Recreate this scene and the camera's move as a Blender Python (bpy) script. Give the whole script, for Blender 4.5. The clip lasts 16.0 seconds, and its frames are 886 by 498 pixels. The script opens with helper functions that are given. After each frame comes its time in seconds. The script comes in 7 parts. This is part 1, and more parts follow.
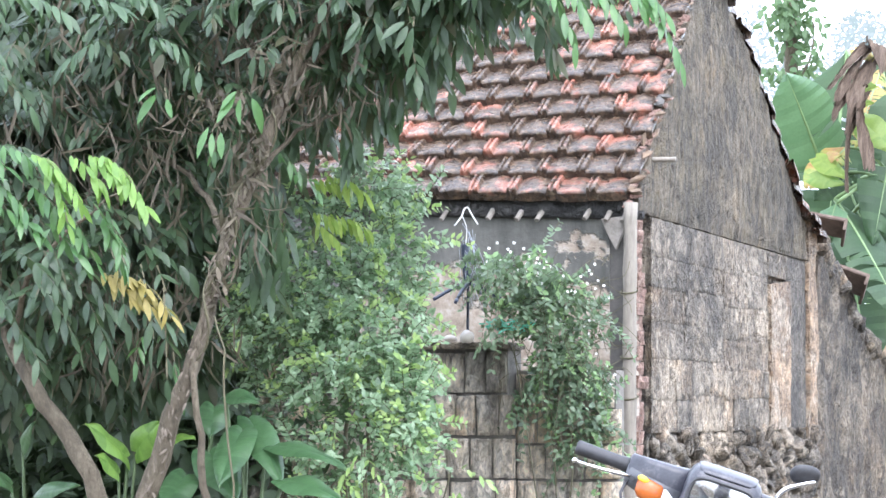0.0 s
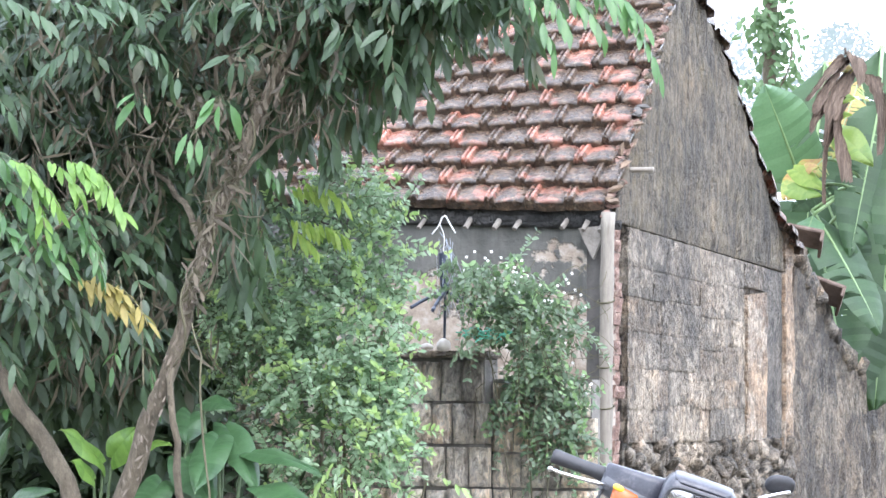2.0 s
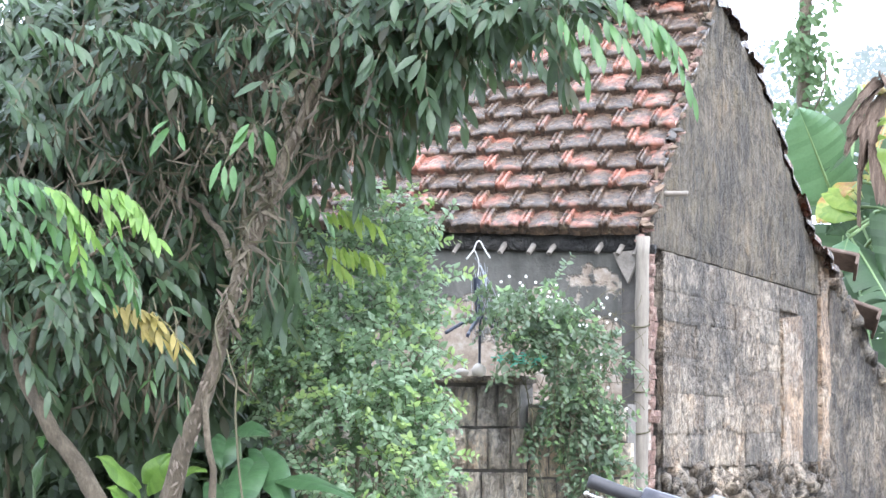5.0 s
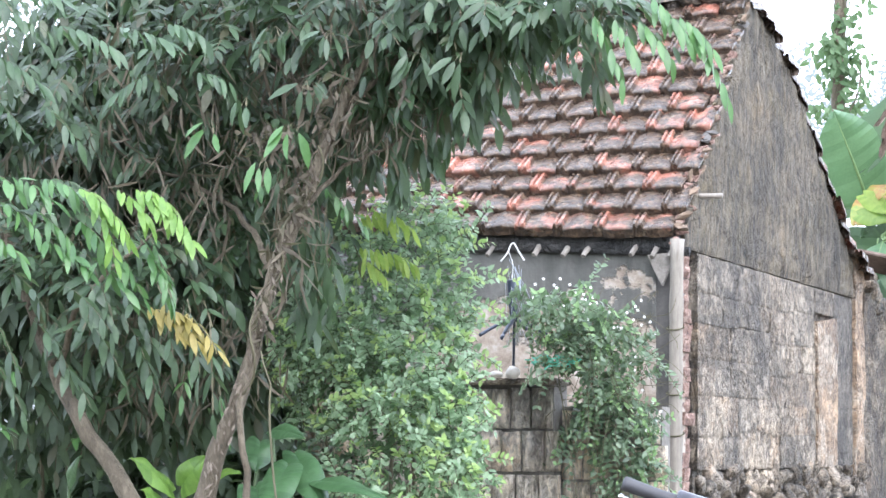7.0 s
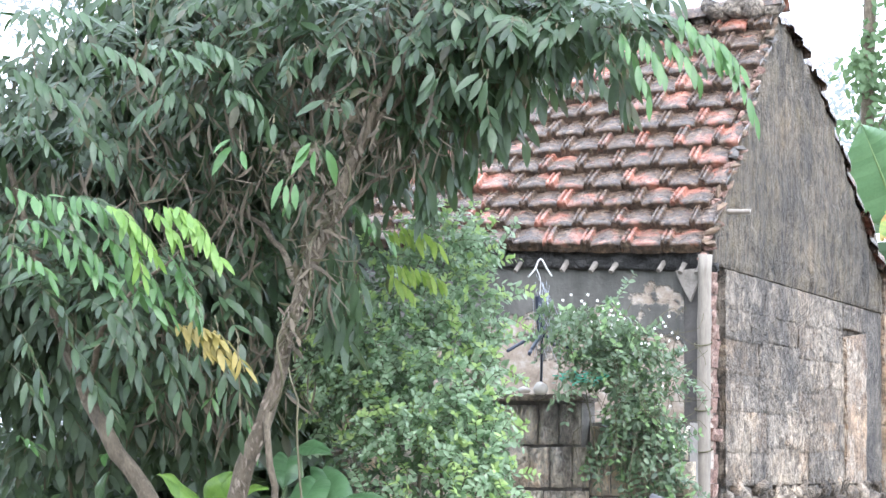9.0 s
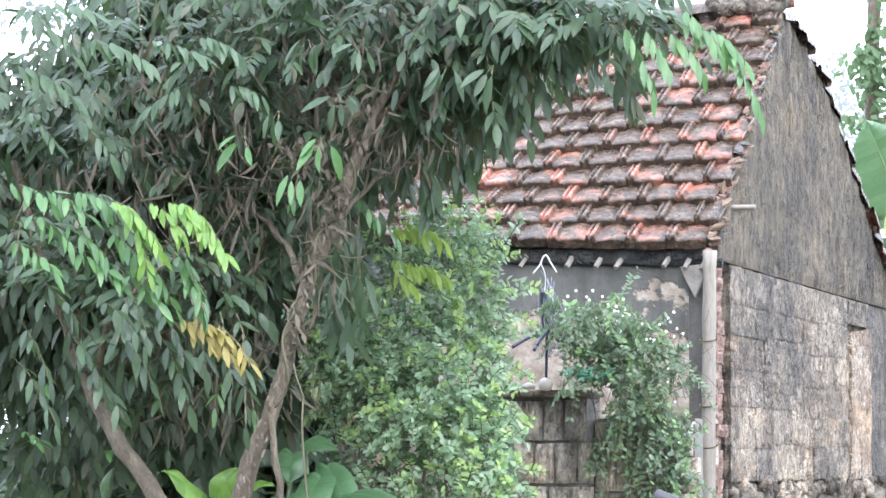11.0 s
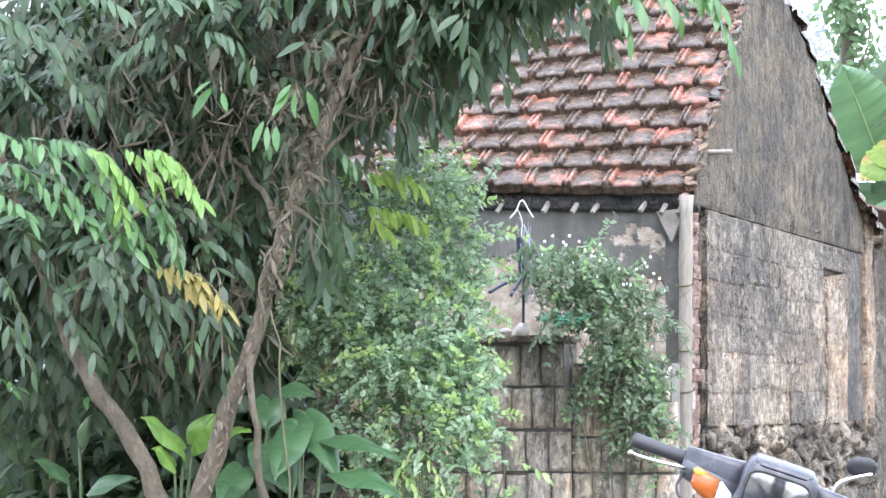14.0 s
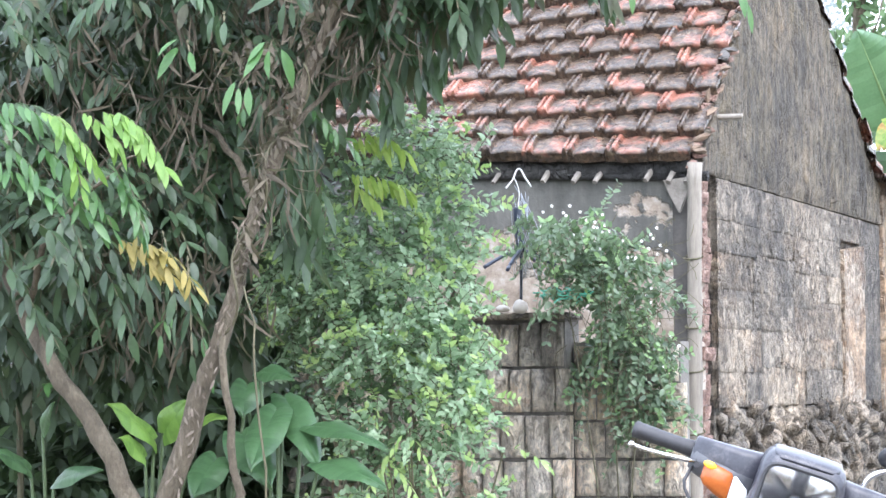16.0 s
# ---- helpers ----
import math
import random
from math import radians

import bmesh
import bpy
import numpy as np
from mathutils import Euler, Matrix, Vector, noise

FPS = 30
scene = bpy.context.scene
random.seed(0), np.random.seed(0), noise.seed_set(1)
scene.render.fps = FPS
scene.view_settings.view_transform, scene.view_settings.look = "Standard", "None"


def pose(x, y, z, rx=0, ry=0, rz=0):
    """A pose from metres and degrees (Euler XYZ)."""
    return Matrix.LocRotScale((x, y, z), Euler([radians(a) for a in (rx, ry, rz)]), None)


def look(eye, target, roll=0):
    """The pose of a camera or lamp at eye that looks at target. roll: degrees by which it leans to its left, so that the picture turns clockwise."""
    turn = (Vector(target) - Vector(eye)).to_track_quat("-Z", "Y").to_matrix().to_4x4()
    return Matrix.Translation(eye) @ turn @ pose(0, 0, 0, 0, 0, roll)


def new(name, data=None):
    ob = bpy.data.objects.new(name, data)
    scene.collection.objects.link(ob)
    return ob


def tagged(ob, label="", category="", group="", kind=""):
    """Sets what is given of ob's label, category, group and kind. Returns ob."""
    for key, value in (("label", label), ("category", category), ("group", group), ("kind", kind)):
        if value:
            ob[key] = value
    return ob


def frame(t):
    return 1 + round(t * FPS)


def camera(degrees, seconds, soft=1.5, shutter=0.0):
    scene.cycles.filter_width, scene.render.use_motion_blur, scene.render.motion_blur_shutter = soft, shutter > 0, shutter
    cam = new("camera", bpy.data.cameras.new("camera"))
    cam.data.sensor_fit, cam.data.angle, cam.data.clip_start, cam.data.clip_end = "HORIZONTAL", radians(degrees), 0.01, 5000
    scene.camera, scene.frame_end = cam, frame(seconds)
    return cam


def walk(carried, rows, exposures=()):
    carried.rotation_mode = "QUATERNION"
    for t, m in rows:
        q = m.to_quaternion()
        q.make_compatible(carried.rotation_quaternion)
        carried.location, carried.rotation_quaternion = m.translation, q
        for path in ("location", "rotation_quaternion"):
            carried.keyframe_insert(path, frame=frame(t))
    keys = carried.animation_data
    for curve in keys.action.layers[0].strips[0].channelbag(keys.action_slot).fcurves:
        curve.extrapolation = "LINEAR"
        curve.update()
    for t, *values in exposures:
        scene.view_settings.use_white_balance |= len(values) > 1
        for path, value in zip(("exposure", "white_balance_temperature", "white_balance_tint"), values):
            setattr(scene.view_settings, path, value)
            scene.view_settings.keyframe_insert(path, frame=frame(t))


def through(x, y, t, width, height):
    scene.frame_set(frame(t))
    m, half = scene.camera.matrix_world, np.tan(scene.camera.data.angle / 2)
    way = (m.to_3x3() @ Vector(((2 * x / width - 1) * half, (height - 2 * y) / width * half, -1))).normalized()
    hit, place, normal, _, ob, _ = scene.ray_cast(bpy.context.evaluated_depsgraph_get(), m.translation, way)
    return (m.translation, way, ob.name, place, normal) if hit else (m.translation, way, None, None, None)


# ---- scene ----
FOV = 18.0
cam = camera(FOV, 16.0, soft=1.5)
# seconds, place in metres, tilt, turn and lean in degrees
PATH = [
    (0, 0.000, 0.000, 1.200, 3.341, -0.000, 0.000),
    (0.5, -0.002, 0.002, 1.199, 3.816, -0.418, -0.384),
    (1, -0.001, -0.005, 1.199, 3.884, -0.263, -0.365),
    (1.5, -0.002, -0.007, 1.199, 3.594, -0.444, -0.248),
    (2, 0.000, -0.009, 1.198, 3.521, -0.462, -0.402),
    (2.5, 0.001, -0.005, 1.197, 3.828, -0.594, -0.306),
    (3, -0.000, -0.005, 1.199, 4.113, -0.503, -0.312),
    (3.5, 0.000, -0.003, 1.197, 4.188, -0.054, -0.223),
    (4, -0.002, -0.007, 1.200, 3.987, 0.011, -0.235),
    (6.5, -0.000, 0.008, 1.196, 4.108, 0.814, -0.164),
    (7, -0.002, 0.003, 1.198, 4.079, 0.940, -0.260),
    (7.5, -0.003, 0.004, 1.198, 4.245, 1.042, -0.332),
    (8, -0.004, 0.013, 1.198, 4.553, 1.278, -0.176),
    (8.5, 0.009, -0.010, 1.202, 4.666, 1.618, -0.223),
    (9, 0.007, -0.006, 1.203, 4.377, 1.552, -0.263),
    (11.5, 0.005, -0.009, 1.202, 4.299, 1.668, -0.218),
    (12, 0.007, -0.003, 1.211, 4.375, 1.616, -0.388),
    (12.5, 0.004, 0.001, 1.200, 4.403, 1.628, -0.220),
    (13, 0.004, -0.003, 1.195, 4.146, 1.467, -0.151),
    (13.5, 0.003, 0.000, 1.199, 3.494, 1.232, -0.111),
    (14, 0.001, 0.004, 1.197, 3.215, 1.141, 0.044),
    (14.5, 0.000, 0.008, 1.200, 3.108, 1.160, -0.090),
    (15, 0.044, 0.534, 1.206, 3.174, 1.502, 0.379),
    (15.5, 0.058, 0.767, 1.208, 3.017, 1.454, 0.555),
    (16, 0.057, 0.769, 1.210, 2.797, 1.344, 0.481),
]
walk(cam, [(t, pose(x, y, z, 90 + tilt, 0, turn) @ pose(0, 0, 0, 0, 0, -lean)) for t, x, y, z, tilt, turn, lean in PATH],
     exposures=[(0.0, 1.85, 5700, 16), (16.0, 1.85, 5700, 16)])

# ---- light: a bright overcast sky after rain ----
world = bpy.data.worlds.new("overcast_sky")
scene.world = world
world.use_nodes = True
wn, wl = world.node_tree.nodes, world.node_tree.links
wn.clear()
SUN_UP, SUN_TURN = 52.0, 160.0
sky = wn.new("ShaderNodeTexSky")
sky.sky_type, sky.sun_disc = "NISHITA", False
sky.sun_elevation, sky.sun_rotation = radians(SUN_UP), radians(SUN_TURN)
sky.air_density, sky.dust_density, sky.ozone_density = 1.6, 6.0, 1.0
veil = wn.new("ShaderNodeMix")
veil.data_type = "RGBA"
veil.inputs[0].default_value = 0.8
veil.inputs[7].default_value = (9.3, 9.8, 10.0, 1)
wbg, wout = wn.new("ShaderNodeBackground"), wn.new("ShaderNodeOutputWorld")
wbg.inputs[1].default_value = 0.15
wl.new(sky.outputs[0], veil.inputs[6])
wl.new(veil.outputs[2], wbg.inputs[0])
wl.new(wbg.outputs[0], wout.inputs[0])
sun = new("sun", bpy.data.lights.new("sun", "SUN"))
sun.data.energy, sun.data.angle, sun.data.color = 0.8, radians(50), (1.0, 0.97, 0.92)
sun.matrix_world = look((6 * math.sin(radians(SUN_TURN)), 6 * math.cos(radians(SUN_TURN)), 6 * math.tan(radians(SUN_UP))), (0, 0, 0))

RNG = np.random.default_rng(7)
rnd = random.Random(11)


# ---- materials ----
class Nodes:
    """A material's node tree with short calls."""

    def __init__(self, name):
        self.mat = bpy.data.materials.new(name)
        self.mat.use_nodes = True
        self.tree = self.mat.node_tree
        self.bsdf = self.tree.nodes["Principled BSDF"]
        self.out = self.tree.nodes["Material Output"]

    def add(self, kind):
        return self.tree.nodes.new("ShaderNode" + kind)

    def link(self, a, b):
        self.tree.links.new(a, b)

    def coords(self, source, scale=(1, 1, 1), turn=0.0, shift=None):
        if source == "world":
            out = self.add("NewGeometry").outputs["Position"]
        else:
            out = self.add("TexCoord").outputs["Object"]
        m = self.add("Mapping")
        m.inputs["Scale"].default_value = scale
        m.inputs["Rotation"].default_value = (0, 0, turn)
        self.link(out, m.inputs["Vector"])
        if source == "piece":
            info, mul = self.add("ObjectInfo"), self.add("VectorMath")
            mul.operation = "SCALE"
            comb = self.add("CombineXYZ")
            for i in range(3):
                self.link(info.outputs["Random"], comb.inputs[i])
            self.link(comb.outputs[0], mul.inputs[0])
            mul.inputs["Scale"].default_value = 37.0
            self.link(mul.outputs[0], m.inputs["Location"])
        return m.outputs[0]

    def noise(self, vec, scale, detail=6, rough=0.6, distort=0.0):
        n = self.add("TexNoise")
        n.inputs["Scale"].default_value, n.inputs["Detail"].default_value = scale, detail
        n.inputs["Roughness"].default_value, n.inputs["Distortion"].default_value = rough, distort
        self.link(vec, n.inputs["Vector"])
        return n.outputs["Fac"]

    def ramp(self, fac, stops):
        r = self.add("ValToRGB")
        el = r.color_ramp.elements
        while len(el) < len(stops):
            el.new(0.5)
        for e, (p, c) in zip(el, stops):
            e.position = p
            e.color = (*c, 1) if len(c) == 3 else c
        self.link(fac, r.inputs["Fac"])
        return r.outputs["Color"]

    def mix(self, fac, a, b, blend="MIX"):
        m = self.add("Mix")
        m.data_type, m.blend_type = "RGBA", blend
        for sock, v in ((m.inputs[0], fac), (m.inputs[6], a), (m.inputs[7], b)):
            if isinstance(v, (int, float)):
                sock.default_value = v
            elif isinstance(v, tuple):
                sock.default_value = (*v, 1)
            else:
                self.link(v, sock)
        return m.outputs[2]

    def math(self, op, a, b=0.0):
        m = self.add("Math")
        m.operation = op
        for sock, v in zip(m.inputs, (a, b)):
            if isinstance(v, (int, float)):
                sock.default_value = v
            else:
                self.link(v, sock)
        return m.outputs[0]

    def bump(self, height, strength, distance):
        b = self.add("Bump")
        b.inputs["Strength"].default_value, b.inputs["Distance"].default_value = strength, distance
        self.link(height, b.inputs["Height"])
        self.link(b.outputs[0], self.bsdf.inputs["Normal"])

    def done(self, color, rough=0.8, metal=0.0, spec=0.5):
        for key, v in (("Base Color", color), ("Roughness", rough), ("Metallic", metal), ("Specular IOR Level", spec)):
            sock = self.bsdf.inputs[key]
            if isinstance(v, tuple):
                sock.default_value = (*v, 1)
            elif isinstance(v, (int, float)):
                sock.default_value = v
            else:
                self.link(v, sock)
        return self.mat


def m_leaf(name, dark, light, rough=0.38, through=0.35, stray=None, lit=0.0):
    """Leaves whose green varies leaf by leaf, with light coming through the blade."""
    n = Nodes(name)
    geo = n.add("NewGeometry")
    stops = [(0.0, dark), (lit, tuple(0.78 * a + 0.22 * b for a, b in zip(dark, light))), (0.9, light)] if lit else [(0.0, dark), (0.75, light)]
    if stray:
        stops += [(0.93, light), (0.97, stray)]
    col = n.ramp(geo.outputs["Random Per Island"], stops)
    v = n.coords("world")
    col = n.mix(n.ramp(n.noise(v, 2.2, 3), [(0.35, (0.75, 0.78, 0.78)), (0.7, (1, 1, 1))]), (0, 0, 0), col)
    blot = n.noise(v, 60, 3)
    col = n.mix(0.35, col, n.ramp(blot, [(0.3, dark), (0.7, light)]))
    n.bump(blot, 0.25, 0.004)
    n.done(col, rough, spec=0.5)
    tr, ms = n.add("BsdfTranslucent"), n.add("MixShader")
    n.link(n.mix(0.25, col, (0.26, 0.40, 0.12)), tr.inputs["Color"])
    ms.inputs[0].default_value = through
    n.link(n.bsdf.outputs[0], ms.inputs[1])
    n.link(tr.outputs[0], ms.inputs[2])
    n.link(ms.outputs[0], n.out.inputs["Surface"])
    return n.mat


def m_simple(name, stops, scale, rough=0.7, bump=0.3, dist=0.01, source="world", stretch=(1, 1, 1), metal=0.0, spec=0.5, fine=6.0):
    """Two scales of noise over a ramp of colours, with relief."""
    n = Nodes(name)
    v = n.coords(source, stretch)
    a, b = n.noise(v, scale, 8, 0.65), n.noise(v, scale * fine, 5, 0.7)
    mixed = n.math("ADD", n.math("MULTIPLY", a, 0.65), n.math("MULTIPLY", b, 0.35))
    if bump:
        n.bump(mixed, bump, dist)
    return n.done(n.ramp(mixed, stops), rough, metal, spec)


def m_tile():
    """Fired clay roof tile, orange where it is clean, grown over with dark moss, wet."""
    n = Nodes("mossy_clay_tile")
    v = n.coords("piece")
    info = n.add("ObjectInfo")
    clay = n.ramp(n.noise(v, 12, 6, 0.7), [(0.3, (0.13, 0.050, 0.034)), (0.48, (0.25, 0.098, 0.064)), (0.62, (0.37, 0.175, 0.125)), (0.75, (0.50, 0.36, 0.30))])
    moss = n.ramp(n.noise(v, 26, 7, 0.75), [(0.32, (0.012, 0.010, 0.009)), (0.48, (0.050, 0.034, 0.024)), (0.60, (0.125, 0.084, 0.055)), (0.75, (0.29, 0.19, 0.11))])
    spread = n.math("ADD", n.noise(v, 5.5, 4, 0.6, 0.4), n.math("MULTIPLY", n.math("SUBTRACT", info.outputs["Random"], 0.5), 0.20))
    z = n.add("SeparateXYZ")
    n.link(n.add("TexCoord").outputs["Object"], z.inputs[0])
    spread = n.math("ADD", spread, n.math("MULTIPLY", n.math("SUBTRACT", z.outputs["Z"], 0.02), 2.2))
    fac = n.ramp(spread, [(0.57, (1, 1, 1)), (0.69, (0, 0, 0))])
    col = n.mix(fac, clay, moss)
    lichen = n.ramp(n.noise(v, 38, 4), [(0.60, (0, 0, 0)), (0.70, (1, 1, 1))])
    col = n.mix(n.math("MULTIPLY", lichen, 0.45), col, (0.33, 0.29, 0.20))
    n.bump(n.noise(v, 34, 8, 0.7), 0.6, 0.014)
    return n.done(col, n.ramp(n.noise(v, 14, 4), [(0.38, (0.12,) * 3), (0.62, (0.46,) * 3)]), spec=0.55)


WALL_TURN = radians(17.5)


def m_streaked(name, pale, mid, dark, grime=0.5, rough=0.75, source="world", tint=None, run=2.0, white=None, along=0.42, lichen=None, fibre=0.55, holes=False):
    """Weathered masonry: blotches, rain streaks that run down, pits, and flaking lime."""
    n = Nodes(name)
    streak = n.noise(n.coords("world", (6 * along, 6 * along, 6 / run)), 1.6, 9, 0.75, 0.5)
    fine = n.noise(n.coords("world", (along, along, 0.7)), 34, 7, 0.8, 0.3)
    blot = n.noise(n.coords("world", (along, along, 0.8)), 3.2, 8, 0.72, 0.9)
    total = n.math("ADD", n.math("ADD", n.math("MULTIPLY", streak, 0.38), n.math("MULTIPLY", fine, 0.20)), n.math("MULTIPLY", blot, 0.42))
    col = n.ramp(total, [(0.36, dark), (0.455, mid), (0.53, pale), (0.62, tuple(min(1, c * 1.3) for c in pale))])
    w = n.coords("world")
    if tint:
        ti = n.ramp(n.noise(w, 1.4, 4, 0.6), [(0.48, (0, 0, 0)), (0.62, (1, 1, 1))])
        col = n.mix(n.math("MULTIPLY", ti, 0.6), col, tint)
    if source == "piece":
        info = n.add("ObjectInfo")
        shade = n.ramp(info.outputs["Random"], [(0.0, (0.70, 0.71, 0.73)), (0.35, (0.92, 0.92, 0.90)), (0.65, (1.02, 0.99, 0.94)), (0.85, (1.16, 1.02, 0.90)), (1.0, (1.28, 1.23, 1.15))])
        col = n.mix(1.0, col, shade, "MULTIPLY")
    if lichen:
        grow = n.ramp(n.noise(n.coords("world", (along, along, 1.0)), 2.1, 9, 0.74, 0.8), [(0.44, (1, 1, 1)), (0.55, (0, 0, 0))])
        col = n.mix(n.math("MULTIPLY", grow, 0.75), col, n.mix(fine, tuple(c * 0.6 for c in lichen), tuple(c * 1.4 for c in lichen)))
    if white:
        fl = n.ramp(n.math("ADD", n.math("MULTIPLY", n.noise(n.coords("world", (along, along, 0.6)), 13, 8, 0.75, 0.6), 0.6), n.math("MULTIPLY", n.noise(n.coords("world", (along, along, 0.8)), 2.6, 3, 0.6), 0.4)), [(0.49, (0, 0, 0)), (0.54, (1, 1, 1))])
        col = n.mix(n.math("MULTIPLY", fl, 0.7), col, white)
    pits = n.ramp(n.noise(n.coords("world", (along, along, 0.5)), 34, 5, 0.7, 0.6), [(0.30, (0, 0, 0)), (0.45, (1, 1, 1))])
    col = n.mix(n.math("MULTIPLY", n.math("SUBTRACT", 1.0, pits), grime), col, tuple(c * 0.7 for c in dark))
    crack = n.ramp(n.noise(n.coords("world", (along * 2.6, along * 2.6, 0.55)), 5.0, 4, 0.65, 1.0), [(0.475, (0, 0, 0)), (0.50, (1, 1, 1)), (0.525, (0, 0, 0))])
    col = n.mix(n.math("MULTIPLY", crack, 0.45 * grime), col, tuple(c * 0.8 for c in dark))
    grain = n.noise(n.coords("world", (along, along, fibre)), 38, 5, 0.72, 0.8)
    col = n.mix(1.0, col, n.ramp(grain, [(0.38, (0.55, 0.54, 0.53)), (0.48, (0.97, 0.97, 0.97)), (0.62, (1.45, 1.42, 1.36))]), "MULTIPLY")
    if holes:
        gone = n.ramp(n.noise(n.coords("world", (along * 2.2, along * 2.2, 0.8)), 4.2, 5, 0.6, 0.4), [(0.325, (1, 1, 1)), (0.365, (0, 0, 0))])
        col = n.mix(gone, col, tuple(c * 0.5 for c in dark))
        drip = n.ramp(n.noise(n.coords("world", (along * 3.0, along * 3.0, 0.28)), 9.0, 6, 0.7, 0.3), [(0.60, (0, 0, 0)), (0.68, (1, 1, 1))])
        col = n.mix(n.math("MULTIPLY", drip, 0.7), col, (0.24, 0.21, 0.165))
    soil = n.ramp(n.noise(n.coords("world", (along, along, 0.35)), 1.7, 6, 0.7, 0.6), [(0.38, (0.50, 0.50, 0.51)), (0.50, (1.08, 1.06, 1.02)), (0.62, (1.35, 1.28, 1.18))])
    col = n.mix(1.0, col, soil, "MULTIPLY")
    n.bump(n.math("ADD", n.math("MULTIPLY", fine, 0.6), n.math("MULTIPLY", n.math("SUBTRACT", n.math("ADD", pits, grain), n.math("MULTIPLY", crack, 0.7)), 0.5)), 1.0, 0.06)
    return n.done(col, rough)


def m_plaster():
    """Old grey plaster, fallen off in patches down to ochre clay."""
    n = Nodes("peeling_plaster")
    w = n.coords("world")
    grey = n.ramp(n.noise(n.coords("world", (3, 3, 0.8)), 3.0, 7, 0.65), [(0.3, (0.055, 0.055, 0.05)), (0.5, (0.098, 0.097, 0.087)), (0.72, (0.155, 0.15, 0.135))])
    clay = n.ramp(n.noise(w, 14, 6, 0.7), [(0.3, (0.16, 0.125, 0.095)), (0.5, (0.29, 0.24, 0.19)), (0.7, (0.44, 0.405, 0.355))])
    h = n.add("SeparateXYZ")
    n.link(n.add("NewGeometry").outputs["Position"], h.inputs[0])
    low = n.math("ADD", n.math("MULTIPLY", n.math("SUBTRACT", 1.88, h.outputs["Z"]), 0.8), n.noise(w, 3.4, 5, 0.65))
    off = n.ramp(low, [(0.52, (0, 0, 0)), (0.56, (1, 1, 1))])
    n.bump(n.math("ADD", n.math("MULTIPLY", n.noise(w, 25, 6, 0.7), 0.6), n.math("MULTIPLY", off, -0.8)), 0.6, 0.02)
    return n.done(n.mix(off, grey, clay), 0.85)


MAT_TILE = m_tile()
MAT_MUD = m_streaked("grey_mud_render", (0.128, 0.104, 0.070), (0.086, 0.070, 0.047), (0.036, 0.029, 0.020), 0.7, tint=(0.118, 0.100, 0.054), white=(0.155, 0.130, 0.095), run=6.0, lichen=(0.066, 0.056, 0.040), fibre=0.16, holes=True)
MAT_BLOCK = m_streaked("weathered_laterite", (0.30, 0.25, 0.195), (0.18, 0.148, 0.115), (0.066, 0.054, 0.043), 0.85, source="piece", white=(0.43, 0.375, 0.305), tint=(0.30, 0.225, 0.16), run=3.0, lichen=(0.086, 0.074, 0.058))
MAT_GREYBLOCK = m_streaked("darker_grey_laterite", (0.235, 0.203, 0.165), (0.148, 0.128, 0.104), (0.058, 0.050, 0.042), 0.85, source="piece", white=(0.34, 0.30, 0.25), run=3.0, lichen=(0.090, 0.080, 0.066))
MAT_PIER = m_streaked("narrow_grey_stone", (0.50, 0.46, 0.40), (0.36, 0.33, 0.285), (0.20, 0.183, 0.16), 0.25, source="piece", white=(0.62, 0.58, 0.525), along=1.0, run=1.5)
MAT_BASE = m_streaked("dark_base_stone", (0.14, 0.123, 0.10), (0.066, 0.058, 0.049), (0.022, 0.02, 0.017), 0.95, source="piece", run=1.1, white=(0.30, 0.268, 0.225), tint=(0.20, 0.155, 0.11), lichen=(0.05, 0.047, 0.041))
MAT_OCHRE = m_streaked("ochre_masonry", (0.32, 0.24, 0.17), (0.215, 0.155, 0.108), (0.085, 0.064, 0.047), 0.7, white=(0.42, 0.37, 0.31), run=4.0)
MAT_REAR = m_streaked("dark_rubble", (0.118, 0.096, 0.072), (0.060, 0.049, 0.037), (0.023, 0.019, 0.015), 0.9, run=2.2, lichen=(0.042, 0.037, 0.030), white=(0.24, 0.205, 0.16), tint=(0.17, 0.13, 0.095))
MAT_DARKPOST = m_streaked("shade_dark_wood", (0.05, 0.05, 0.05), (0.034, 0.034, 0.034), (0.018, 0.018, 0.018), 0.3)
MAT_POST = m_streaked("dark_streaked_stone", (0.105, 0.094, 0.082), (0.062, 0.056, 0.049), (0.026, 0.024, 0.021), 0.8, white=(0.20, 0.18, 0.155), run=5.0)
MAT_JOINT = m_simple("dark_joint", [(0.3, (0.04, 0.038, 0.035)), (0.7, (0.12, 0.11, 0.10))], 12)
MAT_OLDTILE = m_simple("grimy_brown_clay", [(0.3, (0.05, 0.036, 0.028)), (0.5, (0.115, 0.080, 0.062)), (0.7, (0.19, 0.145, 0.115))], 14, 0.8, 0.5, 0.01)
MAT_PLASTER = m_plaster()
MAT_MORTAR = m_simple("grey_lime_mortar", [(0.3, (0.08, 0.074, 0.066)), (0.5, (0.16, 0.148, 0.13)), (0.7, (0.27, 0.25, 0.22))], 14, 0.9, 0.6, 0.01)
MAT_BRICK = m_simple("crumbling_red_brick", [(0.34, (0.045, 0.032, 0.027)), (0.45, (0.15, 0.088, 0.068)), (0.54, (0.25, 0.16, 0.125)), (0.64, (0.42, 0.35, 0.29))], 22, 0.9, 0.9, 0.03, stretch=(0.6, 0.6, 1))
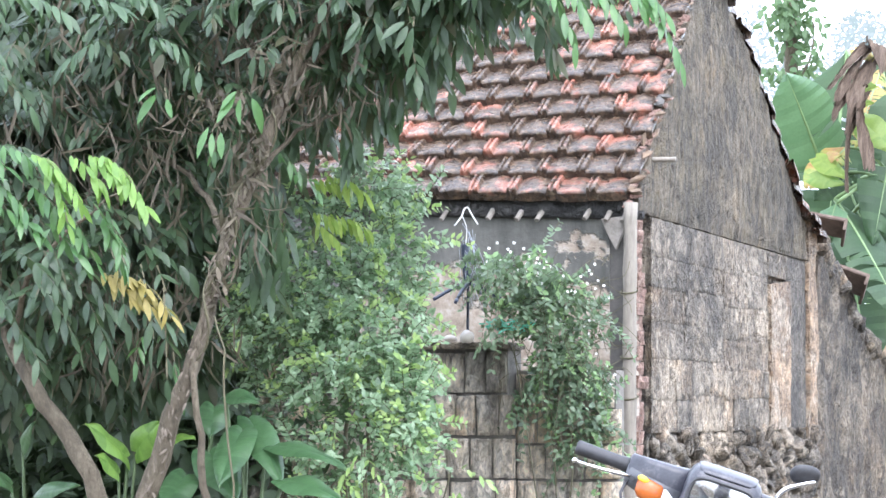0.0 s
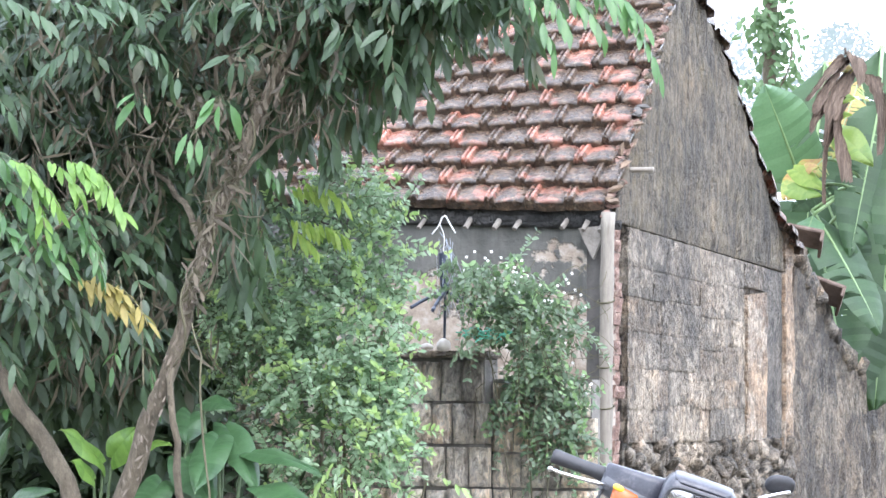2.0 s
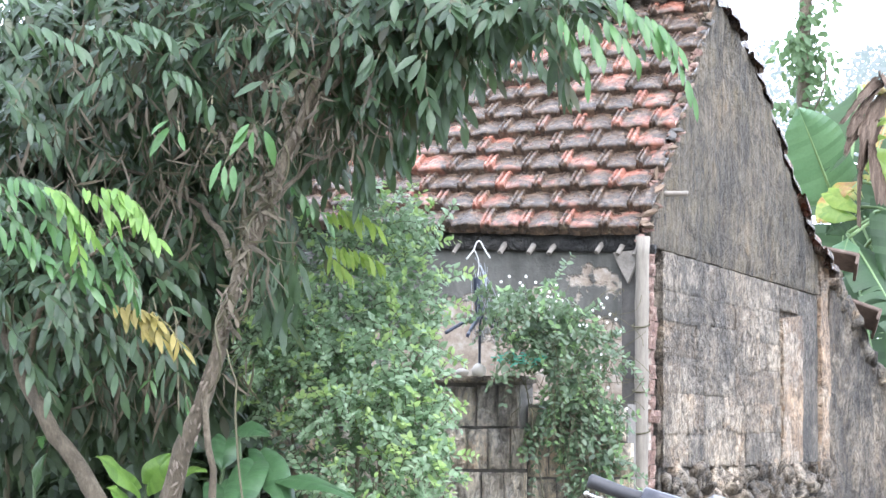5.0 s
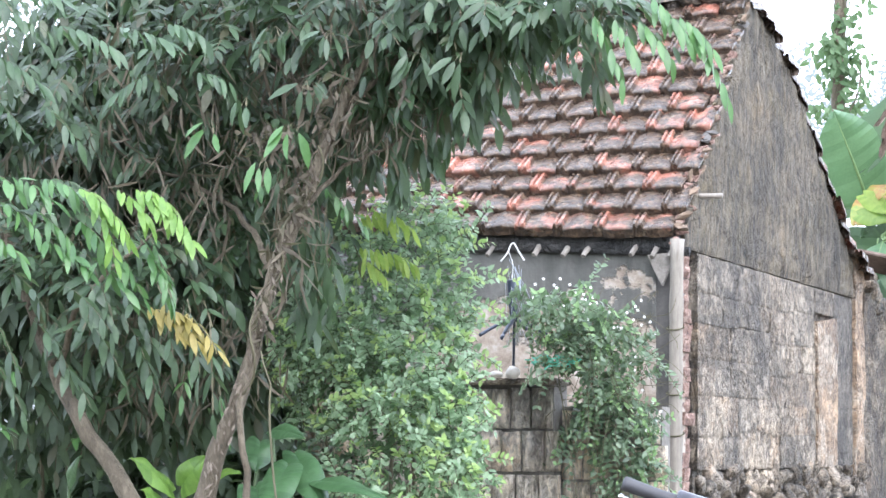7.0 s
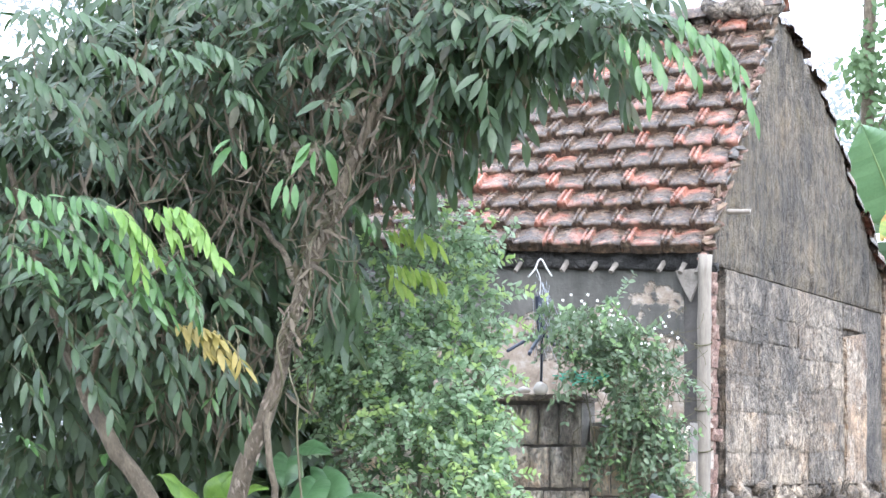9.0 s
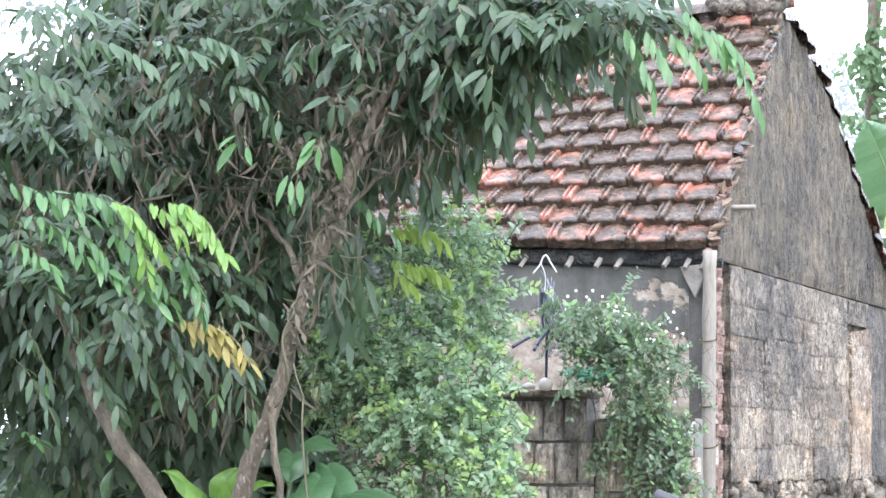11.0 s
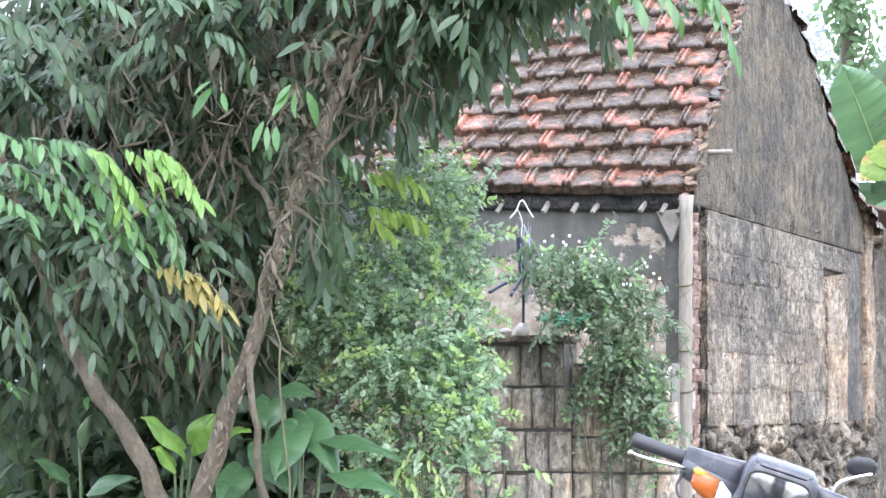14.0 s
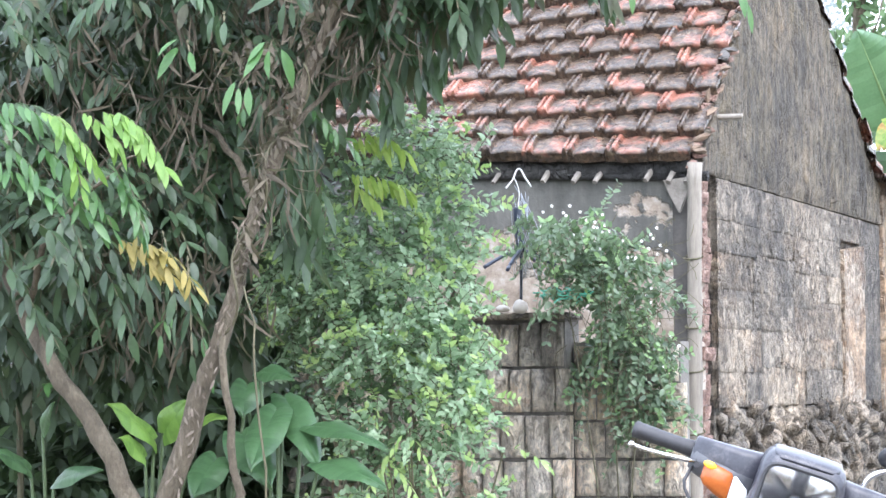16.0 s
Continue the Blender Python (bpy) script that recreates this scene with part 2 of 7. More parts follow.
MAT_BAMBOO = m_simple("grey_bamboo", [(0.3, (0.11, 0.098, 0.08)), (0.5, (0.205, 0.182, 0.15)), (0.7, (0.30, 0.27, 0.225))], 10, 0.6, 0.3, 0.004, stretch=(4, 4, 0.5))
MAT_RAFTER = m_simple("bleached_wood", [(0.3, (0.10, 0.09, 0.076)), (0.5, (0.20, 0.183, 0.158)), (0.7, (0.32, 0.295, 0.262))], 16, 0.8, 0.4, 0.006)
MAT_DEADWOOD = m_simple("old_thatch_brown", [(0.3, (0.05, 0.04, 0.03)), (0.5, (0.14, 0.10, 0.07)), (0.7, (0.28, 0.20, 0.13))], 30, 0.9, 0.5, 0.01)
MAT_BARK = m_simple("brown_bark", [(0.3, (0.042, 0.034, 0.023)), (0.5, (0.115, 0.094, 0.064)), (0.7, (0.215, 0.182, 0.130))], 18, 0.85, 1.0, 0.035, stretch=(1, 1, 0.45))
MAT_PEEL = m_simple("peeling_bark", [(0.3, (0.05, 0.04, 0.03)), (0.5, (0.13, 0.105, 0.08)), (0.7, (0.25, 0.215, 0.17))], 16, 0.85, 0.5, 0.01)
MAT_TWIG = m_simple("green_brown_twig", [(0.3, (0.05, 0.045, 0.025)), (0.7, (0.12, 0.11, 0.06))], 20, 0.8, 0.2, 0.004)
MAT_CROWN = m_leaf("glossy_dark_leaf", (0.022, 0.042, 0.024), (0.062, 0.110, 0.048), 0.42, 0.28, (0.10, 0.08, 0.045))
# lightened to paint haze into dark gaps, as are the dead and hedge leaves
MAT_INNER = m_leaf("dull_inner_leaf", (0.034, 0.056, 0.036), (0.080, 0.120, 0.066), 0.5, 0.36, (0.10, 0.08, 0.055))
# lighter copy of the crown green with sky shine put into the colour
MAT_PALE = m_leaf("sky_lit_grey_green_leaf", (0.044, 0.084, 0.045), (0.096, 0.160, 0.082), 0.32, 0.38)
MAT_LIME = m_leaf("young_lime_leaf", (0.11, 0.23, 0.045), (0.25, 0.42, 0.085), 0.4, 0.45)
MAT_YELLOW = m_leaf("yellowed_leaf", (0.17, 0.15, 0.03), (0.33, 0.26, 0.07), 0.5, 0.3)
MAT_DEAD = m_leaf("dead_brown_leaf", (0.044, 0.036, 0.027), (0.145, 0.118, 0.084), 0.8, 0.25)
MAT_SHRUB = m_leaf("shrub_leaf", (0.10, 0.19, 0.09), (0.46, 0.60, 0.40), 0.18, 0.45)
MAT_SPRAY = m_leaf("fresh_green_leaf", (0.050, 0.125, 0.042), (0.105, 0.220, 0.068), 0.32, 0.32)
# yellow-green, brightened so that the tree's fronds carry painted backlight
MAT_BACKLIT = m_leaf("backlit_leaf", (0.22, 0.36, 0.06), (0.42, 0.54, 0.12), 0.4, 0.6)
MAT_TIP = m_leaf("shrub_young_leaf", (0.26, 0.42, 0.13), (0.48, 0.62, 0.24), 0.28, 0.48)
MAT_VINE = m_leaf("grey_green_vine_leaf", (0.075, 0.115, 0.075), (0.19, 0.27, 0.16), 0.32, 0.38)
MAT_VINE_YOUNG = m_leaf("fresh_vine_leaf", (0.14, 0.25, 0.10), (0.30, 0.45, 0.20), 0.32, 0.42)
MAT_TARO = m_leaf("taro_leaf", (0.03, 0.075, 0.03), (0.07, 0.145, 0.06), 0.36, 0.25)
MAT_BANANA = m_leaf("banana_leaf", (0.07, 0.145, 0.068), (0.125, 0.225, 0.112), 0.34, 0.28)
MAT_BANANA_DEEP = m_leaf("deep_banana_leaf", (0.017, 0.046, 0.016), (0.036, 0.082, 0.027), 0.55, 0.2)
MAT_LEAFYELLOW = m_leaf("yellowing_banana_leaf", (0.12, 0.22, 0.045), (0.24, 0.33, 0.07), 0.4, 0.4)
MAT_FARLEAF = m_leaf("far_leaf", (0.06, 0.12, 0.05), (0.15, 0.23, 0.11), 0.6, 0.4)
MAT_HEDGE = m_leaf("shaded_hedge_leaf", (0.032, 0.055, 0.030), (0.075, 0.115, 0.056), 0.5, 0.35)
# darker copy of the shrub green; paints shade between the outer shoots
MAT_HEART = m_leaf("shade_dark_inner_leaf", (0.045, 0.088, 0.040), (0.12, 0.19, 0.09), 0.38, 0.4)
MAT_PETAL = m_simple("white_petal", [(0.3, (0.68, 0.68, 0.64)), (0.7, (0.82, 0.82, 0.80))], 40, 0.6, 0)
MAT_EARTH = m_simple("damp_earth", [(0.3, (0.05, 0.04, 0.03)), (0.5, (0.11, 0.09, 0.065)), (0.7, (0.10, 0.13, 0.05))], 1.2, 0.9, 0.6, 0.03)


# ---- mesh helpers ----
def mesh_object(name, verts, faces, mats, parent=None, label="", smooth=False, index=None):
    me = bpy.data.meshes.new(name)
    me.from_pydata([tuple(v) for v in verts], [], [tuple(f) for f in faces])
    for m in (mats if isinstance(mats, (list, tuple)) else [mats]):
        me.materials.append(m)
    if smooth:
        me.polygons.foreach_set("use_smooth", [True] * len(me.polygons))
    if index is not None:
        me.polygons.foreach_set("material_index", index)
    me.update()
    ob = new(name, me)
    if parent is not None:
        ob.parent = parent
    if label:
        tagged(ob, label)
    return ob


def part(name, bm, material, parent=None, label="", smooth=False):
    """One mesh object out of a bmesh, under a thing or a part."""
    bmesh.ops.recalc_face_normals(bm, faces=bm.faces)
    me = bpy.data.meshes.new(name)
    bm.to_mesh(me)
    bm.free()
    me.materials.append(material)
    if smooth:
        me.polygons.foreach_set("use_smooth", [True] * len(me.polygons))
    ob = new(name, me)
    if parent is not None:
        ob.parent = parent
    if label:
        tagged(ob, label)
    return ob


def thing(name, label, category, group="", place=(0, 0, 0)):
    ob = new(name)
    ob.empty_display_size = 0.1
    ob.matrix_world = Matrix.Translation(place)
    return tagged(ob, label, category, group)


def boxed(bm, centre, size, m=None, bevel=0.0):
    """Adds a box, bevelled if wanted, to a bmesh."""
    t = bmesh.new()
    bmesh.ops.create_cube(t, size=1.0)
    for v in t.verts:
        v.co = Vector((v.co.x * size[0], v.co.y * size[1], v.co.z * size[2]))
    if bevel:
        bmesh.ops.bevel(t, geom=list(t.edges), offset=bevel, segments=2, affect="EDGES")
    mm = Matrix.Translation(centre)
    if m is not None:
        mm = m @ mm
    t.transform(mm)
    tmp = bpy.data.meshes.new("tmp")
    t.to_mesh(tmp)
    t.free()
    bm.from_mesh(tmp)
    bpy.data.meshes.remove(tmp)
    return bm


def tube(points, radii, sides=8, wobble=0.0, seed=0, cap=True):
    """A tapered tube along points, as a bmesh."""
    bm, rg = bmesh.new(), random.Random(seed)
    pts = [Vector(p) for p in points]
    rings = []
    ref = Vector((0.13, 0.91, 0.37)).normalized()
    for i, p in enumerate(pts):
        d = (pts[min(i + 1, len(pts) - 1)] - pts[max(i - 1, 0)]).normalized()
        a = d.cross(ref)
        if a.length < 0.05:
            a = d.cross(Vector((1, 0, 0)))
        a.normalize()
        b = d.cross(a)
        r = radii[i] if isinstance(radii, (list, tuple)) else radii
        rings.append([bm.verts.new(p + (a * math.cos(2 * math.pi * k / sides) + b * math.sin(2 * math.pi * k / sides)) * r * (1 + wobble * (rg.random() - 0.5))) for k in range(sides)])
    for r0, r1 in zip(rings, rings[1:]):
        for k in range(sides):
            bm.faces.new((r0[k], r0[(k + 1) % sides], r1[(k + 1) % sides], r1[k]))
    if cap:
        bm.faces.new(rings[0][::-1])
        bm.faces.new(rings[-1])
    return bm


def smooth_line(points, n):
    """n points on a smooth line through the given points; the radius may ride as a fourth value."""
    p = np.array(points, float)
    t = np.r_[0, np.cumsum(np.linalg.norm(np.diff(p[:, :3], axis=0), axis=1))]
    out = []
    for s in np.linspace(0, t[-1], n):
        i = min(max(np.searchsorted(t, s) - 1, 0), len(p) - 2)
        u = (s - t[i]) / (t[i + 1] - t[i])
        p0, p1, p2, p3 = p[max(i - 1, 0)], p[i], p[i + 1], p[min(i + 2, len(p) - 1)]
        out.append(0.5 * (2 * p1 + (p2 - p0) * u + (2 * p0 - 5 * p1 + 4 * p2 - p3) * u * u + (3 * p1 - p0 - 3 * p2 + p3) * u ** 3))
    return np.array(out)


class Leaves:
    """Collects single leaf blades, each folded along its midrib, into one mesh."""

    def __init__(self):
        self.rows = []

    def add(self, o, d, n, length, width, mat=0, bend=0.25):
        self.rows.append((*o, *d, *n, length, width, mat, bend))

    def build(self, name, mats, parent=None, label="", oval=False):
        r = np.array(self.rows, float)
        o, d, nn, ln, wd, mt, bd = r[:, 0:3], r[:, 3:6], r[:, 6:9], r[:, 9:10], r[:, 10:11], r[:, 11], r[:, 12:13]
        d = d / np.linalg.norm(d, axis=1, keepdims=True)
        s = np.cross(d, nn)
        s /= np.linalg.norm(s, axis=1, keepdims=True) + 1e-9
        nn = np.cross(s, d)
        cross = ((0.28, 0.42), (0.66, 0.40)) if oval else ((0.15, 0.27), (0.38, 0.46), (0.64, 0.41), (0.85, 0.22))
        shape = [(0, 0, 0)] + [(a, sg * b, 0.22 * abs(sg) * b) for a, b in cross for sg in (-1, 0, 1)] + [(1, 0, 0)]
        v = np.stack([o + d * ln * a + s * wd * b + nn * (wd * c - bd * ln * a * a) for a, b, c in shape], 1).reshape(-1, 3)
        k = len(cross)
        last = 3 * k + 1
        flat = [(0, 1, 2), (0, 2, 3), (last - 3, last, last - 2), (last - 2, last, last - 1)]
        for j in range(k - 1):
            flat += [(3 * j + 1, 3 * j + 4, 3 * j + 5, 3 * j + 2), (3 * j + 2, 3 * j + 5, 3 * j + 6, 3 * j + 3)]
        faces = [tuple(i + n * (last + 1) for i in f) for n in range(len(r)) for f in flat]
        idx = np.repeat(mt.astype(int), len(flat)).tolist()
        return mesh_object(name, v.tolist(), faces, mats, parent, label, smooth=True, index=idx)


def unit(v):
    v = np.asarray(v, float)
    return v / (np.linalg.norm(v) + 1e-9)


def frond(leaves, o, d, length, pairs, blade, mat=0, droop=0.5, hang=0.5, rib=0, slim=(0.28, 0.40), scatter=0.22):
    """A pinnate leaf: a rib with leaflets on both sides that hang."""
    d = unit(d)
    down = np.array([0, 0, -1.0])
    side = unit(np.cross(d, [0, 0, 1.0]) + 1e-3)
    last = np.asarray(o, float)
    for i in range(pairs + 1):
        t = (i + 0.6) / (pairs + 0.6)
        p = np.asarray(o) + d * length * t + down * droop * length * t * t
        tang = unit(p - last)
        leaves.add(last, tang, np.cross(side, tang), np.linalg.norm(p - last) * 1.05, 0.008, rib, 0)
        for sg in ((-1, 1) if i < pairs else (0,)):
            if i == 0 or rnd.random() < 0.06:
                continue
            dd = unit(side * sg * (0.9 - 0.3 * t) + tang * (0.45 + 0.5 * t) + down * hang * rnd.uniform(0.6, 1.3) + RNG.normal(0, scatter, 3))
            nrm = unit(np.array([0, -0.45, 0.9]) + RNG.normal(0, scatter, 3))
            ll = blade * rnd.uniform(0.8, 1.15)
            leaves.add(p, dd, nrm, ll, ll * rnd.uniform(*slim), mat, rnd.uniform(0.0, 0.35))
        last = p


def in_ball(c, r):
    while True:
        q = RNG.uniform(-1, 1, 3)
        if q @ q < 1:
            return np.array(c) + q * np.array(r), q


# ---- ground ----
def ground():
    n = 60
    xs = np.sign(np.linspace(-1, 1, n)) * np.abs(np.linspace(-1, 1, n)) ** 4 * 1500
    verts, faces = [], []
    for y in xs:
        for x in xs:
            far = math.hypot(x, y)
            h = 0.03 * noise.noise(Vector((x * 0.6, y * 0.6, 0))) if far > 3.5 else 0.0
            verts.append((x, y + 8, min(0.0, h - 0.02)))
    for j in range(n - 1):
        for i in range(n - 1):
            a = j * n + i
            faces.append((a, a + 1, a + n + 1, a + n))
    tagged(mesh_object("ground", verts, faces, MAT_EARTH, smooth=True), "damp brown village earth with thin grass", "ground", kind="structure")


ground()

# ---- house ----
CORNER = np.array((0.906, 13.000, 2.199))
CORNER[2] = 0.0
G = np.array([math.sin(WALL_TURN), math.cos(WALL_TURN), 0.0])    # along the gable, away from the road
E = np.array([-math.cos(WALL_TURN), math.sin(WALL_TURN), 0.0])   # along the eave
UP = np.array([0, 0, 1.0])
LENGTH = 2.9
EAVE, RIDGE_S, RIDGE = 2.2, 1.45, 3.53
REAR = [(RIDGE_S, RIDGE), (1.75, 3.48), (2.3, 3.36), (2.9, 3.14), (3.4, 2.87), (3.95, 2.56), (4.7, 2.26)]
HOUSE_M = Matrix(((-E[0], G[0], 0, CORNER[0]), (-E[1], G[1], 0, CORNER[1]), (0, 0, 1, 0), (0, 0, 0, 1)))
# in the house's own frame: x along the eave (minus is away from the gable), y along the gable, z up


def home(x, y, z):
    return HOUSE_M @ Vector((x, y, z))


house = thing("house", "old village house with mossy tile roof and weathered masonry gable", "house", place=home(-LENGTH / 2, 2.2, 0))
house.matrix_world = HOUSE_M


def ridge_at(x):
    """The ridge sags towards the far end."""
    return RIDGE + 0.12 * x


def slab(name, outline, depth, mat, parent, axis="x", at=0.0, label=""):
    """A wall with the outline (y, z) or (x, z), of some thickness."""
    bm = bmesh.new()
    rows = []
    for off in (at, at + depth):
        rows.append([bm.verts.new((off, a, b) if axis == "x" else (a, off, b)) for a, b in outline])
    bm.faces.new(rows[0])
    bm.faces.new(rows[1][::-1])
    k = len(outline)
    for i in range(k):
        bm.faces.new((rows[0][i], rows[1][i], rows[1][(i + 1) % k], rows[0][(i + 1) % k]))
    return part(name, bm, mat, parent, label)


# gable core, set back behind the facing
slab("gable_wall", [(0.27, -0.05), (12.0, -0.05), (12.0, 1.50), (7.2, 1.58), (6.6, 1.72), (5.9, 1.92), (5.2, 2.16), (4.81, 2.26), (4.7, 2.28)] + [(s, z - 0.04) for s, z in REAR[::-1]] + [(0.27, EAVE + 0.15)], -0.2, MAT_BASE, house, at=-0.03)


def rough_panel(name, outline, mat, parent, step=0.07, depth=0.05, amp=0.012, seed=0, label="", face=0.0, ragged=0.0):
    """A facing panel on the gable with an uneven, crumbling front and broken top edge."""
    ys = [p[0] for p in outline]
    y0, y1 = min(ys), max(ys)
    lo = [p for p in outline if p[2] == 0]
    hi = [p for p in outline if p[2] == 1]
    n = max(2, int((y1 - y0) / step))
    verts, faces = [], []

    def level(line, y):
        return float(np.interp(y, [p[0] for p in line], [p[1] for p in line]))

    m = max(2, int(max(level(hi, y) - level(lo, y) for y in np.linspace(y0, y1, 20)) / step))
    for j in range(m + 1):
        for i in range(n + 1):
            y = y0 + (y1 - y0) * i / n
            a, b = level(lo, y), level(hi, y)
            b += ragged * (noise.noise(Vector((y * 6, seed, 0.3))) + 0.6 * noise.noise(Vector((y * 17, seed, 1.3))))
            z = a + (b - a) * j / m
            q = Vector((seed * 3.1, y * 7, z * 2.2))
            x = face + amp * (noise.noise(q) + 0.7 * noise.noise(q * 2.7) + 0.5 * noise.noise(q * 6.1))
            if j in (0, m) or i in (0, n):
                x -= 0.006
            verts.append((x, y, z))
    for j in range(m):
        for i in range(n):
            a = j * (n + 1) + i
            faces.append((a, a + 1, a + n + 2, a + n + 1))
    k = len(verts)
    edge = [i for i in range(n + 1)] + [j * (n + 1) + n for j in range(1, m + 1)] + [m * (n + 1) + i for i in range(n - 1, -1, -1)] + [j * (n + 1) for j in range(m - 1, 0, -1)]
    for i in edge:
        x, y, z = verts[i]
        verts.append((face - depth, y, z))
    for i in range(len(edge)):
        a, b = edge[i], edge[(i + 1) % len(edge)]
        faces.append((b, a, k + i, k + (i + 1) % len(edge)))
    return mesh_object(name, verts, faces, mat, parent, label, smooth=False)


REAR_TOP = [(4.81, 2.36), (5.2, 2.25), (5.7, 2.06), (6.0, 1.97), (6.6, 1.80), (7.1, 1.67), (9.0, 1.62), (12.0, 1.58)]
# upper gable: grey mud render
gable = rough_panel("gable_facing", [(0.02, 2.135, 0), (4.49, 2.135, 0), (0.02, EAVE + 0.0, 1), (RIDGE_S, RIDGE, 1), *[(s, z, 1) for s, z in REAR[1:-1]], (4.49, 2.34, 1)], MAT_MUD, house, step=0.06, amp=0.014, seed=2, label="grey-brown mud render with rain streaks and holes", ragged=0.012)
rough_panel("rear_wall", [(4.81, -0.02, 0), (12.0, -0.02, 0)] + [(y, z, 1) for y, z in REAR_TOP], MAT_REAR, house, step=0.09, amp=0.03, seed=5, label="broken grey rubble wall", ragged=0.07)
rough_panel("ochre_pier", [(3.21, 1.1, 0), (3.85, 1.1, 0), (3.21, 1.93, 1), (3.85, 1.98, 1)], MAT_OCHRE, house, step=0.06, amp=0.012, seed=8, face=0.014)
# dark strip between the ochre piers, set slightly back
rough_panel("dark_post", [(3.86, 1.1, 0), (4.49, 1.1, 0), (3.86, 2.13, 1), (4.49, 2.13, 1)], MAT_POST, house, step=0.08, amp=0.008, seed=9, face=-0.012)
rough_panel("ochre_pier", [(4.50, 0.9, 0), (4.80, 0.9, 0), (4.50, 2.42, 1), (4.80, 2.36, 1)], MAT_OCHRE, house, step=0.06, amp=0.02, seed=10, face=0.012)

# front wall
slab("front_wall", [(-0.135, -0.05), (-LENGTH, -0.05), (-LENGTH, EAVE + 0.06), (-0.135, EAVE - 0.03)], 0.2, MAT_PLASTER, house, axis="y", at=0.0, label="grey plaster fallen off down to ochre clay")
slab("far_gable_wall", [(0.2, -0.05), (4.7, -0.05)] + [(s, z - 0.3) for s, z in REAR[::-1]] + [(0.2, EAVE - 0.06)], -0.2, MAT_MUD, house, at=-LENGTH + 0.2)
slab("back_wall", [(-0.24, -0.05), (-LENGTH + 0.2, -0.05), (-LENGTH + 0.2, 1.9), (-0.24, 2.1)], 0.2, MAT_MUD, house, axis="y", at=4.4)


# ---- roof ----
roof = new("roof")
roof.parent = house
tagged(roof, "steep roof of orange clay tiles darkened by moss")


def roof_at(x, v):
    """A point on the front roof: x along the eave, v from the eave (0) to the ridge (1)."""
    y = -0.06 + (RIDGE_S + 0.06) * v
    eave = EAVE - 0.018 + 0.010 * math.sin(x * 2.1) - 0.035 * x
    z = eave + (ridge_at(x) + 0.02 - eave) * v - 0.035 * math.sin(math.pi * v) * (0.6 + 0.4 * math.sin(1.7 * x))
    return Vector((x, y, z))


def roof_deck():
    verts, faces = [], []
    for k, drop in ((0, 0.03), (1, 0.075)):
        for i in range(13):
            for j in range(9):
                p = roof_at(-LENGTH - 0.1 + (LENGTH + 0.08) * i / 12, 0.02 + 0.96 * j / 8)
                verts.append((p.x, p.y, p.z - drop))
    def q(k, i, j):
        return k * 117 + i * 9 + j
    for i in range(12):
        for j in range(8):
            faces.append((q(0, i, j), q(0, i + 1, j), q(0, i + 1, j + 1), q(0, i, j + 1)))
            faces.append((q(1, i, j), q(1, i, j + 1), q(1, i + 1, j + 1), q(1, i + 1, j)))
    for i in range(12):
        faces.append((q(0, i, 0), q(1, i, 0), q(1, i + 1, 0), q(0, i + 1, 0)))
        faces.append((q(0, i, 8), q(0, i + 1, 8), q(1, i + 1, 8), q(1, i, 8)))
    for j in range(8):
        faces.append((q(0, 0, j), q(0, 0, j + 1), q(1, 0, j + 1), q(1, 0, j)))
        faces.append((q(0, 12, j), q(1, 12, j), q(1, 12, j + 1), q(0, 12, j + 1)))
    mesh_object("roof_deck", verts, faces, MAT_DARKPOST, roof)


roof_deck()


def tile_mesh(seed):
    """An interlocking clay tile: a rib along one side, a shallow pan, a rounded nose."""
    rg = random.Random(seed)
    prof = [(0.0, 0.004), (0.005, 0.024), (0.017, 0.026), (0.022, 0.016), (0.029, 0.016), (0.034, 0.029), (0.048, 0.027), (0.056, 0.004), (0.085, 0.009), (0.120, 0.015), (0.160, 0.013), (0.198, 0.004)]
    rows = [(0.0, -0.010), (0.006, 0.001), (0.03, 0.004), (0.15, 0.002), (0.30, -0.004)]
    verts, faces = [], []
    for y, dz in rows:
        for x, z in prof:
            yy = y
            if y < 0.05:
                yy -= 0.016 * math.sin(math.pi * min(1, max(0, (x - 0.04) / 0.16))) + rg.uniform(-0.003, 0.003)
            verts.append((x, yy, z + dz + 0.012 + rg.uniform(-0.002, 0.002)))
    k = len(prof)
    for j in range(len(rows) - 1):
        for i in range(k - 1):
            a = j * k + i
            faces.append((a, a + 1, a + k + 1, a + k))
    base = len(verts)
    for i, (x, z) in enumerate(prof):
        v = verts[i]
        verts.append((v[0], v[1] + 0.010, -0.030))
    for i in range(k - 1):
        faces.append((i + 1, i, base + i, base + i + 1))
    faces.append((0, k, k * 2, base))
    side = [0, k, 2 * k, 3 * k, 4 * k]
    b2 = len(verts)
    for i in side:
        verts.append((verts[i][0], verts[i][1], verts[i][2] - 0.016))
        verts.append((verts[i + k - 1][0], verts[i + k - 1][1], verts[i + k - 1][2] - 0.016))
    for n in range(4):
        faces.append((side[n + 1], side[n], b2 + 2 * n, b2 + 2 * n + 2))
        faces.append((side[n] + k - 1, side[n + 1] + k - 1, b2 + 2 * n + 3, b2 + 2 * n + 1))
    faces = [f for f in faces if f != (0, k, k * 2, base)]
    me = bpy.data.meshes.new("tile")
    me.from_pydata(verts, [], faces)
    me.materials.append(MAT_TILE)
    me.polygons.foreach_set("use_smooth", [q < (len(rows) - 1) * (k - 1) and q % (k - 1) > 6 for q in range(len(me.polygons))])
    me.update()
    return me


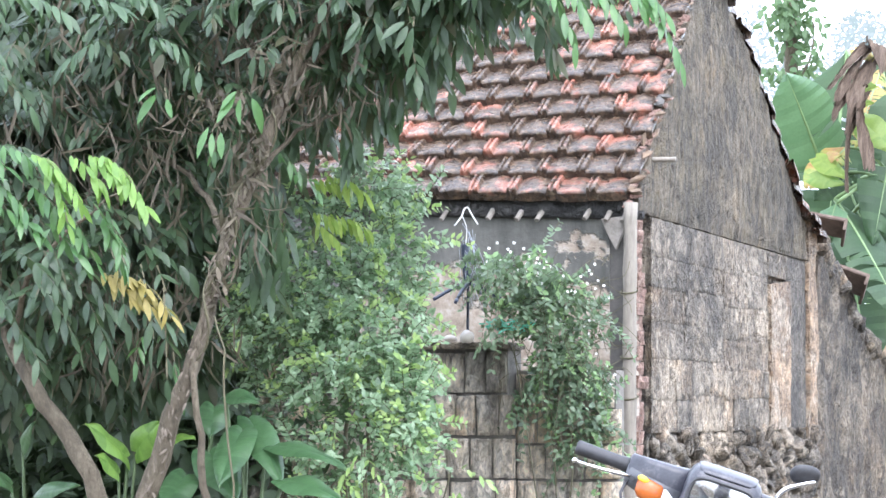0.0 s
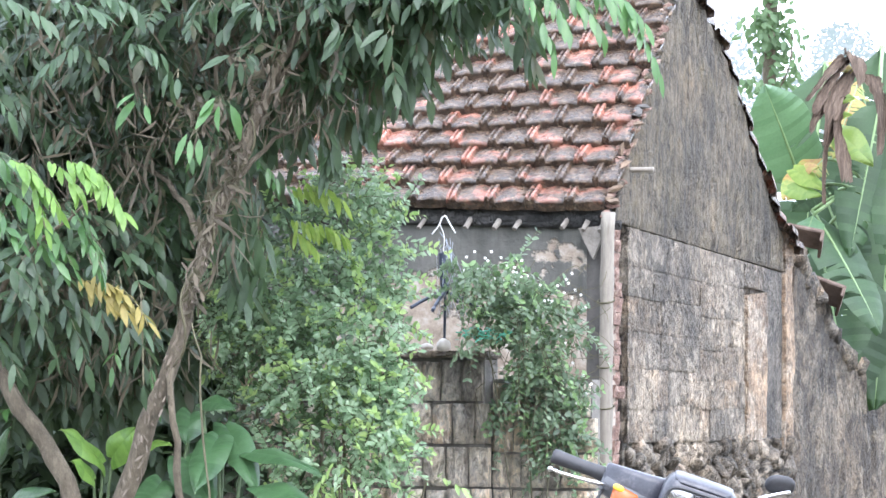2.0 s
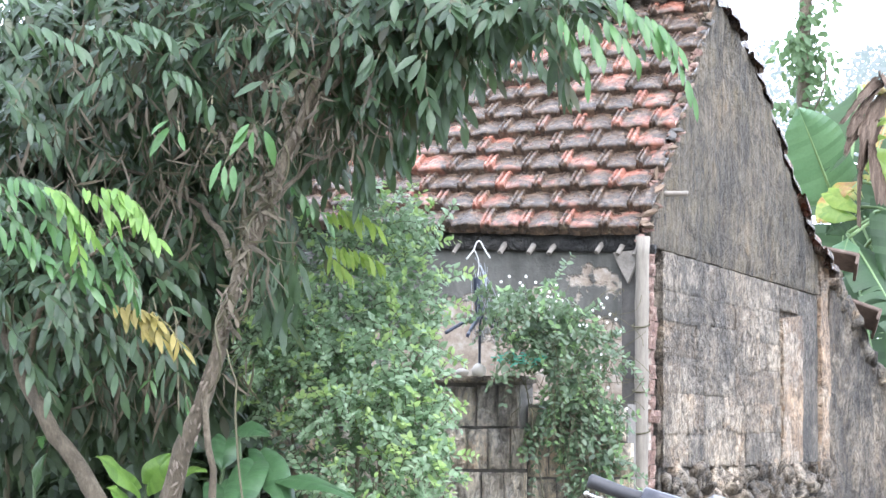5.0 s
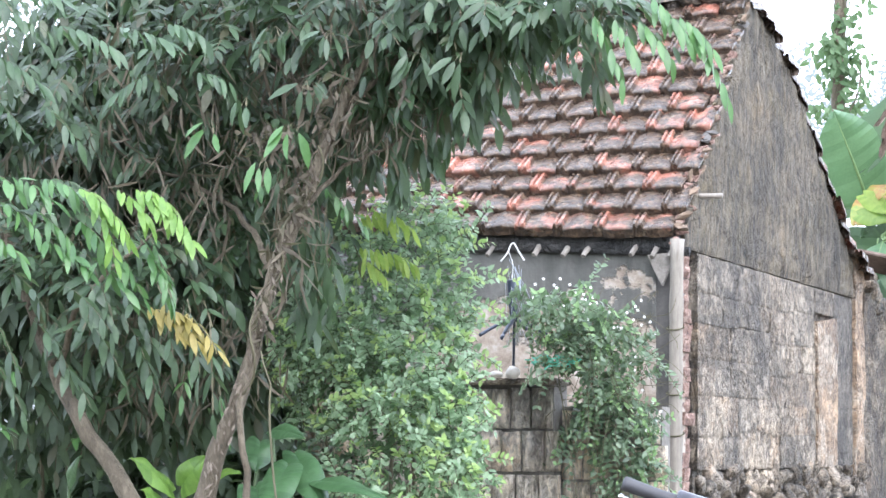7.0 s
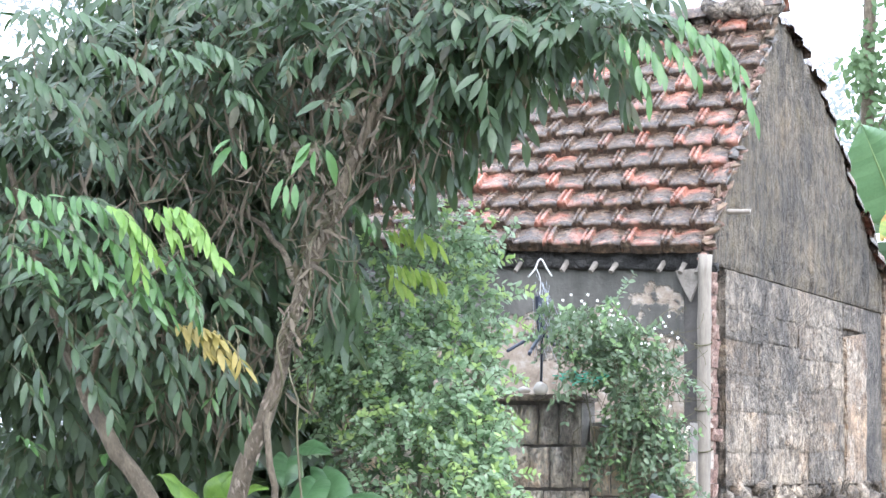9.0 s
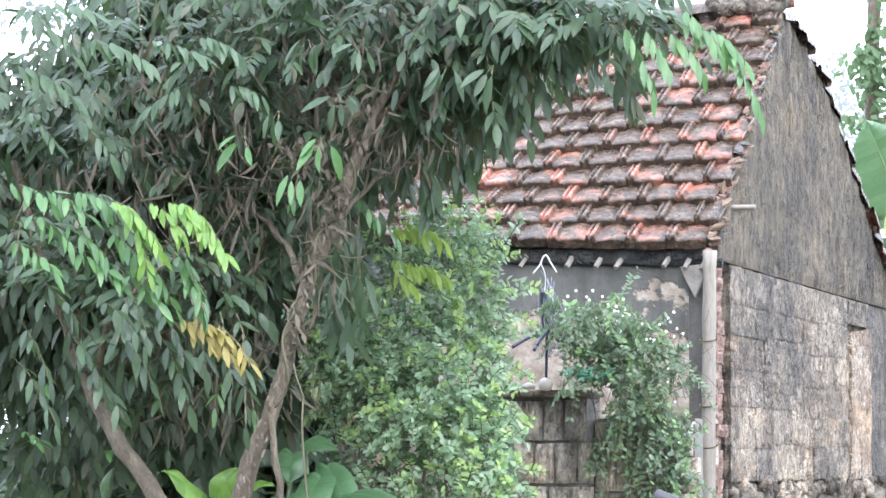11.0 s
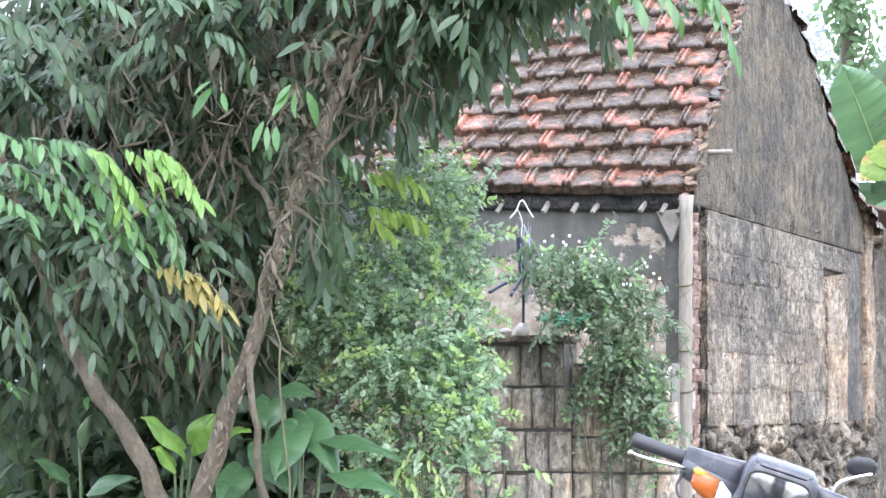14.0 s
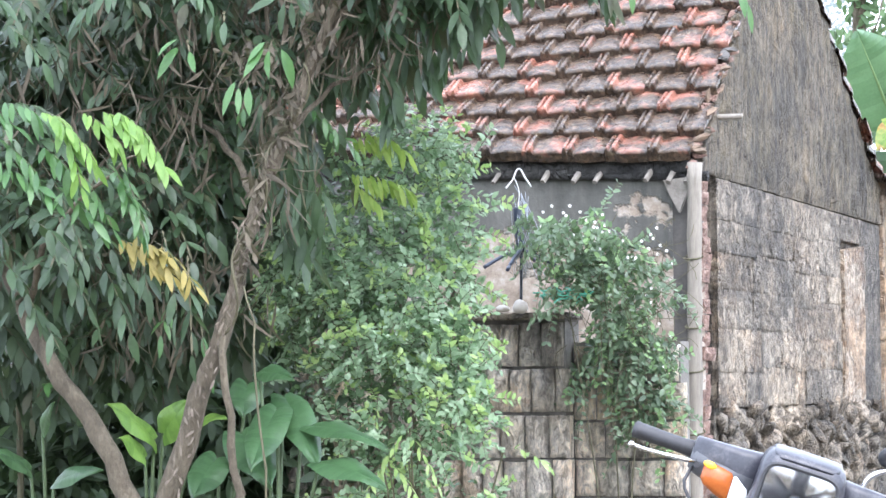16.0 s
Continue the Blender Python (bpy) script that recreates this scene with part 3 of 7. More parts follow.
# ---- eave timber ----
def bamboo(name, a, b, r, parent, nodes=5, mat=None, label=""):
    """A bamboo pole with swollen nodes."""
    a, b = Vector(a), Vector(b)
    pts, rad = [], []
    n = nodes * 4
    for i in range(n + 1):
        t = i / n
        pts.append(a.lerp(b, t) + Vector((0.004 * math.sin(5 * t), 0.004 * math.cos(4 * t), 0)))
        rad.append(r * (1.12 if i % 4 == 0 else 1.0) * (1.05 - 0.1 * t))
    return part(name, tube(pts, rad, 10), mat or MAT_BAMBOO, parent, label, smooth=True)


# the purlin's dark colour paints in the shade under the eave
bamboo("eave_purlin", (0.03, -0.01, EAVE - 0.085), (-LENGTH, -0.01, EAVE + 0.02), 0.02, house, 9, MAT_DARKPOST)
for x in (-0.05, -0.13, -0.23, -0.46, -0.56, -0.70, -0.93, -1.2, -1.5, -1.8, -2.1, -2.4, -2.7):
    dz = rnd.uniform(-0.01, 0.01)
    p0, p1 = Vector((x - 0.006, -0.075, EAVE - 0.118 + dz - 0.035 * x)), Vector((x + 0.02, 0.04, EAVE - 0.02 + dz - 0.035 * x))
    part("rafter_end", tube([p0, p0.lerp(p1, 0.5), p1], [0.011, 0.014, 0.016], 7, 0.5, int(-x * 100)), MAT_RAFTER, house)
bmk = bmesh.new()
ring = [bmk.verts.new(v) for v in ((-0.16, -0.06, 2.10), (-0.04, -0.06, 2.11), (-0.055, -0.06, 2.04), (-0.09, -0.06, 1.955), (-0.13, -0.06, 2.03))]
back = [bmk.verts.new(v.co + Vector((0.0, 0.03, 0))) for v in ring]
bmk.faces.new(ring)
bmk.faces.new(back[::-1])
for i in range(5):
    bmk.faces.new((ring[i], back[i], back[(i + 1) % 5], ring[(i + 1) % 5]))
part("bracket", bmk, MAT_RAFTER, house, "splintered pale wooden bracket")
bamboo("verge_stub", (-0.25, 0.30, 2.405), (0.12, 0.30, 2.40), 0.013, house, 2)

# bamboo pole at the corner
pole = thing("bamboo_pole", "upright grey bamboo pole tied against the house corner", "pole")
pole.matrix_world = HOUSE_M @ Matrix.Translation((-0.024, -0.075, 0))
bamboo("cane", (-0.02, 0, -0.02), (0.015, 0, 2.17), 0.033, pole, 7)
for z in (1.76, 1.46, 1.27, 1.0):
    part("tie", tube([(0.04 * math.cos(a), 0.04 * math.sin(a), z + 0.012 * math.sin(a)) for a in np.linspace(0, 6.0, 12)], 0.004, 5), MAT_TWIG, pole, "thin cord wound round the cane")

# ---- main tree ----
tree = thing("broadleaf_tree", "leaning forked tree with drooping glossy pinnate leaves beside the yard", "tree", place=(-1.106, 10.000, 0.040))
tree.matrix_world = Matrix.Translation((-1.106, 10.000, 0.016))
TREE_IN = tree.matrix_world.inverted()


def limb(name, pts, n, parent, sides=10, wobble=0.18, seed=1, mat=None):
    line = smooth_line(pts, n)
    for p in line[1:-1]:
        p[:3] += RNG.normal(0, 0.006, 3)
    bm = tube([TREE_IN @ Vector(p[:3]) for p in line], [max(p[3], 0.003) for p in line], sides, wobble, seed)
    return part(name, bm, mat or MAT_BARK, parent, smooth=True)


trunk = limb("trunk", [(*(-1.105, 10.000, 0.000), 0.085), (*(-1.120, 10.000, 0.418), 0.07), (*(-1.130, 10.000, 0.738), 0.062)], 10, tree)
limb("limb", [(*(-1.130, 10.000, 0.698), 0.0451), (*(-1.046, 9.950, 0.900), 0.0385), (*(-0.966, 9.900, 1.140), 0.0344), (*(-0.877, 9.900, 1.380), 0.0303), (*(-0.819, 9.900, 1.620), 0.0254), (*(-0.769, 9.950, 1.823), 0.0238), (*(-0.687, 10.000, 2.029), 0.0221), (*(-0.596, 10.050, 2.279), 0.0205), (*(-0.511, 10.100, 2.491), 0.0189), (*(-0.417, 10.150, 2.705), 0.0164), (*(-0.299, 10.200, 2.963), 0.0131)], 34, tree, seed=2)
limb("limb", [(*(-1.122, 10.000, 0.688), 0.0410), (*(-1.216, 10.000, 0.899), 0.0344), (*(-1.366, 10.050, 1.139), 0.0312), (*(-1.492, 10.100, 1.322), 0.0279), (*(-1.616, 10.200, 1.550), 0.0230), (*(-1.760, 10.300, 1.887), 0.0180), (*(-1.890, 10.300, 2.306), 0.0115)], 24, tree, seed=3)
limb("branch", [(*(-0.777, 10.000, 1.806), 0.014), (*(-0.906, 10.300, 2.033), 0.011), (*(-1.116, 10.500, 2.199), 0.008), (*(-1.363, 10.600, 2.273), 0.005)], 14, tree, 7, seed=4)
limb("branch", [(*(-0.542, 10.100, 2.408), 0.014), (*(-0.299, 10.200, 2.649), 0.011), (*(0.033, 10.100, 2.759), 0.008), (*(0.435, 9.900, 2.769), 0.004)], 14, tree, 7, seed=5)
limb("branch", [(*(-0.687, 10.000, 2.029), 0.012), (*(-0.546, 10.200, 2.212), 0.008), (*(-0.343, 10.300, 2.327), 0.005), (*(-0.217, 10.300, 2.390), 0.003)], 12, tree, 7, seed=6)
limb("branch", [(*(-0.579, 10.050, 2.320), 0.014), (*(-0.762, 10.300, 2.600), 0.010), (*(-1.024, 10.400, 2.784), 0.006), (*(-1.249, 10.500, 2.929), 0.004)], 12, tree, 7, seed=7)
limb("branch", [(*(-1.574, 10.200, 1.467), 0.014), (*(-1.450, 9.900, 1.700), 0.010), (*(-1.265, 9.700, 1.867), 0.006), (*(-1.097, 9.600, 1.957), 0.003)], 12, tree, 7, seed=8)
limb("stem", [(*(-0.817, 9.900, 0.028), 0.02), (*(-0.832, 9.900, 0.664), 0.017), (*(-0.836, 9.880, 0.922), 0.015), (*(-0.859, 9.860, 1.140), 0.013), (*(-0.873, 9.860, 1.279), 0.012), (*(-0.862, 9.880, 1.459), 0.011), (*(-0.799, 9.900, 1.700), 0.008), (*(-0.733, 9.950, 1.904), 0.006)], 24, tree, 7, 0.3, seed=9)
limb("hanging_vine", [(*(-0.714, 9.700, 0.674), 0.004), (*(-0.726, 9.700, 0.908), 0.004), (*(-0.743, 9.700, 1.141), 0.004), (*(-0.756, 9.700, 1.356), 0.004), (*(-0.796, 9.750, 1.534), 0.003)], 14, tree, 5, 0.2, seed=10, mat=MAT_TWIG)

LIMB = [(-1.042, 9.920, 0.901), (-0.963, 9.870, 1.140), (-0.875, 9.870, 1.379), (-0.816, 9.870, 1.618), (-0.767, 9.920, 1.821), (-0.685, 9.970, 2.027), (-0.594, 10.020, 2.276)]
for k in range(2):
    line = smooth_line([(*p, 0) for p in LIMB[2 + k:]], 40)
    pts = [TREE_IN @ Vector((p[0] + 0.03 * math.sin(i * 0.42 + 2.1 * k), p[1] - 0.03 + 0.03 * math.cos(i * 0.42 + 2.1 * k), p[2])) for i, p in enumerate(line)]
    part("climbing_vine", tube(pts, [0.0045 - 0.001 * k + 0.0008 * math.sin(i) for i in range(40)], 6, 0.3, k), MAT_BARK if k else MAT_TWIG, tree, smooth=True)

# loose bark that peels off the leaning limb
peel = Leaves()
for p in smooth_line([(*q, 0) for q in LIMB], 110):
    for _ in range(1):
        o = p[:3] + np.array([rnd.uniform(-0.028, 0.028), rnd.uniform(-0.045, -0.01), rnd.uniform(-0.02, 0.02)])
        peel.add(TREE_IN @ Vector(o), unit(np.array([RNG.normal(0, 0.45), RNG.normal(-0.25, 0.3), rnd.choice((-1, -1, 1))])), unit(np.array([RNG.normal(0, 0.5), -1, 0.2])), rnd.uniform(0.015, 0.045), rnd.uniform(0.005, 0.012), 0, rnd.uniform(-0.4, 0.3))
peel.build("loose_bark", [MAT_PEEL], tree, "grey-brown peeling strips of bark")["kind"] = "stuff"

# crown: haze-lightened inner leaves, fronds on the boughs, and hanging bunches (centre, half sizes, number)
INNER = [
    ((-1.08, 11.20, 3.16), (0.75, 0.30, 0.11), 130),
    ((-0.16, 10.60, 3.07), (0.64, 0.30, 0.10), 100),
    ((-1.65, 11.30, 2.83), (0.25, 0.20, 0.14), 60),
    ((-1.75, 11.40, 2.69), (0.39, 0.20, 0.25), 150),
    ((-1.94, 11.30, 2.32), (0.30, 0.20, 0.14), 70),
    ((-1.34, 11.40, 2.97), (0.46, 0.20, 0.16), 90),
    ((0.12, 10.40, 2.92), (0.29, 0.20, 0.08), 40),
    ((-1.14, 11.40, 2.08), (0.25, 0.20, 0.21), 220),
    ((-0.88, 11.30, 2.19), (0.18, 0.20, 0.16), 40),
    ((-1.36, 11.30, 2.32), (0.37, 0.20, 0.18), 200),
    ((-0.32, 10.90, 2.73), (0.18, 0.20, 0.22), 50),
    ((-0.12, 10.70, 2.86), (0.24, 0.20, 0.15), 150),
    ((-0.52, 11.00, 2.48), (0.16, 0.15, 0.13), 12),
    ((-1.69, 11.60, 1.34), (0.61, 0.20, 0.16), 70),
    ((-1.05, 11.50, 1.81), (0.16, 0.15, 0.26), 90),
    ((-2.01, 11.40, 2.57), (0.37, 0.30, 0.30), 130),
    ((-1.48, 11.30, 2.60), (0.37, 0.30, 0.34), 260),
    ((-1.02, 11.30, 2.72), (0.37, 0.30, 0.43), 300),
    ((-0.65, 11.20, 2.80), (0.27, 0.25, 0.38), 220),
    ((-1.21, 11.30, 3.04), (0.53, 0.30, 0.18), 160),
    ((-0.50, 11.00, 3.09), (0.53, 0.30, 0.13), 70),
    ((-1.83, 11.20, 1.93), (0.45, 0.30, 0.34), 260),
    ((-1.35, 11.20, 1.88), (0.29, 0.30, 0.38), 240),
    ((-1.77, 11.30, 1.52), (0.43, 0.25, 0.18), 80),
    ((-1.19, 11.30, 1.59), (0.21, 0.20, 0.25), 90),
    ((-2.38, 11.20, 2.27), (0.34, 0.40, 0.79), 260),
    ((-1.43, 11.20, 3.49), (1.36, 0.50, 0.27), 40)]
OUTER = [
    ((-0.93, 10.30, 2.97), (0.69, 0.30, 0.09), 44),
    ((0.05, 10.00, 2.94), (0.48, 0.20, 0.07), 36),
    ((-1.77, 10.00, 2.83), (0.12, 0.15, 0.08), 6),
    ((0.22, 9.90, 2.83), (0.22, 0.20, 0.09), 18),
    ((0.37, 9.80, 2.76), (0.12, 0.15, 0.06), 12),
    ((-0.26, 10.20, 2.61), (0.16, 0.20, 0.19), 26),
    ((-0.13, 10.10, 2.70), (0.18, 0.20, 0.14), 34),
    ((0.05, 10.00, 2.83), (0.22, 0.20, 0.08), 26),
    ((-0.42, 10.30, 2.46), (0.15, 0.20, 0.12), 10),
    ((-1.08, 10.60, 2.02), (0.19, 0.20, 0.17), 30),
    ((-1.56, 10.60, 2.43), (0.34, 0.20, 0.15), 30),
    ((-1.12, 10.50, 2.52), (0.25, 0.20, 0.21), 30),
    ((-0.69, 10.50, 2.29), (0.13, 0.15, 0.11), 8),
    ((-1.71, 10.30, 2.56), (0.23, 0.30, 0.15), 18),
    ((-1.32, 10.40, 2.70), (0.38, 0.30, 0.17), 36),
    ((-0.85, 10.30, 2.77), (0.35, 0.30, 0.19), 40),
    ((-0.46, 10.20, 2.78), (0.25, 0.30, 0.16), 34),
    ((-1.05, 10.50, 2.25), (0.25, 0.25, 0.19), 22),
    ((-0.77, 10.40, 2.43), (0.21, 0.20, 0.17), 14),
    ((-1.63, 10.00, 2.01), (0.30, 0.25, 0.18), 34),
    ((-1.40, 10.10, 1.81), (0.31, 0.25, 0.20), 40),
    ((-1.25, 10.40, 1.58), (0.19, 0.20, 0.19), 14),
    ((-0.15, 10.00, 2.83), (0.28, 0.25, 0.09), 18),
    ((-2.26, 10.30, 2.29), (0.31, 0.40, 0.73), 90),
    ((-1.42, 10.30, 3.24), (1.25, 0.50, 0.23), 24),
    ((-0.17, 10.00, 3.06), (0.67, 0.30, 0.12), 14)]
HANGING = [
    ((-0.22, 10.20, 2.36), (0.09, 0.10, 0.14), 40),
    ((-0.09, 10.10, 2.45), (0.06, 0.10, 0.12), 20),
    ((-0.32, 10.20, 2.15), (0.02, 0.04, 0.08), 10),
    ((0.16, 9.90, 2.69), (0.16, 0.15, 0.10), 22),
    ((0.33, 9.80, 2.72), (0.12, 0.12, 0.08), 12),
    ((-0.01, 10.00, 2.52), (0.08, 0.10, 0.12), 24),
    ((-0.34, 10.20, 2.61), (0.21, 0.20, 0.21), 90),
    ((-0.15, 10.10, 2.64), (0.16, 0.20, 0.18), 90),
    ((0.01, 10.00, 2.73), (0.18, 0.20, 0.14), 50),
    ((-0.49, 10.40, 2.32), (0.11, 0.15, 0.11), 16),
    ((-0.63, 10.20, 1.84), (0.08, 0.12, 0.21), 84),
    ((-0.72, 10.30, 2.04), (0.08, 0.12, 0.15), 34),
    ((0.37, 9.70, 2.56), (0.03, 0.06, 0.11), 26),
    ((-0.34, 10.20, 2.22), (0.04, 0.08, 0.12), 24),
    ((-1.43, 10.20, 1.65), (0.27, 0.20, 0.19), 60),
    ((-1.07, 10.40, 2.55), (0.25, 0.20, 0.25), 60),
    ((-1.85, 10.50, 2.24), (0.19, 0.20, 0.25), 40)]
crown = Leaves()
for c, r, count in INNER:
    for _ in range(count):
        p, q = in_ball(c, r)
        d = unit(np.array([RNG.normal(0, 0.8), RNG.normal(-0.2, 0.4), RNG.normal(-0.3, 0.4)]))
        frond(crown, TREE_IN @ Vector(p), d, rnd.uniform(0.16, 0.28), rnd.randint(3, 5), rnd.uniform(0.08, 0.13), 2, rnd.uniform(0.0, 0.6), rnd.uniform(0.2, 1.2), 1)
for c, r, count in OUTER:
    for _ in range(count):
        p, q = in_ball(c, r)
        d = unit(np.array([q[0] * 0.6 + RNG.normal(0.1, 0.8), -0.3 + RNG.normal(0, 0.5), RNG.normal(-0.05, 0.35)]))
        frond(crown, TREE_IN @ Vector(p), d, rnd.uniform(0.16, 0.28), rnd.randint(4, 7), rnd.uniform(0.06, 0.10), 0, rnd.uniform(0.1, 0.6), rnd.uniform(0.0, 0.7), 1, (0.30, 0.42), 0.16)
for c, r, count in HANGING:
    for _ in range(count):
        p, q = in_ball(c, r)
        d = unit(np.array([RNG.normal(0.05, 0.28), RNG.normal(-0.05, 0.2), -1.0]))
        ln = rnd.uniform(0.07, 0.15)
        crown.add(TREE_IN @ Vector(p), d, unit(np.array([RNG.normal(0, 0.7), -1, 0.3])), ln, ln * rnd.uniform(0.18, 0.30), 0, rnd.uniform(-0.1, 0.2))
        if rnd.random() < 0.5:
            up = Vector(p) - Vector(d) * 0.10
            crown.add(TREE_IN @ up, d, (0, -1, 0.2), 0.10, 0.005, 1, 0.0)
crown.build("crown", [MAT_CROWN, MAT_TWIG, MAT_INNER], tree, "dark glossy drooping leaflets")


def spray(name, spots, mat, blade, length, label, pairs=5, hang=0.9, droop=0.6, scatter=0.13):
    for p, d in spots:
        lv = Leaves()
        frond(lv, TREE_IN @ Vector(p), d, length * rnd.uniform(0.85, 1.15), pairs, blade, 0, droop, hang, 1, (0.24, 0.33), scatter)
        lv.build(name, [mat, MAT_TWIG], tree, label)


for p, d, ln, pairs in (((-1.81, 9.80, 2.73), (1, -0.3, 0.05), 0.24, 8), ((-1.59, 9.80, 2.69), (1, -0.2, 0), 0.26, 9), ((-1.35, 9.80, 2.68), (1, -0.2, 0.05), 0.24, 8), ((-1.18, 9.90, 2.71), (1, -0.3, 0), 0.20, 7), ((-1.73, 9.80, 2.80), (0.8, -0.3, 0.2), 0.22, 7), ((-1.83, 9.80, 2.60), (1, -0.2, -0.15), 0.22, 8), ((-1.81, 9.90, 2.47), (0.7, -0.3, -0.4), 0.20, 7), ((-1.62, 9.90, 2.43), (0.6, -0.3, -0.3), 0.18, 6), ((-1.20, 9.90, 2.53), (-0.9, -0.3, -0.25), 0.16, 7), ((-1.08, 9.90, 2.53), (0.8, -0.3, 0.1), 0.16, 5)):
    spray("pale_frond", [(p, d)], MAT_PALE, rnd.uniform(0.07, 0.105), ln, "grey-green leaflets, made paler to paint in the shine of the sky", pairs, 0.7, 0.35, 0.25)
for p, mat in (((-0.97, 9.70, 2.33), MAT_SPRAY), ((-0.69, 9.70, 2.33), MAT_SPRAY), ((-0.79, 9.70, 2.21), MAT_SPRAY), ((0.01, 9.70, 2.77), MAT_CROWN), ((-0.75, 9.70, 2.67), MAT_CROWN), ((-0.56, 9.70, 2.66), MAT_CROWN), ((-0.64, 9.70, 2.48), MAT_CROWN), ((-0.85, 9.70, 2.42), MAT_CROWN), ((-0.26, 9.70, 2.58), MAT_CROWN), ((-0.10, 9.70, 2.58), MAT_CROWN)):
    turn = rnd.uniform(-0.5, 0.5)
    for k in range(rnd.randint(3, 6)):
        a = math.radians(-200 + 50 * k) + turn + rnd.uniform(-0.3, 0.3)
        spray("leaf_spray", [(p, (math.cos(a), -0.4, 0.55 * math.sin(a) - 0.35))], mat, rnd.uniform(0.085, 0.125), 0.035, "green leaflets in a star-shaped spray", 1, 0.4, 0.2, 0.3)
spray("green_frond", [((-1.77, 9.40, 2.13), (0.9, -0.3, 0.1)), ((-1.65, 9.40, 2.11), (0.9, -0.3, 0.0)), ((-1.54, 9.40, 2.10), (0.9, -0.3, 0.1)), ((-1.69, 9.40, 2.03), (0.9, -0.3, -0.1)), ((-1.57, 9.40, 2.00), (0.9, -0.3, -0.2)), ((-1.75, 9.40, 1.94), (0.8, -0.3, -0.1)), ((-1.42, 9.40, 1.98), (0.9, -0.3, -0.4)), ((-1.32, 9.40, 1.94), (0.7, -0.3, -0.6)), ((-1.21, 9.40, 1.94), (0.6, -0.3, -0.6)), ((-1.38, 9.40, 1.85), (0.9, -0.3, -0.3)), ((-1.53, 9.40, 1.90), (0.9, -0.3, -0.1)), ((-1.15, 9.40, 1.91), (0.5, -0.3, -0.8))], MAT_SPRAY, 0.085, 0.20, "fresh green drooping leaflets", 7, 0.7, 0.45, 0.3)
# lower fronds take the dark crown green, which stands for their shade
spray("shaded_frond", [((-1.68, 9.60, 1.82), (0.9, -0.3, -0.3)), ((-1.49, 9.60, 1.76), (0.9, -0.3, -0.2)), ((-1.29, 9.60, 1.76), (0.7, -0.3, -0.5)), ((-1.74, 9.60, 1.68), (0.7, -0.3, -0.6)), ((-1.15, 9.60, 1.78), (0.4, -0.3, -0.9)), ((-1.60, 9.60, 1.65), (0.9, -0.3, -0.4)), ((-1.41, 9.60, 1.65), (0.8, -0.3, -0.5)), ((-1.25, 9.60, 1.63), (0.6, -0.3, -0.7)), ((-1.04, 9.60, 1.71), (0.3, -0.3, -0.9)), ((-1.76, 9.60, 1.55), (0.8, -0.3, -0.5)), ((-1.52, 9.60, 1.53), (0.8, -0.3, -0.4)), ((-0.96, 9.60, 1.63), (0.1, -0.3, -1.0))], MAT_CROWN, 0.10, 0.20, "leaflets in a darker green that paints in the shade", 5, 0.5, 0.6, 0.3)
spray("young_frond", [((-1.40, 9.30, 2.06), (0.9, -0.3, 0.1)), ((-1.37, 9.30, 2.06), (0.7, -0.3, -0.1)), ((-1.32, 9.30, 2.05), (0.4, -0.3, -0.6)), ((-1.21, 9.30, 2.06), (0.9, -0.3, 0.1)), ((-1.17, 9.30, 2.06), (0.9, -0.3, 0.0)), ((-1.12, 9.30, 2.04), (0.7, -0.3, -0.3)), ((-1.27, 9.30, 2.06), (0.9, -0.3, 0.0))], MAT_LIME, 0.088, 0.17, "bright lime-green young leaflets", 7, 1.0, 0.75, 0.28)
# lighter green leaflets set in dark places to imitate patches of light
spray("stray_frond", [((-0.65, 10.20, 2.17), (0.7, -0.3, -0.2)), ((-0.75, 10.20, 2.22), (-0.6, -0.3, -0.3)), ((-0.58, 10.20, 2.11), (0.8, -0.3, -0.3)), ((-1.84, 10.20, 1.24), (0.6, -0.3, 0.4)), ((-1.54, 10.20, 1.18), (0.3, -0.3, 0.6)), ((-1.86, 10.20, 1.30), (0.7, -0.3, 0.1)), ((-0.99, 10.20, 1.45), (0.2, -0.3, -0.8)), ((-1.08, 10.20, 1.53), (-0.3, -0.3, -0.8)), ((-1.78, 10.20, 1.57), (0.5, -0.3, -0.8))], MAT_SPRAY, 0.075, 0.13, "single fresh green leaflets standing in for spots of light", 3, 0.5, 0.4, 0.35)
spray("yellow_frond", [((-1.17, 9.45, 1.68), (0.9, -0.3, -0.2)), ((-1.13, 9.45, 1.70), (0.8, -0.3, -0.4)), ((-1.11, 9.45, 1.67), (0.9, -0.3, -0.1)), ((-1.05, 9.45, 1.67), (0.7, -0.3, -0.4))], MAT_YELLOW, 0.08, 0.15, "yellowing leaflets", 7, 0.6, 0.4, 0.25)
spray("backlit_frond", [((-0.52, 10.60, 2.09), (0.9, -0.3, 0.0)), ((-0.47, 10.60, 2.10), (0.9, -0.3, 0.0)), ((-0.42, 10.60, 2.08), (0.8, -0.3, -0.1)), ((-0.52, 10.60, 1.96), (0.9, -0.3, 0.0)), ((-0.46, 10.60, 1.96), (0.9, -0.3, -0.1)), ((-0.38, 10.60, 1.94), (0.8, -0.3, -0.2)), ((-0.50, 10.60, 1.93), (0.6, -0.3, -0.3))], MAT_BACKLIT, 0.078, 0.13, "yellow-green leaflets with the backlight put into their colour", 6, 1.3, 0.25, 0.25)
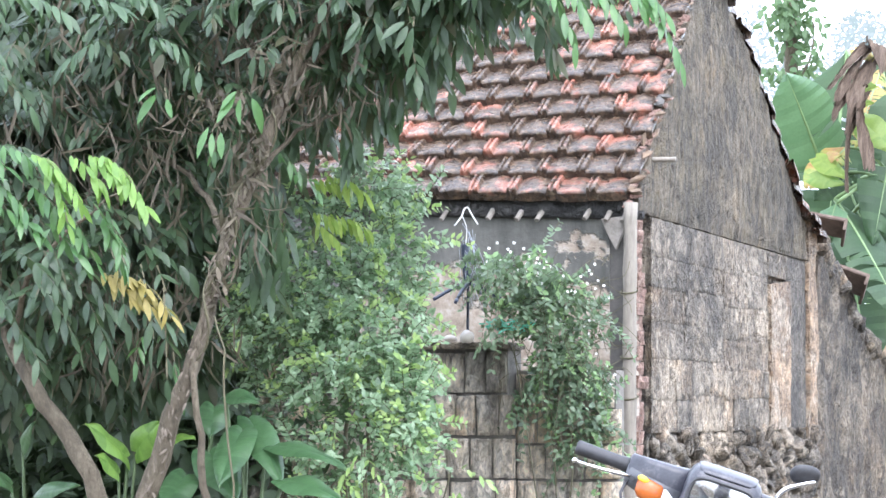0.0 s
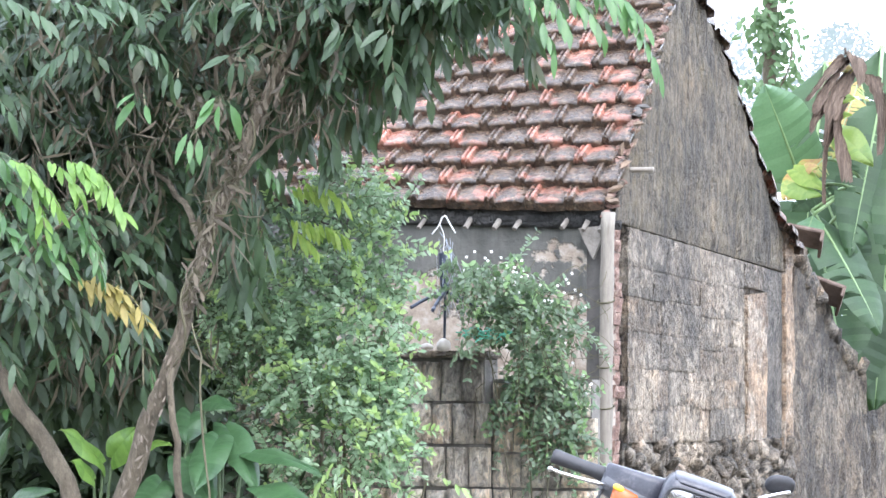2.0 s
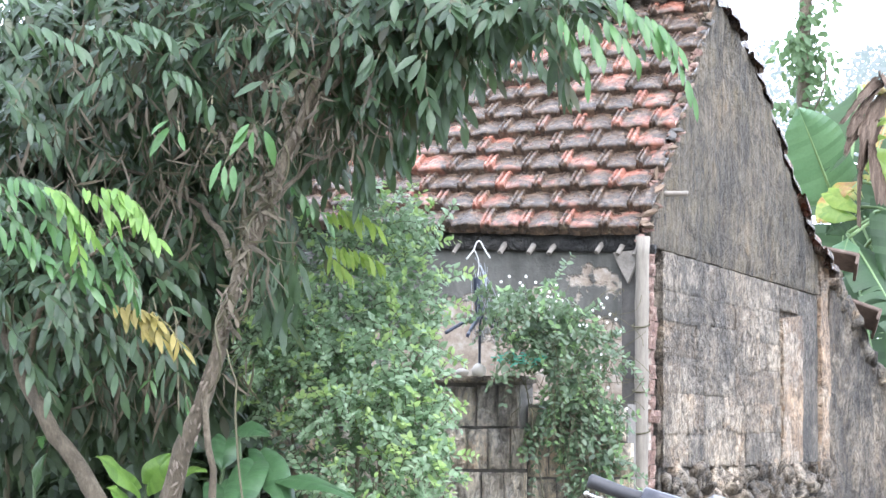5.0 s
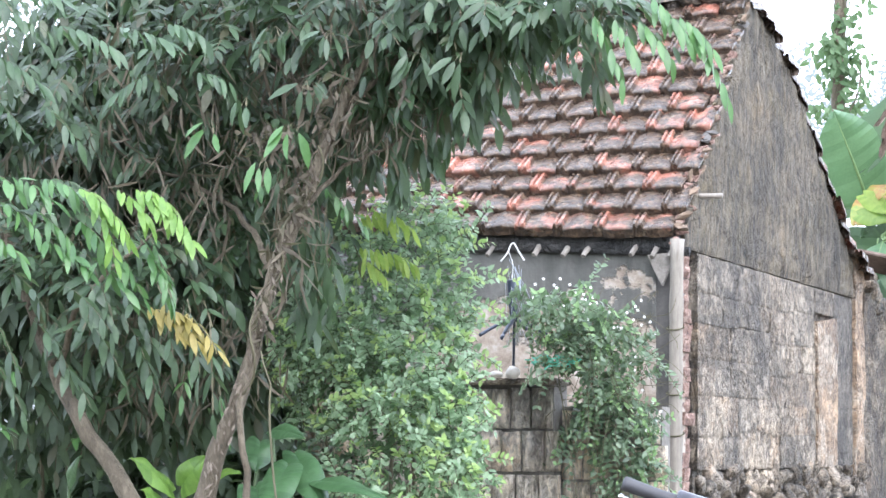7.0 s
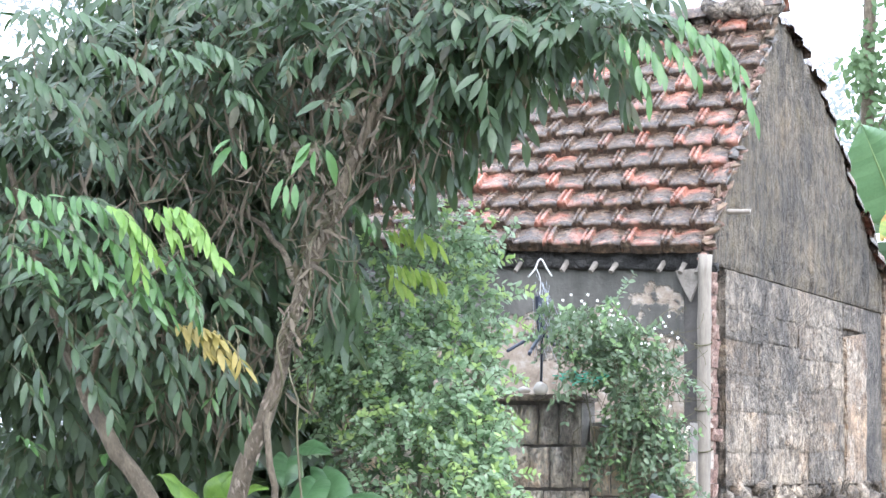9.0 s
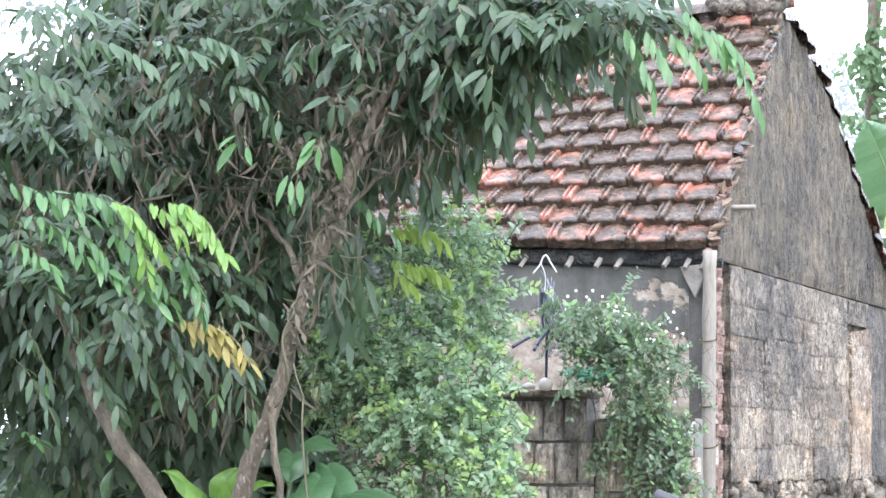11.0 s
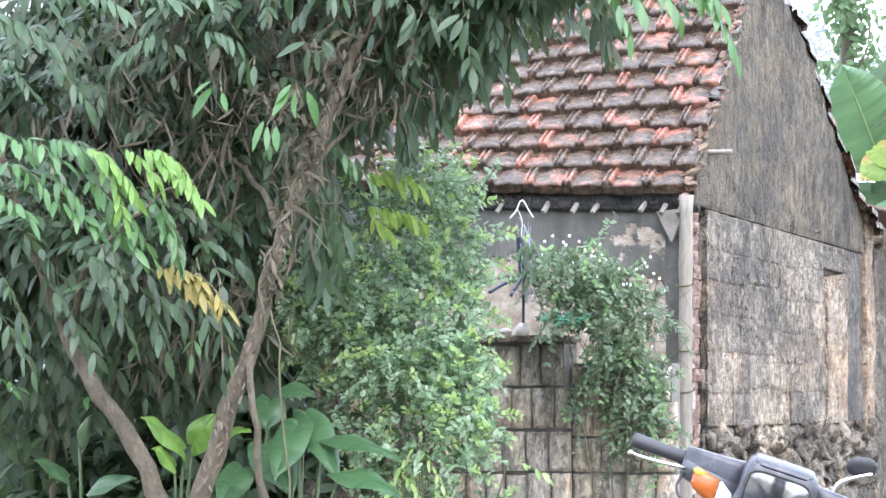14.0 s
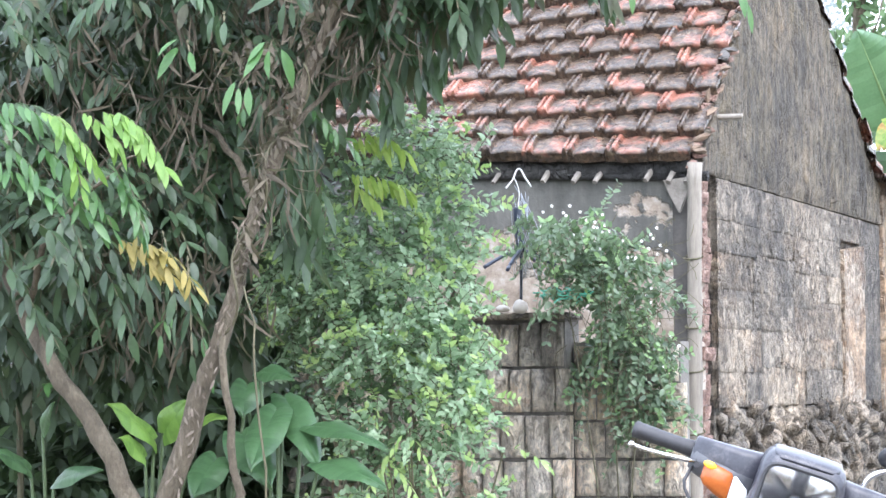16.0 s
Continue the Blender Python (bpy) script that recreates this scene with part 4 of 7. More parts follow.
spray("tip_frond", [((0.53, 9.60, 2.73), (0.9, -0.3, -0.1)), ((0.62, 9.60, 2.70), (0.9, -0.3, -0.2)), ((0.48, 9.60, 2.69), (0.8, -0.3, -0.3)), ((0.68, 9.60, 2.66), (0.7, -0.3, -0.7)), ((0.40, 9.60, 2.71), (0.6, -0.3, -0.5)), ((0.53, 9.60, 2.77), (0.7, -0.3, -0.3)), ((0.33, 9.60, 2.73), (0.6, -0.3, -0.7))], MAT_SPRAY, 0.095, 0.18, "hanging green leaflets at the bough's tip", 6, 1.1)
dead = Leaves()
for c, r, k in (((-0.73, 9.95, 2.27), (0.18, 0.10, 0.12), 50), ((-0.67, 9.93, 2.09), (0.05, 0.06, 0.14), 70), ((-0.75, 9.88, 1.90), (0.04, 0.05, 0.12), 44), ((-0.58, 10.00, 2.42), (0.10, 0.08, 0.14), 50), ((-0.80, 9.85, 1.68), (0.03, 0.04, 0.12), 36), ((-0.81, 9.95, 2.31), (0.12, 0.06, 0.06), 40)):
    for _ in range(k):
        p, q = in_ball(c, r)
        dead.add(TREE_IN @ Vector(p), unit(RNG.normal(0, 0.5, 3) + np.array([0, 0, -0.6])), unit(RNG.normal(0, 1, 3)), rnd.uniform(0.035, 0.08), rnd.uniform(0.008, 0.020), 0, rnd.uniform(-0.4, 0.6))
strands = Leaves()
for c, r, k in (((-1.008, 10.250, 2.510), (0.55, 0.2, 0.40), 420), ((-0.460, 10.100, 2.573), (0.35, 0.2, 0.35), 300), ((-1.386, 10.300, 2.096), (0.55, 0.2, 0.35), 300), ((-1.164, 10.400, 1.557), (0.45, 0.2, 0.25), 260), ((-0.738, 10.000, 2.009), (0.08, 0.08, 0.35), 60)):
    for _ in range(k):
        p, q = in_ball(c, r)
        strands.add(TREE_IN @ Vector(p), unit(np.array([RNG.normal(0, 0.45), RNG.normal(0, 0.3), -1 + RNG.normal(0, 0.4)])), unit(RNG.normal(0, 1, 3)), rnd.uniform(0.05, 0.16), rnd.uniform(0.004, 0.016), 0, rnd.uniform(-0.8, 0.8))
tagged(strands.build("dry_tangle", [MAT_DEAD], tree, "dry brown twigs and withered strands"), kind="stuff")
dead.build("dead_foliage", [MAT_DEAD], tree, "withered brown leaves caught on the limb")


# ---- shrubs ----
def sprig(leaves, o, d, length, blade, mats, bend, gap=0.0145, tip=5):
    """A thin shoot with leaves in two ranks; the last ones are young."""
    d = unit(d)
    side = unit(np.cross(d, [RNG.normal(0, 0.4), -1.0, RNG.normal(0, 0.4)]))
    n = max(4, int(length / gap))
    last = np.asarray(o, float)
    for i in range(n):
        t = (i + 1) / n
        p = np.asarray(o) + d * length * t + np.array([0, 0, -1.0]) * bend * length * t * t
        leaves.add(last, unit(p - last), (0, -1, 0.2), np.linalg.norm(p - last) * 1.1, 0.0035, 2, 0)
        for sg in (-1, 1):
            if rnd.random() < 0.15:
                continue
            dd = unit(side * sg * 0.9 + d * 0.5 + RNG.normal(0, 0.35, 3))
            ln = blade * rnd.uniform(0.65, 1.2) * (0.75 if i > n - 3 else 1.0)
            leaves.add(p, dd, unit(np.array([0.0, -0.6, 0.8]) + RNG.normal(0, 0.35, 3)), ln, ln * rnd.uniform(0.5, 0.68), mats[1] if i >= n - tip else mats[0], rnd.uniform(0, 0.25))
        last = p


def shrub(name, label, base, clouds, mats, blade, stems, seed, bend=0.3, rise=0.45, young=0.5, fill=6, thick=1.0):
    """Shoots that leave the outside of a few rounded masses, over a heart painted darker as shade."""
    ob = thing(name, label, "shrub")
    ob.matrix_world = Matrix.Translation(base)
    inv = ob.matrix_world.inverted()
    lv, heart = Leaves(), Leaves()
    for c, r, count in clouds:
        for _ in range(int(count * 1.15)):
            q = unit(RNG.normal(0, 1, 3) + np.array([0, -0.7, 0.2]))
            p = np.array(c) + q * np.array(r) * rnd.uniform(0.35, 0.85)
            sprig(lv, inv @ Vector(p), q * 0.8 + np.array([0, -0.15, rise]) + RNG.normal(0, 0.35, 3), rnd.uniform(0.08, 0.19), blade, (0, 1 if rnd.random() < young else 0), rnd.uniform(0, bend * 2), tip=rnd.randint(2, 5))
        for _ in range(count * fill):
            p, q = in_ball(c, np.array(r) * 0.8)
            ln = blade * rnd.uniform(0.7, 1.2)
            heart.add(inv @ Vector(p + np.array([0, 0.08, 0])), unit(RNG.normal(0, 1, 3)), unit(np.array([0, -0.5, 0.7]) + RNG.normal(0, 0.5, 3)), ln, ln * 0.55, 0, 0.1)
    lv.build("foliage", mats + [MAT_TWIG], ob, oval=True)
    heart.build("inner_foliage", [MAT_HEART], ob, "inner leaves with the shade put into a darker green", oval=True)
    for i, (a, b) in enumerate(stems):
        a, b = np.array(a), np.array(b)
        mid = (a + b) / 2 + RNG.normal(0, 0.04, 3)
        part("stem", tube([inv @ Vector(x[:3]) for x in smooth_line([(*a, 0), (*mid, 0), (*b, 0)], 8)], [(0.013 - 0.001 * k) * thick for k in range(8)], 6, 0.2, seed + i), MAT_TWIG, ob, smooth=True)
    return ob


bush = shrub("garden_shrub", "dense small-leaved green garden shrub in front of the house", (-0.371, 11.300, 0.011),
             [((-0.32, 11.35, 2.08), (0.17, 0.18, 0.14), 46),
              ((-0.14, 11.40, 2.06), (0.12, 0.12, 0.09), 18),
              ((-0.51, 11.25, 1.93), (0.16, 0.18, 0.11), 30),
              ((-0.21, 11.30, 1.84), (0.16, 0.18, 0.16), 34),
              ((-0.43, 11.15, 1.72), (0.23, 0.20, 0.14), 52),
              ((-0.68, 11.05, 1.67), (0.18, 0.20, 0.13), 44),
              ((-0.72, 11.00, 1.47), (0.16, 0.20, 0.13), 34),
              ((-0.16, 11.20, 1.63), (0.14, 0.16, 0.14), 30),
              ((-0.49, 11.00, 1.49), (0.24, 0.20, 0.13), 56),
              ((-0.20, 10.95, 1.40), (0.18, 0.20, 0.18), 56),
              ((-0.14, 10.90, 1.21), (0.18, 0.20, 0.15), 50),
              ((-0.44, 10.90, 1.27), (0.22, 0.20, 0.18), 52),
              ((-0.68, 11.20, 1.25), (0.16, 0.15, 0.14), 18),
              ((-0.31, 10.90, 1.03), (0.37, 0.25, 0.13), 50),
              ((-0.31, 11.00, 0.76), (0.44, 0.25, 0.20), 40)],
             [MAT_SHRUB, MAT_TIP], 0.035, [((-0.417, 11.300, 0.011), (-0.511, 11.300, 1.496)), ((-0.350, 11.350, 0.005), (-0.309, 11.400, 1.914)), ((-0.325, 11.250, 0.016), (-0.146, 11.300, 1.588)), ((-0.394, 11.300, 0.011), (-0.693, 11.300, 1.382)), ((-0.36, 11.1, 0.0), (-0.30, 11.0, 1.2)), ((-0.45, 11.1, 0.0), (-0.52, 11.0, 1.15))], 20)
BUSH_IN = bush.matrix_world.inverted()
for o, d, ln in (((-0.12, 11.40, 1.94), (0.9, -0.2, -0.1), 0.24), ((-0.14, 11.40, 2.01), (0.9, -0.2, 0.3), 0.16), ((-0.30, 11.30, 2.16), (0.2, -0.2, 1.0), 0.12), ((-0.19, 11.30, 2.14), (0.5, -0.2, 0.9), 0.12), ((-0.10, 11.20, 1.61), (0.9, -0.2, -0.4), 0.16), ((-0.07, 10.90, 1.16), (0.9, -0.2, 0.1), 0.16), ((-0.10, 11.20, 1.70), (0.9, -0.2, 0.2), 0.12)):
    reach = Leaves()
    sprig(reach, BUSH_IN @ Vector(o), d, ln, 0.036, (0, 1), 0.15, 0.02)
    reach.build("long_shoot", [MAT_SHRUB, MAT_TIP, MAT_TWIG], bush, "long shoot reaching out over the wall", oval=True)
vine = shrub("flowering_vine", "tangled grey-green climber with small white flowers on the garden wall", (0.491, 11.900, -0.010),
             [((0.21, 11.80, 1.78), (0.12, 0.10, 0.13), 16),
              ((0.35, 11.80, 1.79), (0.14, 0.10, 0.12), 24),
              ((0.45, 11.85, 1.66), (0.17, 0.10, 0.14), 34),
              ((0.33, 11.80, 1.59), (0.14, 0.10, 0.11), 24),
              ((0.59, 11.90, 1.62), (0.11, 0.08, 0.14), 14),
              ((0.52, 11.90, 1.40), (0.14, 0.07, 0.17), 46),
              ((0.62, 11.95, 1.21), (0.11, 0.06, 0.17), 32),
              ((0.43, 12.00, 1.26), (0.11, 0.06, 0.15), 21),
              ((0.66, 11.95, 1.07), (0.07, 0.06, 0.14), 18)],
             [MAT_VINE, MAT_VINE_YOUNG], 0.034, [((0.491, 11.900, -0.010), (0.422, 11.850, 1.702)), ((0.517, 11.950, -0.015), (0.615, 11.900, 1.512)), ((0.468, 11.900, -0.010), (0.278, 11.850, 1.606))], 40, 0.7, 0.1, 0.35, 9, 0.35)
VINE_IN = vine.matrix_world.inverted()
bloom = Leaves()
for c, r, count in (((0.30, 11.80, 1.83), (0.17, 0.10, 0.10), 26), ((0.45, 11.85, 1.71), (0.22, 0.10, 0.14), 30), ((0.64, 11.90, 1.64), (0.10, 0.06, 0.22), 14), ((0.64, 11.90, 1.30), (0.11, 0.06, 0.22), 12)):
    for _ in range(count):
        q = unit(RNG.normal(0, 1, 3) + np.array([0, -0.8, 0.5]))
        p = VINE_IN @ Vector(np.array(c) + q * np.array(r) * rnd.uniform(0.65, 1.0))
        for i in range(5):
            a = 1.257 * i + 0.3
            bloom.add(p, (math.cos(a), -0.3, math.sin(a)), (0, -1, 0.3), 0.0075, 0.007, 0, 0.1)
bloom.build("blossom", [MAT_PETAL], vine, "small white flowers", oval=True)["kind"] = "stuff"
wisps = thing("dry_twigs", "tangle of thin dry grey twigs hanging on the wall", "twigs")
wisps.matrix_world = Matrix.Translation((0.520, 11.950, 1.128))
W_IN = wisps.matrix_world.inverted()
for i in range(110):
    a = np.array((0.483, 11.860, 1.60)) + np.array([rnd.uniform(-0.24, 0.22), rnd.uniform(-0.1, 0.1), rnd.uniform(-0.25, 0.22)])
    b = a + np.array([rnd.uniform(-0.10, 0.16), rnd.uniform(-0.05, 0.05), rnd.uniform(-0.26, 0.12)])
    part("twig", tube([W_IN @ Vector(q[:3]) for q in smooth_line([(*a, 0), (*((a + b) / 2 + RNG.normal(0, 0.03, 3)), 0), (*b, 0)], 7)], 0.0014, 4), MAT_TWIG, wisps)


# ---- large-leaved plants ----
def big_leaf(parent, inv, base, tip, width, mat, face=(0, -1, 0.3), sag=0.12, kind="heart", name="leaf", tear=0.0, seed=0, label=""):
    """A large blade along a bent midrib, with ribs, waves and, for banana, torn edges."""
    rg = random.Random(seed)
    b, t = np.array(base), np.array(tip)
    ax = unit(t - b)
    ln = np.linalg.norm(t - b)
    side = unit(np.cross(ax, np.array(face)))
    nrm = np.cross(side, ax)
    n = 22 if kind != "heart" else 14
    verts, faces = [], []

    def wide(u):
        if kind == "heart":
            return math.sin(math.pi * min(1, (u + 0.16) / 1.16)) ** 0.8 * (1 - 0.25 * u)
        return min(1.0, 4.5 * u + 0.15) * (1 - max(0, (u - 0.55) / 0.45) ** 2 * 0.95)

    for sg in (-1, 1):
        gap = 0
        for i in range(n):
            u0, u1 = i / n, (i + 1) / n
            torn = kind == "banana" and rg.random() < tear
            shrink = rg.uniform(0.55, 0.95) if torn else 1.0
            lean = rg.uniform(-0.05, 0.05) if torn else 0.0
            k = len(verts)
            for u in (u0, u1 - (0.25 / n if torn else -0.002)):
                for j in range(5):
                    w = j / 4
                    back = 0.22 * w * (1 if kind == "heart" else -0.5) * width / ln
                    p = b + ax * ln * (u - back * (1 - u) + lean * w) + side * sg * w * wide(u) * width * 0.5 * (shrink if w > 0.3 else 1)
                    p = p + nrm * (0.10 * width * w - 0.16 * width * w * w + sag * ln * (u - u * u) * 1.5 + (0.07 if kind == "heart" else 0.03) * width * math.sin(9 * u + sg) * w + 0.012 * width * math.sin(n * 3.1 * u) * w)
                    p = p + np.array([0, 0, -1]) * sag * ln * u * u * 0.6
                    verts.append(inv @ Vector(p))
            for j in range(4):
                q = (k + j, k + j + 1, k + 6 + j, k + 5 + j)
                faces.append(q if sg > 0 else q[::-1])
    ob = mesh_object(name, verts, faces, mat, parent, label, smooth=True)
    rib = []
    for i in range(9):
        u = i / 8
        p = b + ax * ln * u + nrm * (sag * ln * (u - u * u) * 1.5 - 0.004) + np.array([0, 0, -1]) * sag * ln * u * u * 0.6
        rib.append(inv @ Vector(p))
    part("midrib", tube(rib, [width * (0.012 if kind == "heart" else 0.03) * (1 - 0.85 * i / 8) + 0.002 for i in range(9)], 6), MAT_RIB, ob, smooth=True)
    return ob


MAT_RIB = m_simple("pale_leaf_rib", [(0.3, (0.13, 0.21, 0.08)), (0.7, (0.22, 0.32, 0.14))], 20, 0.5, 0)
MAT_STALK = m_simple("green_stalk", [(0.3, (0.04, 0.065, 0.025)), (0.7, (0.08, 0.12, 0.045))], 20, 0.6, 0.1, 0.004)
MAT_BANANA_DRY = m_simple("dry_banana_leaf", [(0.3, (0.040, 0.028, 0.020)), (0.48, (0.115, 0.082, 0.060)), (0.6, (0.21, 0.16, 0.12)), (0.75, (0.34, 0.28, 0.22))], 7, 0.8, 0.6, 0.02, stretch=(4, 4, 0.6))
MAT_BANANA_SICK = m_simple("yellow_banana_leaf", [(0.32, (0.10, 0.20, 0.05)), (0.46, (0.24, 0.25, 0.05)), (0.56, (0.28, 0.16, 0.045)), (0.7, (0.12, 0.08, 0.05))], 6, 0.55, 0.3, 0.01)


def taro(base, leaves, label, cat="plant", mats=None):
    ob = thing("taro_plant", label, cat, "taro plants under the tree")
    ob.matrix_world = Matrix.Translation(base)
    inv = ob.matrix_world.inverted()
    for i, (a, t, w, face) in enumerate(leaves):
        big_leaf(ob, inv, a, t, w * (1.5 if mats else 0.95), (mats or MAT_TARO), face, 0.10, "heart", "leaf", seed=i)
        g = np.array(base) + np.array([rnd.uniform(-0.03, 0.03), rnd.uniform(-0.03, 0.03), 0])
        mid = (g + np.array(a)) / 2 + np.array([0, 0, 0.15])
        part("stalk", tube([inv @ Vector(p[:3]) for p in smooth_line([(*g, 0), (*mid, 0), (*a, 0)], 8)], [0.012 - 0.0009 * k for k in range(8)], 6), MAT_STALK, ob, smooth=True)
    return ob


taro((-0.716, 10.100, 0.029), [((-0.645, 10.200, 1.077), (-0.340, 9.800, 1.038), 0.13, (0, -0.5, 1)), ((-0.728, 10.200, 1.138), (-0.790, 9.900, 0.961), 0.17, (-0.2, -1, 0.4)), ((-0.714, 10.300, 1.179), (-0.572, 10.000, 0.959), 0.15, (0.2, -1, 0.4)), ((-0.798, 10.300, 1.262), (-0.664, 10.100, 1.249), 0.09, (0, -1, 0.6)), ((-0.572, 10.000, 0.959), (-0.340, 9.700, 0.908), 0.15, (0, -0.6, 1))], "broad green taro plant with wide arrow-shaped leaves")
taro((-0.937, 10.300, 0.005), [((-0.859, 10.300, 1.055), (-0.740, 10.100, 0.896), 0.2, (0.1, -1, 0.5)), ((-0.942, 10.300, 0.972), (-1.004, 10.100, 0.855), 0.16, (-0.1, -1, 0.5)), ((-0.856, 10.500, 1.221), (-0.864, 10.400, 1.116), 0.14, (0, -1, 0.3))], "dim green taro plant in the tree's shade")
taro((-1.197, 10.500, -0.018), [((-1.183, 10.500, 1.031), (-1.317, 10.300, 1.175), 0.10, (0.2, -0.8, 0.8)), ((-1.151, 10.500, 1.052), (-1.046, 10.400, 1.179), 0.09, (-0.2, -1, 0.4)), ((-1.024, 10.500, 1.094), (-0.920, 10.400, 1.116), 0.06, (0, -0.7, 1)), ((-1.214, 10.500, 0.968), (-1.274, 10.300, 1.055), 0.07, (0, -1, 0.5))], "bright yellow-green broad-leaved plant", mats=MAT_LIME)
taro((-1.580, 10.600, -0.029), [((-1.589, 10.600, 1.051), (-1.518, 10.400, 1.179), 0.06, (0, -1, 0.4)), ((-1.530, 10.500, 0.883), (-1.336, 10.300, 0.952), 0.09, (0, -1, 0.6)), ((-1.615, 10.500, 0.926), (-1.710, 10.300, 1.014), 0.1, (0, -1, 0.6))], "low green plant among the undergrowth")


def pinch(name, label, base, spots, mat, seed):
    """A thin sapling with a few pale fronds."""
    ob = thing(name, label, "sapling")
    ob.matrix_world = Matrix.Translation(base)
    inv = ob.matrix_world.inverted()
    lv = Leaves()
    for p, d, ln in spots:
        frond(lv, inv @ Vector(p), d, ln, 6, 0.05, 0, 0.5, 0.3, 1)
        part("stem", tube([inv @ Vector(q[:3]) for q in smooth_line([(*base, 0), (*(np.array(base) * 0.4 + np.array(p) * 0.6 + np.array([0.02, 0, 0])), 0), (*p, 0)], 8)], [0.008 - 0.0007 * k for k in range(8)], 5), MAT_TWIG, ob)
    lv.build("foliage", [mat, MAT_TWIG], ob)


pinch("sapling", "slender sapling with pale yellow-green fronds", (-0.315, 10.900, 0.001), [((-0.310, 10.700, 1.049), (0.5, -0.2, -0.5), 0.16), ((-0.300, 10.700, 1.060), (-0.6, -0.2, -0.5), 0.14), ((-0.397, 10.700, 0.942), (-0.4, -0.3, -0.6), 0.14), ((-0.375, 10.700, 0.942), (0.6, -0.3, -0.4), 0.14), ((0.035, 10.900, 0.981), (0.8, -0.2, 0.1), 0.16)], MAT_TIP, 5)


def hedge():
    """Dark undergrowth behind the tree and beside the house."""
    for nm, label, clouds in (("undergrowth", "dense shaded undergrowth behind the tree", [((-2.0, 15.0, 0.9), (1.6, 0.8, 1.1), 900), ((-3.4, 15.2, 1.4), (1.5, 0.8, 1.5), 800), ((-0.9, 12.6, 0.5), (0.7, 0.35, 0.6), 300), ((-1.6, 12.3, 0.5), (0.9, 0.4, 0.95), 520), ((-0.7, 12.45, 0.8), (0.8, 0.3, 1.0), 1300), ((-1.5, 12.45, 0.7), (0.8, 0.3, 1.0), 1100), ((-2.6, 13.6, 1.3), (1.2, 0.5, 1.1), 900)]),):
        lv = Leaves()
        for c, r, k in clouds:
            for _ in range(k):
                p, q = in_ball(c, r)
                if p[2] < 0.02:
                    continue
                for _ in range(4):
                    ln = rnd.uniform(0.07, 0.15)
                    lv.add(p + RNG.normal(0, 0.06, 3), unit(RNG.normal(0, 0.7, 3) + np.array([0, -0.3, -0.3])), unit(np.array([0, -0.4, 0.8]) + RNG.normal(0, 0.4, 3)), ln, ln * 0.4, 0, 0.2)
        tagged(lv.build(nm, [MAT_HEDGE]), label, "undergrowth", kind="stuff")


hedge()

# ---- pale plastic sheet left on a stake in the undergrowth ----
sheet = thing("plastic_sheet", "crumpled white plastic sheet caught on a stake in the undergrowth", "plastic sheet", place=(-1.92, 12.0, 0.0))
MAT_SHEET = m_simple("dull_white_plastic", [(0.3, (0.42, 0.43, 0.42)), (0.7, (0.66, 0.67, 0.66))], 12, 0.45, 0.5, 0.01)
folds = bmesh.new()
bmesh.ops.create_icosphere(folds, subdivisions=4, radius=1.0)
for v in folds.verts:
    k = 1 + 0.35 * noise.noise(v.co * 2.1) + 0.16 * noise.noise(v.co * 6.0)
    v.co = Vector((v.co.x * 0.17 * k, v.co.y * 0.09 * k, v.co.z * 0.055 * k + 1.312 - 0.10 * v.co.x * v.co.x * 0.5))
part("sheet", folds, MAT_SHEET, sheet, smooth=True)
part("stake", tube([(0, 0, -0.02), (0.01, 0, 0.6), (0, 0, 1.312)], 0.014, 7), MAT_TWIG, sheet)

